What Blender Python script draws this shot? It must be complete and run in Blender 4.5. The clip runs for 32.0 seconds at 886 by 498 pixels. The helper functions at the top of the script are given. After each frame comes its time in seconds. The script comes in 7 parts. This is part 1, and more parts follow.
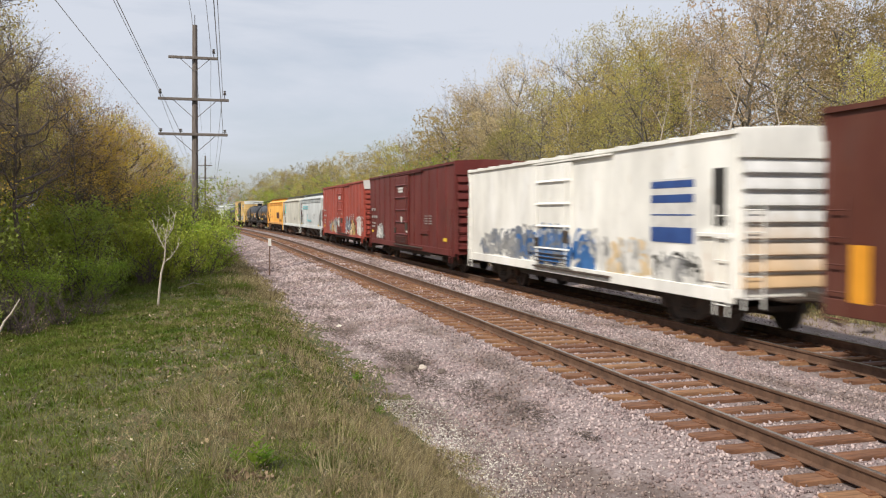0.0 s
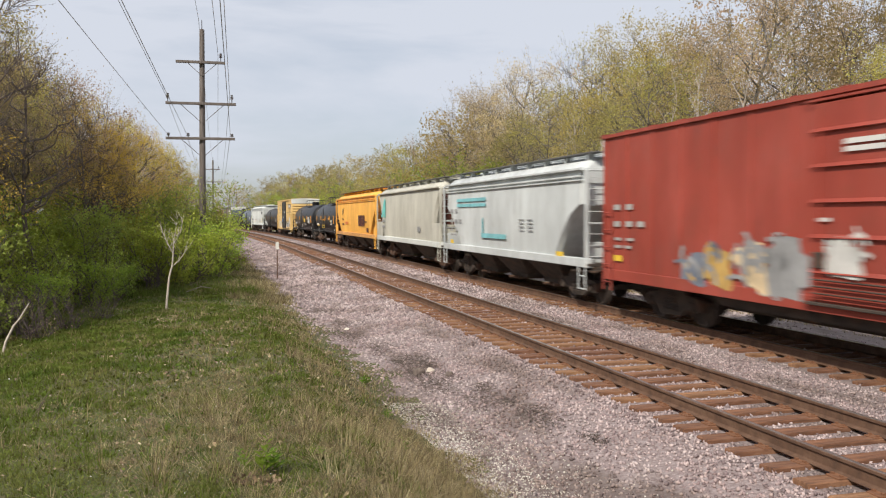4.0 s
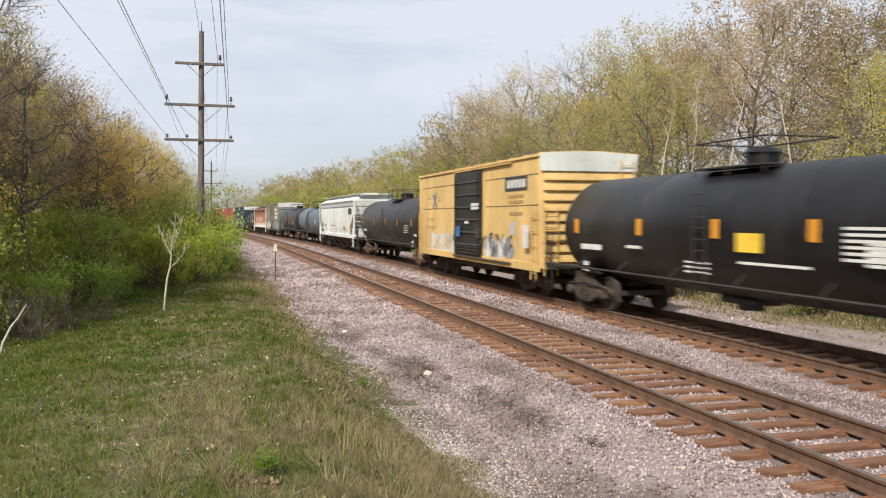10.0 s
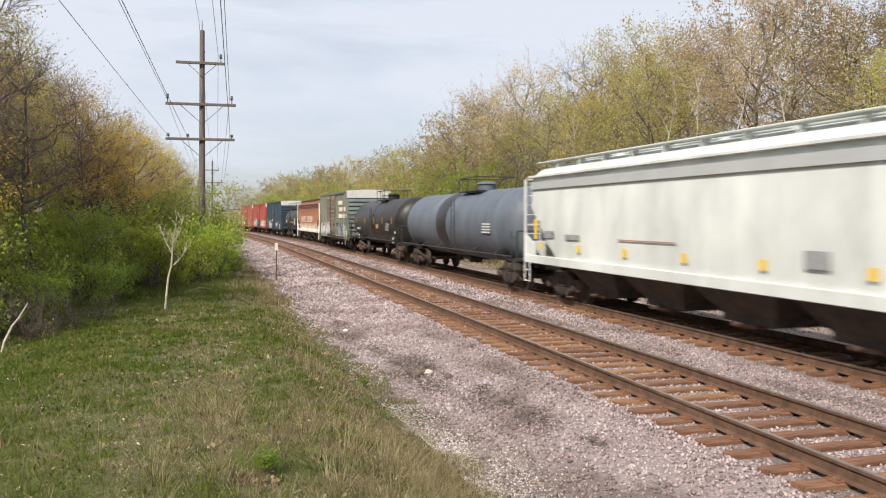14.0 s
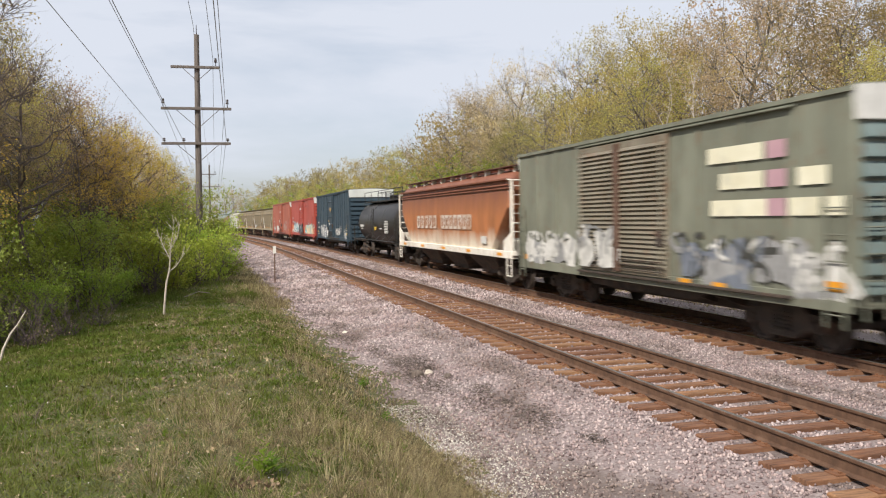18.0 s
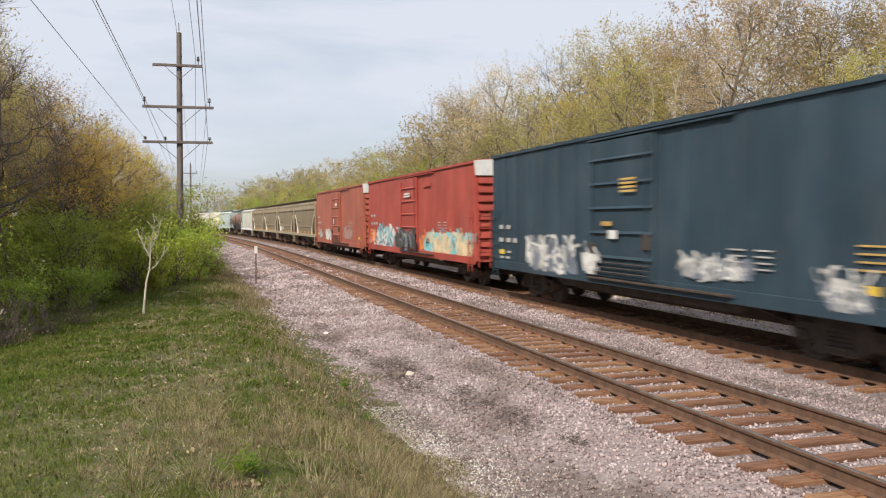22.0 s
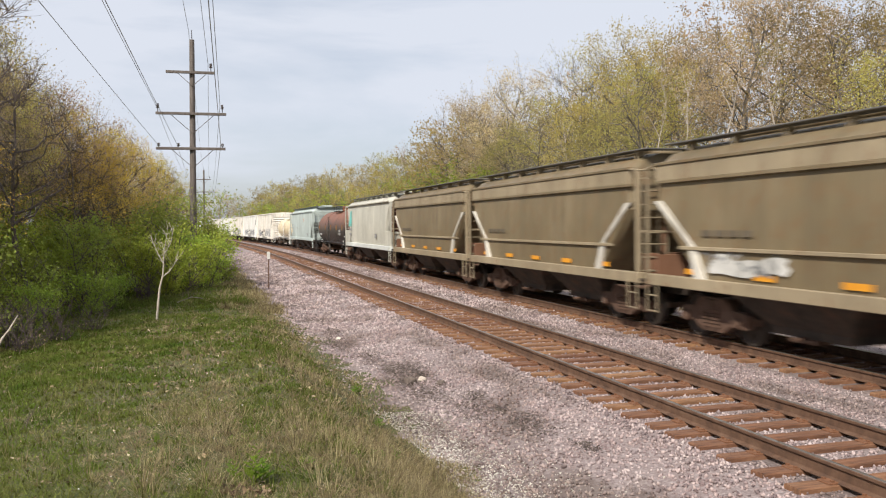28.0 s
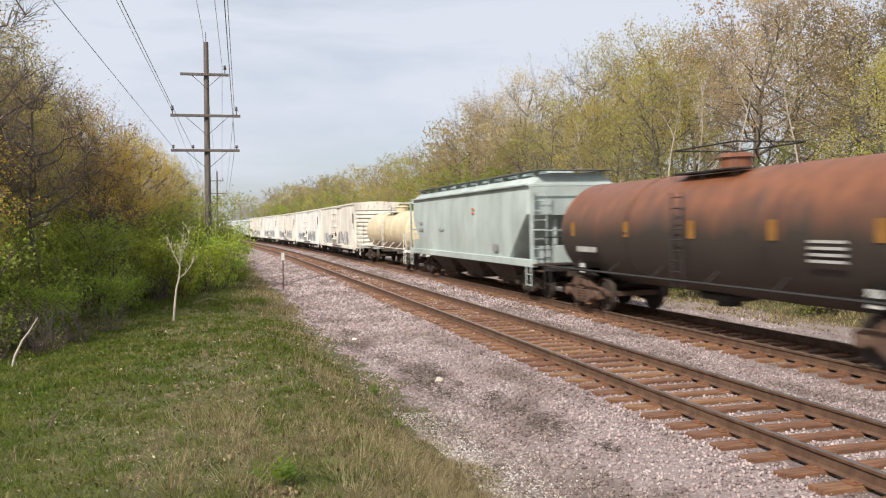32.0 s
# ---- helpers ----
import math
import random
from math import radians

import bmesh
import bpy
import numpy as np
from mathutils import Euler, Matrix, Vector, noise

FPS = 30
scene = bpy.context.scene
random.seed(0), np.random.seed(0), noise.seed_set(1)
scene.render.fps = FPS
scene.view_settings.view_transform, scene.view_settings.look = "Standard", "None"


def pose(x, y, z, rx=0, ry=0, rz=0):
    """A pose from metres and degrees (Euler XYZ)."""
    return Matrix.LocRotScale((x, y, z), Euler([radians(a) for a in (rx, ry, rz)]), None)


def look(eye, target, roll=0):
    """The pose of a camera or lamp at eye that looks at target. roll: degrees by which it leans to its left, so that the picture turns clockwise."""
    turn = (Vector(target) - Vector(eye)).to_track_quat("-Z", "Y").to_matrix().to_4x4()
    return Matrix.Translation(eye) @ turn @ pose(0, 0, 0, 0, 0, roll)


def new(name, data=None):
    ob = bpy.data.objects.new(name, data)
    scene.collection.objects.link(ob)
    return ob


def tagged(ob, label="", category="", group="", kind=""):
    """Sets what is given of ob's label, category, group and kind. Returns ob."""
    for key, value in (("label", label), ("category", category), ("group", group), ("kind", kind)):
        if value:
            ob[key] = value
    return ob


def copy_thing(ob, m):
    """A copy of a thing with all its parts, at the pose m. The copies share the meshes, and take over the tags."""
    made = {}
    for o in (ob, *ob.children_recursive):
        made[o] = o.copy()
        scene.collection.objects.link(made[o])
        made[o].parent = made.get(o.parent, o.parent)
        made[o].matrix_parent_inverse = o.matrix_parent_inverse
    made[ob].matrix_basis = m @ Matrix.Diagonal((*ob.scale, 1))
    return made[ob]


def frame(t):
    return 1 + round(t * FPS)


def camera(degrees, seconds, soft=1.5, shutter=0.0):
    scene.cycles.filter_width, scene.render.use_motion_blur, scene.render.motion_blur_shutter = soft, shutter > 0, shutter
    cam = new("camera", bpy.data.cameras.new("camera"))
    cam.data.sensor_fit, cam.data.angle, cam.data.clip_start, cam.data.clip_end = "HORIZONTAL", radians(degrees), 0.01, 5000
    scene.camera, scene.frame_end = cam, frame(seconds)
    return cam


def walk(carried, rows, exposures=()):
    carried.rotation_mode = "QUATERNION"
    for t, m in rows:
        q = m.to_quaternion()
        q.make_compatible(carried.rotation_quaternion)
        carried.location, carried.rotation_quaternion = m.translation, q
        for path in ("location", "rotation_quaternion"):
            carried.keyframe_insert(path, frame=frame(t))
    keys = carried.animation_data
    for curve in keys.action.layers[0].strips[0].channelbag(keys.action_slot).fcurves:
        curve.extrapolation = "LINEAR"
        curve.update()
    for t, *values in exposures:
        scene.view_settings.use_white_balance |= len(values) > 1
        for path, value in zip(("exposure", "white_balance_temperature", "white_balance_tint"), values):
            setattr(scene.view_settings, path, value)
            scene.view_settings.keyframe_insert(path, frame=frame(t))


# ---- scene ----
cam = camera(55.19, 32.0, soft=1.15, shutter=0.65)
# seconds, heading to the right of the track, tilt, lean (degrees), eye (metres)
PATH = [
    (0, 15.888, -2.472, -0.035, -0.008, -0.003, 2.455), (0.5, 15.802, -2.339, -0.057, -0.011, -0.004, 2.453),
    (1, 15.716, -2.341, -0.171, -0.005, 0.003, 2.453), (1.5, 15.583, -2.475, -0.185, 0.002, -0.003, 2.457),
    (2, 15.545, -2.641, -0.235, 0.006, 0.001, 2.457), (2.5, 15.529, -2.597, -0.103, 0.001, 0.002, 2.454),
    (3, 15.445, -2.516, -0.335, -0.001, 0.006, 2.450), (3.5, 15.383, -2.338, -0.320, -0.003, -0.002, 2.459),
    (5.5, 15.517, -2.288, -0.497, 0.011, 0.006, 2.450), (6, 15.653, -2.388, -0.653, 0.005, -0.005, 2.449),
    (6.5, 15.698, -2.465, -0.706, 0.005, 0.002, 2.454), (7, 15.566, -2.433, -0.710, 0.011, 0.003, 2.462),
    (7.5, 15.574, -2.123, -0.316, 0.009, 0.002, 2.460), (8, 15.548, -1.861, -0.352, 0.003, -0.006, 2.459),
    (8.5, 15.660, -1.797, -0.074, 0.001, 0.001, 2.450), (9, 15.607, -1.909, 0.000, -0.000, 0.000, 2.449),
    (9.5, 15.571, -2.124, 0.003, 0.008, 0.003, 2.448), (10, 15.523, -2.097, 0.024, -0.010, -0.010, 2.460),
    (10.5, 15.482, -1.887, -0.105, 0.005, 0.003, 2.458), (11, 15.432, -1.957, -0.082, -0.008, -0.004, 2.447),
    (11.5, 15.395, -2.125, -0.005, -0.006, -0.005, 2.457), (12, 15.365, -2.251, 0.159, -0.008, -0.003, 2.457),
    (12.5, 15.349, -2.300, 0.012, 0.003, 0.001, 2.447), (13, 15.336, -2.284, -0.006, 0.001, -0.006, 2.462),
    (13.5, 15.309, -2.213, -0.150, -0.000, 0.001, 2.451), (14, 15.449, -2.167, -0.044, -0.005, -0.012, 2.457),
    (14.5, 15.256, -2.212, -0.193, -0.008, -0.012, 2.456), (16.5, 15.513, -2.099, -0.586, -0.002, -0.008, 2.456),
    (17, 15.441, -2.103, -0.841, 0.001, -0.009, 2.455), (17.5, 15.539, -2.241, -0.848, 0.005, -0.006, 2.453),
    (18, 15.545, -2.164, -1.057, 0.014, -0.004, 2.454), (18.5, 15.549, -2.031, -1.092, 0.011, -0.003, 2.459),
    (19, 15.489, -1.953, -0.916, -0.003, -0.009, 2.456), (19.5, 15.378, -1.833, -0.919, 0.004, -0.005, 2.455),
    (20, 15.486, -1.724, -0.783, 0.000, -0.014, 2.456), (20.5, 15.546, -1.746, -0.825, -0.001, -0.010, 2.462),
    (21, 15.586, -1.778, -0.938, 0.013, -0.014, 2.458), (21.5, 16.581, -1.951, -0.359, -0.001, -0.020, 2.457),
    (22, 16.773, -2.069, -0.488, 0.002, -0.014, 2.454), (22.5, 16.762, -2.150, -0.586, 0.009, -0.012, 2.460),
    (23, 16.614, -2.156, -0.496, 0.005, -0.014, 2.456), (23.5, 16.647, -2.144, -0.368, 0.007, -0.010, 2.459),
    (24, 16.600, -2.043, -0.408, 0.002, -0.013, 2.455), (24.5, 16.556, -1.908, -0.214, 0.005, -0.012, 2.458),
    (25, 16.462, -1.821, -0.215, 0.002, -0.016, 2.457), (25.5, 16.440, -1.778, -0.265, 0.007, -0.010, 2.456),
    (27.5, 16.072, -1.639, -0.439, 0.010, -0.006, 2.454), (28, 15.931, -1.725, -0.725, 0.021, -0.004, 2.455),
    (28.5, 15.766, -1.830, -0.692, 0.021, -0.001, 2.454), (29, 15.566, -1.700, -0.780, 0.020, -0.004, 2.452),
    (29.5, 15.408, -1.552, -0.922, 0.032, -0.001, 2.457), (30, 15.638, -1.672, -0.760, 0.027, 0.003, 2.451),
    (30.5, 15.562, -1.496, -0.771, 0.026, -0.012, 2.459), (31, 15.390, -1.704, -0.400, 0.020, -0.004, 2.457),
    (31.5, 15.236, -1.715, -0.645, -0.015, 0.007, 2.463), (32, 15.115, -1.710, -1.006, -0.062, 0.016, 2.468),
]
def eye_pose(yaw, tilt, lean, x, y, z):
    return pose(x, y, z, 90 + tilt, 0, -yaw) @ pose(0, 0, 0, 0, 0, lean)


walk(cam, [(t, eye_pose(*r)) for t, *r in PATH], exposures=[(0, 0.0), (8.5, 0.0), (10.5, 0.2), (14, 0.2), (18, 0.12), (32, 0.12)])

# ---- sky and sun ----
SUN_EL, SUN_AZ = 43.0, 228.0    # degrees above the horizon; compass from +Y clockwise
world = bpy.data.worlds.new("world")
scene.world = world
world.use_nodes = True


def nd(tree, kind, **props):
    n = tree.nodes.new(kind)
    for k, v in props.items():
        if k.startswith("i_"):
            n.inputs[k[2:].replace("_", " ")].default_value = v
        elif k == "operation":
            n.operation = v
        elif k == "blend_type":
            n.blend_type = v
        elif k == "data_type":
            n.data_type = v
        elif k == "sky_type":
            n.sky_type = v
    return n


def build_sky():
    tr = world.node_tree
    tr.nodes.clear()
    sky = nd(tr, "ShaderNodeTexSky", sky_type="NISHITA")
    sky.sun_disc = False
    sky.sun_elevation, sky.sun_rotation = radians(SUN_EL), radians(SUN_AZ)
    sky.air_density, sky.dust_density, sky.ozone_density = 1.0, 1.6, 1.0
    co = nd(tr, "ShaderNodeTexCoord")
    mp = nd(tr, "ShaderNodeMapping")
    mp.inputs["Scale"].default_value = (1.0, 1.0, 4.6)
    mp.inputs["Rotation"].default_value = (0.05, 0.08, 0)
    no = nd(tr, "ShaderNodeTexNoise", i_Scale=1.6, i_Detail=7.0, i_Roughness=0.55, i_Distortion=0.3)
    ra = nd(tr, "ShaderNodeValToRGB")
    ra.color_ramp.elements[0].position, ra.color_ramp.elements[1].position = 0.34, 0.62
    ra.color_ramp.elements[0].color, ra.color_ramp.elements[1].color = (0.28, 0.28, 0.28, 1), (0.97, 0.97, 0.97, 1)
    mx = nd(tr, "ShaderNodeMix", data_type="RGBA")
    mx.inputs[7].default_value = CLOUD
    bg = nd(tr, "ShaderNodeBackground", i_Strength=SKY)
    out = nd(tr, "ShaderNodeOutputWorld")
    tr.links.new(co.outputs["Generated"], mp.inputs["Vector"])
    tr.links.new(mp.outputs[0], no.inputs["Vector"])
    # the cloud sheet thins out low over the horizon
    sep = nd(tr, "ShaderNodeSeparateXYZ")
    thin = nd(tr, "ShaderNodeMapRange")
    thin.inputs[1].default_value, thin.inputs[2].default_value = 0.06, 0.20
    thin.inputs[3].default_value, thin.inputs[4].default_value = -0.13, 0.07
    cover = nd(tr, "ShaderNodeMath", operation="ADD")
    tr.links.new(co.outputs["Generated"], sep.inputs[0])
    tr.links.new(sep.outputs[2], thin.inputs[0])
    tr.links.new(no.outputs[0], cover.inputs[0])
    tr.links.new(thin.outputs[0], cover.inputs[1])
    tr.links.new(cover.outputs[0], ra.inputs[0])
    tr.links.new(ra.outputs[0], mx.inputs[0])
    tr.links.new(sky.outputs[0], mx.inputs[6])
    tr.links.new(mx.outputs[2], bg.inputs[0])
    tr.links.new(bg.outputs[0], out.inputs[0])


CLOUD, SKY = (7.0, 7.4, 8.3, 1), 0.098
build_sky()
sun_data = bpy.data.lights.new("sun", "SUN")
sun_data.energy, sun_data.angle, sun_data.color = 4.9, radians(2.0), (1.0, 0.93, 0.82)
sun_lamp = new("sun", sun_data)
_a, _e = radians(SUN_AZ), radians(SUN_EL)
sun_lamp.matrix_world = look((0, 0, 60), Vector((0, 0, 60)) - Vector((math.sin(_a) * math.cos(_e), math.cos(_a) * math.cos(_e), math.sin(_e))))


# ---- materials ----
def material(name, colors, rough=0.7, metal=0.0, scale=3.0, stretch=(1, 1, 1), mixes=(), bump=0.0, bump_scale=40.0, per_object=0.0, per_island=0.0, spec=0.5):
    """colors: the stops of a noise ramp. mixes: further layers (colour, noise scale, stretch, low, high, amount)."""
    m = bpy.data.materials.new(name)
    m.use_nodes = True
    tr = m.node_tree
    bs = tr.nodes["Principled BSDF"]
    bs.inputs["Roughness"].default_value, bs.inputs["Metallic"].default_value = rough, metal
    bs.inputs["Specular IOR Level"].default_value = spec
    co = nd(tr, "ShaderNodeTexCoord")

    def noisy(sc, st, detail=6.0):
        mp = nd(tr, "ShaderNodeMapping")
        mp.inputs["Scale"].default_value = st
        no = nd(tr, "ShaderNodeTexNoise", i_Scale=sc, i_Detail=detail, i_Roughness=0.6)
        tr.links.new(co.outputs["Object"], mp.inputs[0])
        tr.links.new(mp.outputs[0], no.inputs["Vector"])
        return no.outputs[0]

    ra = nd(tr, "ShaderNodeValToRGB")
    el = ra.color_ramp.elements
    while len(el) < len(colors):
        el.new(0.5)
    for i, c in enumerate(colors):
        el[i].position = 0.3 + 0.4 * i / max(1, len(colors) - 1)
        el[i].color = (*c, 1)
    tr.links.new(noisy(scale, stretch), ra.inputs[0])
    last = ra.outputs[0]
    for c, sc, st, low, high, amount in mixes:
        mr = nd(tr, "ShaderNodeMapRange")
        mr.inputs[1].default_value, mr.inputs[2].default_value = low, high
        mr.inputs[3].default_value, mr.inputs[4].default_value = 0.0, amount
        tr.links.new(noisy(sc, st), mr.inputs[0])
        mx = nd(tr, "ShaderNodeMix", data_type="RGBA")
        mx.inputs[7].default_value = (*c, 1)
        tr.links.new(mr.outputs[0], mx.inputs[0])
        tr.links.new(last, mx.inputs[6])
        last = mx.outputs[2]
    if per_object or per_island:
        if per_object:
            src = nd(tr, "ShaderNodeObjectInfo").outputs["Random"]
        else:
            src = nd(tr, "ShaderNodeNewGeometry").outputs["Random Per Island"]
        amt = per_object or per_island
        mr = nd(tr, "ShaderNodeMapRange")
        mr.inputs[3].default_value, mr.inputs[4].default_value = 1 - amt, 1 + amt
        tr.links.new(src, mr.inputs[0])
        hs = nd(tr, "ShaderNodeHueSaturation")
        tr.links.new(mr.outputs[0], hs.inputs["Value"])
        mh = nd(tr, "ShaderNodeMapRange")
        mh.inputs[3].default_value, mh.inputs[4].default_value = 0.5 - 0.03 * amt, 0.5 + 0.03 * amt
        tr.links.new(src, mh.inputs[0])
        tr.links.new(mh.outputs[0], hs.inputs["Hue"])
        tr.links.new(last, hs.inputs["Color"])
        last = hs.outputs[0]
    tr.links.new(last, bs.inputs["Base Color"])
    if bump:
        bp = nd(tr, "ShaderNodeBump", i_Strength=bump, i_Distance=0.02)
        tr.links.new(noisy(bump_scale, (1, 1, 1), 4.0), bp.inputs["Height"])
        tr.links.new(bp.outputs[0], bs.inputs["Normal"])
    return m


def paint(name, c, rust=0.25, grime=0.4, rough=0.55, rust_c=(0.16, 0.07, 0.035), low=0.56):
    """Weathered paint on steel: sun-faded patches, grime run down in streaks, dust, rust spots."""
    lite = tuple(min(0.9, v * 1.14 + 0.01) for v in c)
    dark = tuple(v * 0.80 for v in c)
    return material(name, [dark, c, lite], rough, 0.0, 0.7, (1, 1, 0.5), bump=0.15, bump_scale=9.0, spec=0.3, mixes=[
        (tuple(min(0.9, v * 1.25 + 0.02) for v in c), 0.45, (1, 1.6, 0.7), 0.52, 0.66, 0.45),
        (tuple(v * 0.5 + 0.02 for v in c), 3.5, (1, 1, 0.08), 0.5, 0.72, grime),
        (tuple(v * 0.62 for v in c), 1.5, (1, 1, 0.35), 0.54, 0.70, min(0.8, grime * 1.3)),
        ((0.10, 0.085, 0.07), 1.1, (1, 1, 0.6), 0.52, 0.8, grime * 0.7),
        (rust_c, 6.0, (1, 1, 0.45), low, low + 0.1, rust)])


# ---- mesh building ----
class Geo:
    """Collects faces of one mesh."""

    def __init__(self):
        self.v, self.f = [], []

    def add(self, verts, faces):
        o = len(self.v)
        self.v.extend(verts)
        self.f.extend([tuple(i + o for i in q) for q in faces])
        return self

    def box(self, x0, x1, y0, y1, z0, z1, c=0.0):
        if c <= 0:
            vs = [(x, y, z) for x in (x0, x1) for y in (y0, y1) for z in (z0, z1)]
            return self.add(vs, [(0, 1, 3, 2), (4, 6, 7, 5), (0, 4, 5, 1), (2, 3, 7, 6), (0, 2, 6, 4), (1, 5, 7, 3)])
        lo, hi = (x0, y0, z0), (x1, y1, z1)
        vs, at = [], {}
        for k in range(8):
            s = (k & 1, k >> 1 & 1, k >> 2 & 1)
            for a in range(3):
                p = [(hi[i] - (0 if i == a else c)) if s[i] else (lo[i] + (0 if i == a else c)) for i in range(3)]
                at[s, a] = len(vs)
                vs.append(tuple(p))
        fs = []
        for a in range(3):
            b, d = (a + 1) % 3, (a + 2) % 3
            for e in (0, 1):
                q = []
                for sb, sd in ((0, 0), (1, 0), (1, 1), (0, 1)):
                    s = [0, 0, 0]
                    s[a], s[b], s[d] = e, sb, sd
                    q.append(at[tuple(s), a])
                fs.append(tuple(q if e else q[::-1]))
            for sb in (0, 1):
                for sd in (0, 1):
                    q = []
                    for e, w in ((0, b), (1, b), (1, d), (0, d)):
                        s = [0, 0, 0]
                        s[a], s[b], s[d] = e, sb, sd
                        q.append(at[tuple(s), w])
                    fs.append(tuple(q))
        for k in range(8):
            s = (k & 1, k >> 1 & 1, k >> 2 & 1)
            fs.append(tuple(at[s, a] for a in range(3)))
        return self.add(vs, fs)

    def tube(self, p, q, r, r2=None, n=6, cap=True):
        p, q = Vector(p), Vector(q)
        d = (q - p).normalized()
        a = d.orthogonal().normalized()
        b = d.cross(a)
        r2 = r if r2 is None else r2
        vs = []
        for k in range(n):
            t = 2 * math.pi * k / n
            w = a * math.cos(t) + b * math.sin(t)
            vs += [tuple(p + w * r), tuple(q + w * r2)]
        fs = [(2 * k, 2 * ((k + 1) % n), 2 * ((k + 1) % n) + 1, 2 * k + 1) for k in range(n)]
        if cap:
            fs += [tuple(range(0, 2 * n, 2))[::-1], tuple(range(1, 2 * n, 2))]
        return self.add(vs, fs)

    def line(self, pts, r, n=5):
        for p, q in zip(pts, pts[1:]):
            self.tube(p, q, r, n=n)
        return self

    def prism(self, prof, axis, t0, t1):
        """A closed outline of (a, b), drawn out along an axis: x (a=y), y (a=x) or z."""
        def at(a, b, t):
            return {"x": (t, a, b), "y": (a, t, b), "z": (a, b, t)}[axis]
        n = len(prof)
        vs = [at(a, b, t) for t in (t0, t1) for a, b in prof]
        fs = [(k, (k + 1) % n, n + (k + 1) % n, n + k) for k in range(n)]
        fs += [tuple(range(n))[::-1], tuple(range(n, 2 * n))]
        return self.add(vs, fs)

    def loft(self, rings, cap=True, close=True):
        n = len(rings[0])
        vs = [tuple(p) for r in rings for p in r]
        fs = []
        for i in range(len(rings) - 1):
            for k in range(n if close else n - 1):
                fs.append((i * n + k, i * n + (k + 1) % n, (i + 1) * n + (k + 1) % n, (i + 1) * n + k))
        if cap:
            fs += [tuple(range(n))[::-1], tuple(range((len(rings) - 1) * n, len(rings) * n))]
        return self.add(vs, fs)

    def move(self, m, start=0):
        self.v[start:] = [tuple(m @ Vector(p)) for p in self.v[start:]]
        return self

    def mesh(self, name, mat, smooth=True, angle=0.6):
        me = bpy.data.meshes.new(name)
        me.from_pydata(self.v, [], self.f)
        me.materials.append(mat)
        if smooth:
            me.shade_smooth()
            me.set_sharp_from_angle(angle=angle)
        return me


def part(name, geo, mat, parent, label="", smooth=True):
    me = geo if isinstance(geo, bpy.types.Mesh) else geo.mesh(name, mat, smooth)
    ob = new(name, me)
    ob.parent = parent
    if label:
        tagged(ob, label)
    return ob


def raw_mesh(name, verts, faces, mat, smooth=False):
    """From numpy arrays of equal-sided faces."""
    me = bpy.data.meshes.new(name)
    verts, faces = np.asarray(verts, np.float32), np.asarray(faces, np.int32)
    n, k = faces.shape
    me.vertices.add(len(verts))
    me.vertices.foreach_set("co", verts.ravel())
    me.loops.add(n * k)
    me.loops.foreach_set("vertex_index", faces.ravel())
    me.polygons.add(n)
    me.polygons.foreach_set("loop_start", np.arange(0, n * k, k, dtype=np.int32))
    me.polygons.foreach_set("loop_total", np.full(n, k, np.int32))
    me.update(calc_edges=True)
    me.materials.append(mat)
    if smooth:
        me.shade_smooth()
    return me


# ---- plan: the line runs along +Y, then bends to the left ----
BEND, RADIUS = 60.0, 1500.0
NEAR, FAR = 6.86, 11.03      # centres of the two tracks
GAUGE = 0.7525               # centre to rail centre


def bend(y):
    return -max(0.0, y - BEND) ** 2 / (2 * RADIUS)


def bend_np(y):
    return -np.maximum(0.0, y - BEND) ** 2 / (2 * RADIUS)


def heading(y):
    return math.degrees(max(0.0, y - BEND) / RADIUS)


def smoothstep(a, b, x):
    t = np.clip((x - a) / (b - a), 0, 1)
    return t * t * (3 - 2 * t)


def edge_u(y):
    """Where the grass gives way to the ballast."""
    return np.interp(y, [0, 8, 9.5, 11.3, 13, 16, 24, 41, 60, 80], [2.75, 2.78, 2.78, 2.74, 2.60, 2.52, 2.36, 2.46, 2.2, 2.0])


def ground_z(x, y):
    """Height of the ground sheet."""
    x, y = np.asarray(x, float), np.asarray(y, float)
    u = x - bend_np(y)
    z = np.interp(u, [-60, -20, -8, -3, 0, 1.4, 2.2, 2.9, 3.6, 5.2, 5.5, 12.6, 12.9, 14.6, 17, 20, 60],
                  [-0.4, -0.5, -0.45, -0.35, -0.25, -0.3, -0.42, -0.52, -0.52, -0.27, -0.235, -0.235, -0.27, -0.75, -0.8, -0.6, -0.3])
    bank = smoothstep(2.7, 0.9, u) * smoothstep(-8.0, -1.5, u)
    z = z + bank * np.interp(y, [-30, 0, 6, 9, 15, 20, 28, 40], [0.5, 0.98, 0.98, 0.72, 0.45, 0.22, 0.05, 0.0])
    wob = np.sin(x * 1.7 + 0.6 * y) * np.sin(y * 1.3 - 0.4 * x) * 0.035
    return z + wob * (1 - smoothstep(2.0, 2.6, u) * (1 - smoothstep(13.5, 15, u))) * smoothstep(60, 34, y)


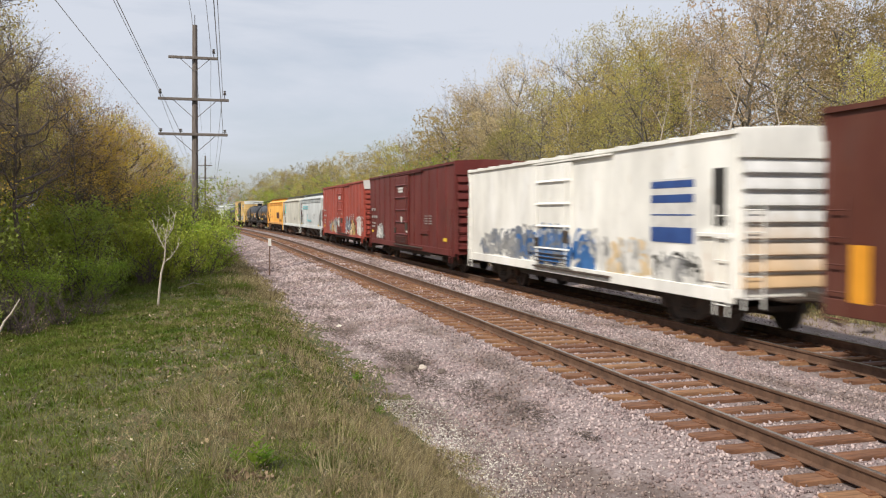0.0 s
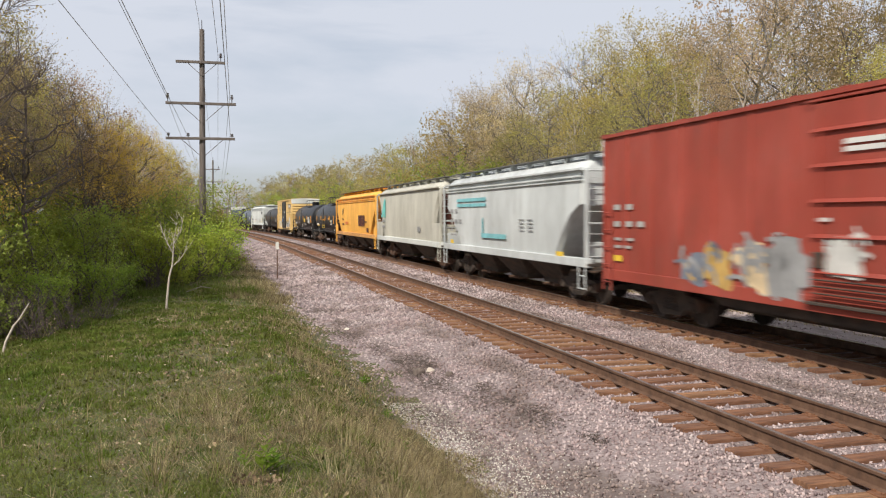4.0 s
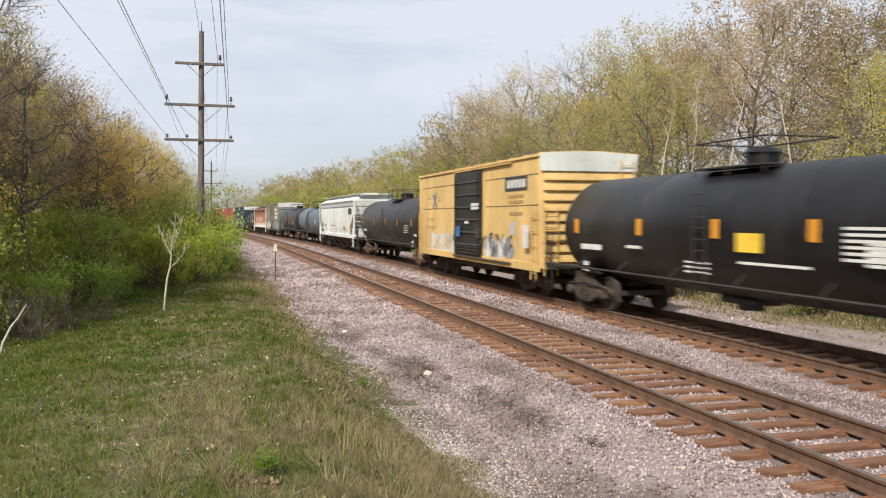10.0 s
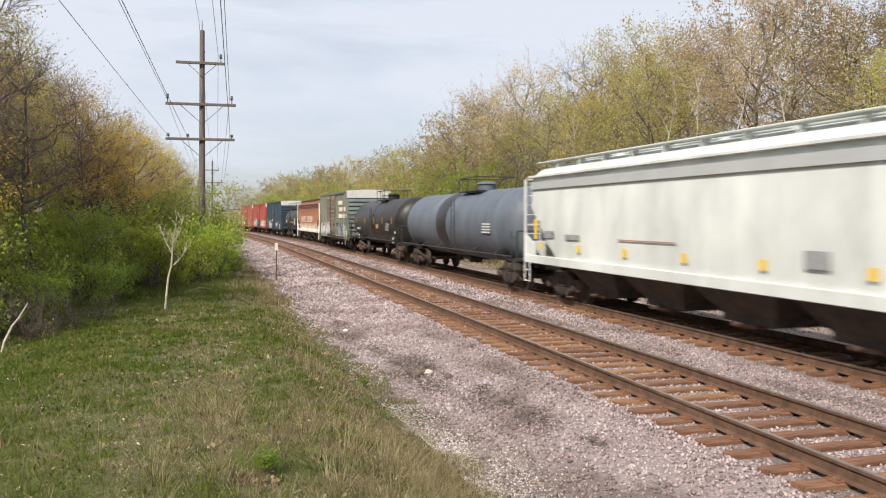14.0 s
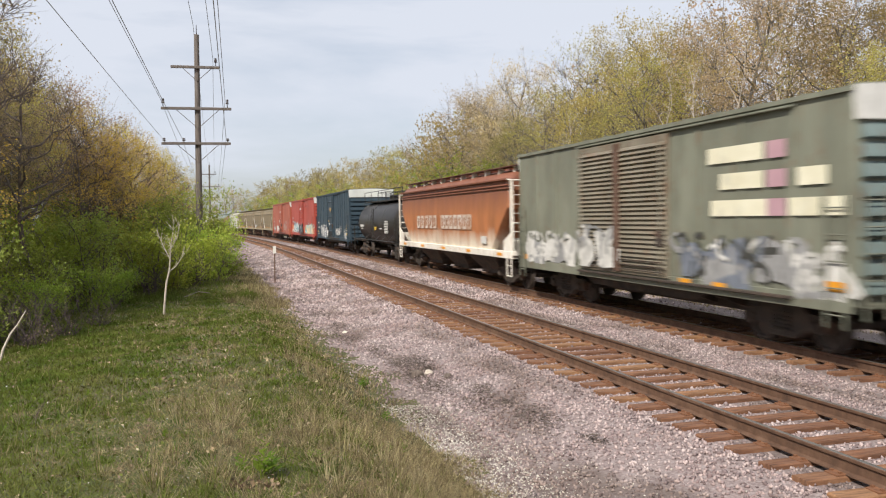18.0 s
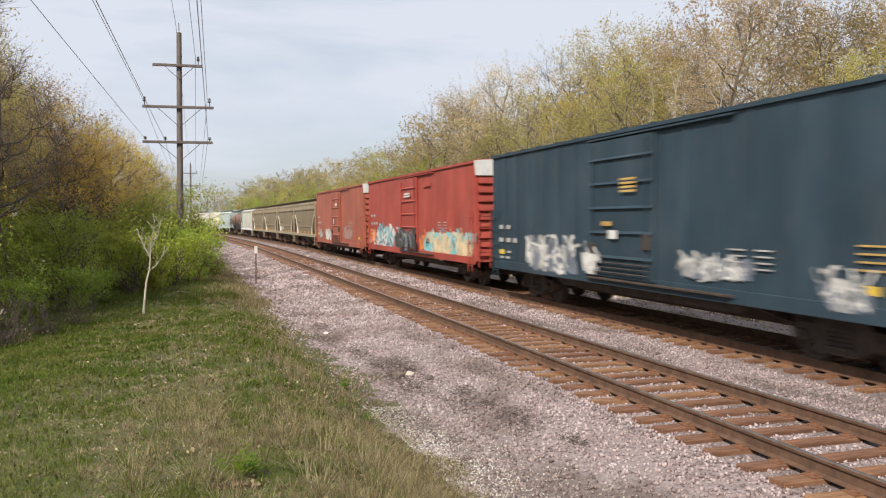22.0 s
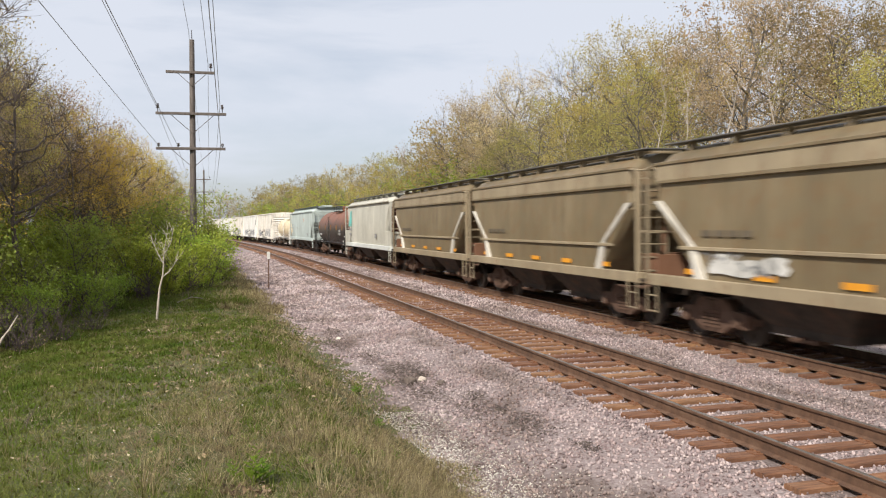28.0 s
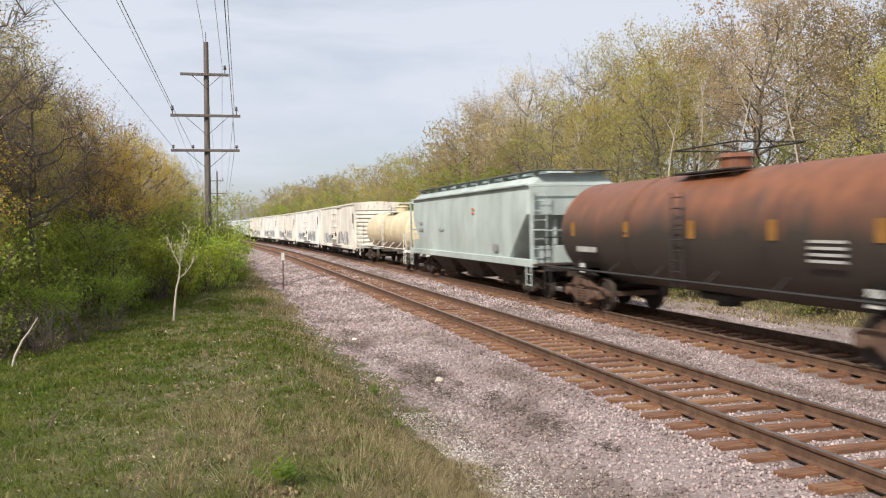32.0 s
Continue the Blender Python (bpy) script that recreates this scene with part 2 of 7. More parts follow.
# ---- materials of the place ----
M_BALLAST = material("ballast_bed", [(0.16, 0.12, 0.113), (0.255, 0.202, 0.195), (0.35, 0.298, 0.29)], 0.95, 0, 22.0, bump=0.9, bump_scale=26.0, mixes=[
    ((0.10, 0.072, 0.06), 0.7, (1.6, 0.5, 1), 0.5, 0.64, 0.7), ((0.30, 0.25, 0.22), 0.9, (1, 1, 1), 0.56, 0.8, 0.5)])
M_STONE = material("crushed_stone", [(0.25, 0.178, 0.170), (0.345, 0.268, 0.262), (0.425, 0.36, 0.353)], 0.9, 0, 0.9, per_island=0.5, mixes=[
    ((0.15, 0.108, 0.092), 0.7, (1.6, 0.5, 1), 0.47, 0.62, 0.75), ((0.44, 0.40, 0.39), 1.7, (1, 1, 1), 0.58, 0.75, 0.5)])
M_GRIT = material("pale_grit", [(0.30, 0.26, 0.22), (0.44, 0.40, 0.35), (0.58, 0.55, 0.50)], 0.9, 0, 1.4, per_island=0.4)
M_SOIL = material("grass_soil", [(0.044, 0.038, 0.019), (0.09, 0.075, 0.033), (0.23, 0.18, 0.096)], 1.0, 0, 34.0, bump=1.0, bump_scale=30.0, mixes=[
    ((0.070, 0.095, 0.016), 16.0, (1, 1, 1), 0.47, 0.58, 0.8), ((0.26, 0.21, 0.12), 60.0, (1, 0.35, 1), 0.57, 0.66, 0.75), ((0.060, 0.085, 0.015), 1.4, (1, 1, 1), 0.46, 0.64, 0.6),
    ((0.050, 0.038, 0.025), 24.0, (1, 1, 1), 0.58, 0.68, 0.8)])
M_TIE = material("tie_wood", [(0.10, 0.048, 0.026), (0.205, 0.098, 0.050), (0.29, 0.155, 0.085)], 0.9, 0, 2.6, (1, 6, 4), bump=0.7, bump_scale=14.0, per_object=0.28, mixes=[
    ((0.045, 0.032, 0.026), 5.0, (0.6, 9, 4), 0.55, 0.7, 0.7), ((0.33, 0.13, 0.05), 2.0, (1, 1, 1), 0.6, 0.78, 0.5)])
M_RAIL = material("rail_steel", [(0.075, 0.042, 0.028), (0.125, 0.068, 0.042), (0.17, 0.10, 0.065)], 0.75, 0.15, 5.0, bump=0.2, bump_scale=40)
M_HEAD = material("rail_head", [(0.24, 0.22, 0.20), (0.36, 0.34, 0.32)], 0.38, 0.8, 6.0, (6, 0.3, 1))
M_PLATE = material("tie_plate", [(0.14, 0.06, 0.03), (0.24, 0.11, 0.055)], 0.85, 0.1, 8.0)
M_POLE = material("pole_wood", [(0.085, 0.070, 0.062), (0.14, 0.118, 0.105), (0.20, 0.175, 0.16)], 0.9, 0, 5.0, (4, 4, 0.25), bump=0.4, bump_scale=18)
M_INSUL = material("insulator_glaze", [(0.03, 0.02, 0.018), (0.05, 0.035, 0.03)], 0.25, 0, 4.0)
M_WIRE = material("wire", [(0.26, 0.27, 0.29), (0.34, 0.35, 0.37)], 0.5, 0.3, 4.0)
M_BARK = material("bark_grey", [(0.085, 0.070, 0.060), (0.145, 0.124, 0.105), (0.225, 0.20, 0.172)], 0.95, 0, 4.0, (3, 3, 0.5), bump=0.5, bump_scale=14, per_object=0.2)
M_BARK_D = material("bark_dark", [(0.072, 0.055, 0.046), (0.125, 0.098, 0.082), (0.19, 0.152, 0.128)], 0.95, 0, 4.0, (3, 3, 0.5), bump=0.5, bump_scale=14)
M_BIRCH = material("bark_pale", [(0.40, 0.33, 0.27), (0.56, 0.50, 0.43)], 0.85, 0, 6.0, (1, 1, 3), bump=0.3, bump_scale=20)
M_WHITEP = material("post_paint", [(0.62, 0.60, 0.55), (0.74, 0.72, 0.68)], 0.6, 0, 6.0)


def leaf_material(name, c1, c2, c3, var=0.12, patch=0.35, own=1.0):
    m = material(name, [c1, c2, c3], 0.75, 0, patch, per_island=var, spec=0.2)
    tr = m.node_tree
    bs = tr.nodes["Principled BSDF"]
    tl = nd(tr, "ShaderNodeBsdfTranslucent")
    mx = nd(tr, "ShaderNodeMixShader", i_Fac=0.48)
    # every plant has its own shade of the colour
    info = nd(tr, "ShaderNodeObjectInfo")
    hue, val = nd(tr, "ShaderNodeMapRange"), nd(tr, "ShaderNodeMapRange")
    hue.inputs["To Min"].default_value, hue.inputs["To Max"].default_value = 0.5 - own * 0.028, 0.5 + own * 0.012
    val.inputs["To Min"].default_value, val.inputs["To Max"].default_value = 1 - own * 0.22, 1 + own * 0.28
    tw = nd(tr, "ShaderNodeMath")
    tw.operation = "PINGPONG"
    tw.inputs[1].default_value = 0.29
    sc = nd(tr, "ShaderNodeMapRange")
    sc.inputs["From Max"].default_value = 0.29
    tint = nd(tr, "ShaderNodeHueSaturation")
    tr.links.new(info.outputs["Random"], hue.inputs["Value"])
    tr.links.new(info.outputs["Random"], tw.inputs[0])
    tr.links.new(tw.outputs[0], sc.inputs["Value"])
    tr.links.new(sc.outputs["Result"], val.inputs["Value"])
    tr.links.new(hue.outputs["Result"], tint.inputs["Hue"])
    tr.links.new(val.outputs["Result"], tint.inputs["Value"])
    tr.links.new(bs.inputs["Base Color"].links[0].from_socket, tint.inputs["Color"])
    tr.links.new(tint.outputs[0], bs.inputs["Base Color"])
    col = tint.outputs[0]
    tr.links.new(col, tl.inputs["Color"])
    tr.links.new(bs.outputs[0], mx.inputs[1])
    tr.links.new(tl.outputs[0], mx.inputs[2])
    tr.links.new(mx.outputs[0], tr.nodes["Material Output"].inputs[0])
    return m


M_LEAF_OLIVE = leaf_material("leaves_olive", (0.24, 0.205, 0.070), (0.325, 0.275, 0.105), (0.40, 0.335, 0.155))
M_LEAF_YELLOW = leaf_material("leaves_yellow_green", (0.355, 0.305, 0.080), (0.455, 0.39, 0.115), (0.54, 0.46, 0.175))
M_LEAF_BUD = leaf_material("leaves_bud_tan", (0.42, 0.315, 0.165), (0.525, 0.41, 0.24), (0.60, 0.495, 0.32))
M_LEAF_GREEN = leaf_material("leaves_fresh_green", (0.20, 0.275, 0.036), (0.295, 0.375, 0.058), (0.41, 0.455, 0.10), 0.2, 0.6)
M_LEAF_SHRUB = leaf_material("leaves_understory", (0.19, 0.235, 0.042), (0.28, 0.32, 0.066), (0.37, 0.39, 0.11), 0.2, 0.6)
M_BRUSH = material("bark_brush", [(0.055, 0.040, 0.036), (0.095, 0.070, 0.064), (0.145, 0.112, 0.10)], 0.95, 0, 4.0)
M_LITTER = material("dead_leaves", [(0.12, 0.075, 0.042), (0.26, 0.18, 0.11), (0.46, 0.37, 0.27)], 0.9, 0, 3.0, per_island=0.6)
M_PETAL = material("petals", [(0.55, 0.53, 0.50), (0.70, 0.69, 0.66)], 0.8, 0, 5.0)
M_WEED = leaf_material("weed_leaves", (0.085, 0.155, 0.018), (0.14, 0.225, 0.028), (0.20, 0.285, 0.05), 0.3)
M_LEAF_GOLD = leaf_material("leaves_gold", (0.45, 0.345, 0.045), (0.56, 0.44, 0.068), (0.64, 0.52, 0.115))
M_GRASS = leaf_material("grass_blades", (0.068, 0.114, 0.013), (0.132, 0.160, 0.028), (0.202, 0.195, 0.064), 0.6, 1.1, 0.0)
M_STRAW = leaf_material("grass_straw", (0.18, 0.138, 0.068), (0.305, 0.242, 0.13), (0.50, 0.42, 0.265), 0.55, 6.0, 0.0)


# ---- ground ----
def build_ground():
    us = np.unique(np.concatenate([[-2200, -1200, -600, -300, -150, -90, -60], np.arange(-40, -8, 2.0), np.arange(-8, 2.2, 0.3), np.arange(2.2, 3.6, 0.06), np.arange(3.6, 16, 0.4),
                                   np.arange(16, 40, 2.0), [60, 90, 150, 300, 600, 1200, 2200]]).round(3))
    ys = np.unique(np.concatenate([[-1500, -600, -200, -80, -40, -20, -12], np.arange(-8, 22, 0.2), np.arange(22, 40, 0.5), np.arange(40, 120, 2.0), np.arange(120, 320, 8.0),
                                   [400, 600, 1000, 2000, 3500]]).round(3))
    U, Y = np.meshgrid(us, ys)
    Yc = np.minimum(Y, 320)
    X = U + bend_np(Yc)
    Z = ground_z(X, Yc)
    far = (np.abs(U) > 60) | (Y > 320)
    Z = np.where(far, -0.4, Z)
    n, m = U.shape
    idx = np.arange(n * m).reshape(n, m)
    quads = np.stack([idx[:-1, :-1], idx[:-1, 1:], idx[1:, 1:], idx[1:, :-1]], -1).reshape(-1, 4)
    uc = (us[:-1] + us[1:]) / 2
    yc = (ys[:-1] + ys[1:]) / 2
    lip = edge_u(yc) + 0.05 + 0.16 * np.sin(yc * 2.1) + 0.12 * np.sin(yc * 5.3 + 1) + 0.15 * np.sin(yc * 0.9) + 0.05 * np.sin(yc * 13.7)
    lip = lip + 0.5 * smoothstep(10.5, 13, yc) * smoothstep(34, 24, yc)
    lip = np.where(np.abs(yc) < 42, lip, edge_u(yc))
    bal = ((uc[None, :] > lip[:, None]) & (uc[None, :] < 18.0)).reshape(-1)
    me = raw_mesh("ground", np.stack([X, Y, Z], -1).reshape(-1, 3), quads, M_SOIL, True)
    me.materials.append(M_BALLAST)
    me.polygons.foreach_set("material_index", bal.astype(np.int32))
    tagged(new("ground", me), "grassy bank beside a grey-pink ballast bed", "ground", kind="structure")


build_ground()


# ---- tracks ----
RAIL = [(-0.07, -0.178), (0.07, -0.178), (0.07, -0.168), (0.012, -0.150), (0.010, -0.052), (0.034, -0.038), (0.036, -0.008), (0.026, -0.0025),
        (-0.026, -0.0025), (-0.036, -0.008), (-0.034, -0.038), (-0.010, -0.052), (-0.012, -0.150), (-0.07, -0.168)]
LINE_Y = [-60, -20, 0, 20, 40, 60] + list(range(66, 330, 6))


def rail_ring(prof, u, y):
    a = radians(heading(y))
    return [(bend(y) + (u + p) * math.cos(a), y + (u + p) * math.sin(a), q) for p, q in prof]


def tie_mesh(seed):
    rnd = random.Random(seed)
    g = Geo()
    g.box(-1.3, 1.3, -0.114, 0.114, -0.36, -0.182, 0.012)
    g.v = [(x + rnd.uniform(-0.012, 0.012), y + rnd.uniform(-0.008, 0.008), z + rnd.uniform(-0.004, 0.004)) for x, y, z in g.v]
    return g.mesh("tie", M_TIE, False)


TIE_MESHES = [tie_mesh(k) for k in range(6)]
PLATE = Geo().box(-0.17, 0.17, -0.09, 0.09, -0.186, -0.166, 0.004)
for sx in (-0.11, 0.11):
    for sy in (-0.06, 0.06):
        PLATE.box(sx - 0.016, sx + 0.016, sy - 0.016, sy + 0.016, -0.17, -0.146)
PLATE = PLATE.mesh("tie_plate", M_PLATE, False)


def build_track(name, centre, near_to, plates_to, label):
    root = tagged(new(name), label, "railway track", kind="structure")
    for s in (-1, 1):
        rail = part("rail", Geo().loft([rail_ring(RAIL, centre + s * GAUGE, y) for y in LINE_Y]), M_RAIL, root)
        top = [(-0.025, -0.003), (0.025, -0.003), (0.022, 0.0), (-0.022, 0.0)]
        part("running_surface", Geo().loft([rail_ring(top, centre + s * GAUGE, y) for y in LINE_Y]), M_HEAD, rail, "rolled bright steel rail head")
    rnd = random.Random(7)
    y, k, joined = 1.5 - 0.555 * 18, 0, []
    while y < 300:
        yy = y + rnd.uniform(-0.03, 0.03)
        turn = heading(yy) + rnd.uniform(-1.0, 1.0)
        a = radians(heading(yy))
        off = centre + rnd.uniform(-0.05, 0.05)
        m = pose(bend(yy) + off * math.cos(a), yy + off * math.sin(a), rnd.uniform(-0.004, 0.004), 0, 0, turn)
        if yy < near_to:
            ob = new("tie", TIE_MESHES[rnd.randrange(6)])
            ob.parent, ob.matrix_local = root, m
            if yy < plates_to:
                for s in (-1, 1):
                    pl = new("tie_plate", PLATE)
                    pl.parent, pl.matrix_local = ob, pose(centre - off + s * GAUGE, 0, 0)
        else:
            joined.append(m)
        y += 0.555
    me = TIE_MESHES[0]
    base = np.array([v.co for v in me.vertices])
    fs = [tuple(p.vertices) for p in me.polygons]
    g = Geo()
    for m in joined:
        r = np.array(m.to_3x3())
        g.add([tuple(p) for p in base @ r.T + np.array(m.translation)], fs)
    tagged(part("far_ties", g, M_TIE, root, smooth=False), kind="stuff")


build_track("track_1", NEAR, 100, 34, "rusty rails on weathered brown wooden ties")
build_track("track_2", FAR, 60, 24, "rails under the train on brown wooden ties")


# ---- ballast stones ----
def stones(name, spots, size, rng, mat, flat=0.75):
    n = len(spots)
    base = np.array([(1, 0, 0), (-1, 0, 0), (0, 1, 0), (0, -1, 0), (0, 0, 1), (0, 0, -1)], float)
    fs = np.array([(0, 2, 4), (2, 1, 4), (1, 3, 4), (3, 0, 4), (2, 0, 5), (1, 2, 5), (3, 1, 5), (0, 3, 5)])
    v = base[None] * rng.uniform(0.6, 1.35, (n, 6, 1)) + rng.uniform(-0.32, 0.32, (n, 6, 3))
    v *= size[:, None, None]
    v[:, :, 2] *= flat
    ax = rng.normal(size=(n, 4))
    ax /= np.linalg.norm(ax, axis=1)[:, None]
    w, x, y, z = ax.T
    Rm = np.stack([1 - 2 * (y * y + z * z), 2 * (x * y - z * w), 2 * (x * z + y * w), 2 * (x * y + z * w), 1 - 2 * (x * x + z * z), 2 * (y * z - x * w),
                   2 * (x * z - y * w), 2 * (y * z + x * w), 1 - 2 * (x * x + y * y)], -1).reshape(n, 3, 3)
    v = np.einsum("nij,nkj->nki", Rm, v) + spots[:, None, :]
    f = fs[None] + (np.arange(n) * 6)[:, None, None]
    return raw_mesh(name, v.reshape(-1, 3), f.reshape(-1, 3), mat)


def build_ballast():
    rng = np.random.default_rng(5)
    parts = []
    for u0, u1, y0, y1, dens in ((2.2, 9.6, -5, 5.5, 110), (2.2, 9.6, 5.5, 16, 380), (2.2, 10.2, 16, 28, 200), (2.2, 10.4, 28, 50, 75), (2.0, 10.4, 50, 90, 22), (9.6, 13.0, 9, 20, 90), (13.0, 18.0, 12, 34, 34)):
        n = int((u1 - u0) * (y1 - y0) * dens)
        parts.append(np.stack([rng.uniform(u0, u1, n), rng.uniform(y0, y1, n)], -1))
    p = np.concatenate(parts)
    # nothing lies on the ties' tops or rails; fewer stones in the soiled toe of the shoulder
    ph = np.abs(((p[:, 1] - 1.5) / 0.555 + 0.5) % 1 - 0.5) * 0.555
    on_track = (np.abs(p[:, 0] - NEAR) < 1.28) | (np.abs(p[:, 0] - FAR) < 1.28)
    on_rail = np.minimum(np.abs(np.abs(p[:, 0] - NEAR) - GAUGE), np.abs(np.abs(p[:, 0] - FAR) - GAUGE)) < 0.085
    keep = ~(on_track & (ph < 0.125)) & ~on_rail
    toe = p[:, 0] - edge_u(p[:, 1])
    keep &= (toe > -0.12) & (rng.random(len(p)) < np.clip(0.3 + toe / 1.1 - 0.2 * smoothstep(10, 12.5, p[:, 1]), 0.1, 1))
    p = p[keep]
    x = p[:, 0] + bend_np(p[:, 1])
    z = ground_z(x, p[:, 1]) + rng.uniform(-0.012, 0.016, len(p))
    size = rng.uniform(0.014, 0.034, len(p)) * np.clip(p[:, 1] / 15, 1, 2.6)
    tagged(new("ballast_stones", stones("ballast_stones", np.stack([x, p[:, 1], z], -1), size, rng, M_STONE)),
           "loose grey-pink crushed stone ballast", "ballast", kind="stuff")
    # fine pale gravel washed out at the foot of the shoulder
    n = 9000
    y = 4.5 + 8.5 * rng.random(n) ** 1.2
    u = edge_u(y) - 0.05 + np.abs(rng.normal(0, 0.55, n))
    x = u + bend_np(y)
    z = ground_z(x, y) + rng.uniform(-0.004, 0.010, n)
    tagged(new("fine_gravel", stones("fine_gravel", np.stack([x, y, z], -1), rng.uniform(0.007, 0.017, n), rng, M_GRIT)),
           "fine pale gravel along the foot of the ballast", "gravel", kind="stuff")


build_ballast()


# ---- trees ----
def tube_np(p, q, r0, r1, n, V, F):
    """A tapered tube; with r1 = 0 it ends in a point."""
    d = q - p
    L = np.linalg.norm(d)
    if L < 1e-6:
        return
    d = d / L
    a = np.cross(d, (0.31, 0.57, 0.76))
    a /= np.linalg.norm(a)
    b = np.cross(d, a)
    o = len(V)
    ws = [a * math.cos(2 * math.pi * k / n) + b * math.sin(2 * math.pi * k / n) for k in range(n)]
    V.extend([p + w * r0 for w in ws])
    if r1 <= 0:
        V.append(q)
        F.extend([(o + k, o + (k + 1) % n, o + n) for k in range(n)])
        return
    V.extend([q + w * r1 for w in ws])
    for k in range(n):
        j = (k + 1) % n
        F.append((o + k, o + j, o + n + j))
        F.append((o + k, o + n + j, o + n + k))


def leaf_tris(centres, size, rng):
    n = len(centres)
    a = rng.normal(size=(n, 3))
    a /= np.linalg.norm(a, axis=1)[:, None]
    b = np.cross(a, rng.normal(size=(n, 3)))
    b /= np.linalg.norm(b, axis=1)[:, None]
    s = rng.uniform(0.6, 1.35, (n, 1)) * size
    v = np.stack([centres - a * s, centres + a * s * 0.8 + b * s * 0.7, centres + a * s * 0.6 - b * s * 0.7], 1)
    return v.reshape(-1, 3), np.arange(n * 3).reshape(n, 3)


def grow_tree(seed, height, limbs, spread, twigs, leaves_per, leaf, base=0.25, lean=0.0, stems=1, curl=0.10, scatter=0.16, thick=1.0, fork=5, clump=0.0):
    """Returns the wood (verts, faces) and the leaves of one tree. The limbs reach out to a rounded crown; a share of the leaves (clump) gathers in lobes."""
    rng = np.random.default_rng(seed)
    V, F, tips = [], [], []
    unit = lambda w: w / np.linalg.norm(w)
    for st in range(stems):
        p = np.array([rng.uniform(-0.5, 0.5), rng.uniform(-0.5, 0.5), 0.0]) if stems > 1 else np.zeros(3)
        h = height * rng.uniform(0.7, 1.0) if stems > 1 else height
        d = unit(np.array([rng.normal(0, 0.05 + lean), rng.normal(0, 0.05 + lean), 1.0]))
        r = (0.0105 * h + 0.02) * thick
        seg = 9 if stems == 1 else 5
        spine = [p]
        for i in range(seg):
            d = d + rng.normal(0, 0.10, 3)
            d[2] = max(d[2], 0.6)
            d = unit(d)
            q = p + d * h * 0.92 / seg
            f0, f1 = 1 - i / seg, 1 - (i + 1) / seg
            tube_np(p, q, r * (f0 * 0.95 + 0.04), r * (f1 * 0.95 + 0.04), 6 if stems == 1 else 4, V, F)
            p = q
            spine.append(p)
        mid = (base + 1.0) / 2
        for k in range(limbs):
            z = -0.75 + 1.7 * (k + rng.random()) / limbs
            az = k * 2.4 + rng.uniform(-0.5, 0.5)
            ring = math.sqrt(max(0.05, 1 - min(1, z * z)))
            i = min(seg, max(0, int((mid + z * (1 - mid)) * seg * 0.95)))
            heart = spine[i]
            goal = np.array([heart[0] + math.cos(az) * ring * spread * h, heart[1] + math.sin(az) * ring * spread * h, h * (mid + z * (1 - base) * 0.5)]) * 1.0
            goal[:2] = heart[:2] + (goal[:2] - heart[:2]) * rng.uniform(0.82, 1.02)
            out = np.linalg.norm(goal[:2] - heart[:2])
            zs = min(0.9 * h, max(base * 0.75 * h, goal[2] - 0.65 * out - 0.06 * h))
            t = zs / (0.92 * h) * seg
            i = min(seg - 1, int(t))
            o = spine[i] + (spine[i + 1] - spine[i]) * min(1.0, t - i)
            ln = np.linalg.norm(goal - o)
            rr = r * (1 - zs / h * 0.8) * 0.5 + 0.008
            nseg = 4
            a = o
            bow = np.array([0, 0, rng.uniform(-0.10, 0.16) * ln])
            for j in range(nseg):
                s = (j + 1) / nseg
                b = o + (goal - o) * s + bow * math.sin(math.pi * s) + rng.normal(0, curl * 0.5, 3) * ln * 0.5 * s
                tube_np(a, b, rr * (1 - j / nseg * 0.82), rr * (1 - (j + 1) / nseg * 0.82), 3, V, F)
                dv = unit(b - a)
                for _ in range(twigs + (1 if j > 1 else 0) - (2 if j == 0 else 0)):
                    c = a + (b - a) * rng.random()
                    tv = unit(dv * 0.7 + rng.normal(0, 0.7, 3) + np.array([0, 0, 0.15]))
                    tl = max(ln, 0.16 * h) * rng.uniform(0.18, 0.34)
                    e = c + tv * tl * 0.75
                    tube_np(c, e, 0.016 * thick, 0, 3, V, F)
                    for q in range(fork):
                        s0 = c + (e - c) * rng.uniform(0.25, 0.95)
                        tv2 = unit(tv * 0.8 + rng.normal(0, 0.6, 3))
                        g2 = s0 + tv2 * tl * rng.uniform(0.3, 0.6)
                        side = np.cross(tv2, rng.normal(0, 1, 3))
                        side = side / np.linalg.norm(side) * 0.009 * thick
                        n0 = len(V)
                        V.extend([s0 - side, s0 + side, g2])
                        F.append((n0, n0 + 1, n0 + 2))
                        tips.append(s0 + (g2 - s0) * rng.uniform(0.4, 1.0))
                a = b
    tips = np.array(tips)
    total = int(len(tips) * leaves_per)
    loose = tips[rng.integers(0, len(tips), int(total * (1 - clump)))]
    C = [loose + rng.normal(0, scatter, loose.shape)]
    if clump > 0:
        outer = tips[np.argsort(-np.linalg.norm((tips - tips.mean(0)) * (1, 1, 0.8), axis=1))[:int(len(tips) * 0.75)]]
        hearts = outer[rng.integers(0, len(outer), max(12, total // 75))]
        pick = rng.integers(0, len(hearts), int(total * clump))
        ball = rng.normal(size=(len(pick), 3))
        ball /= np.linalg.norm(ball, axis=1)[:, None]
        ball *= (rng.random(len(pick)) ** 0.45)[:, None] * (scatter * rng.uniform(1.6, 3.4, len(hearts)))[pick][:, None]
        C.append(hearts[pick] + ball * (1.15, 1.15, 0.7))
    return np.array(V), np.array(F), leaf_tris(np.concatenate(C), leaf, rng)


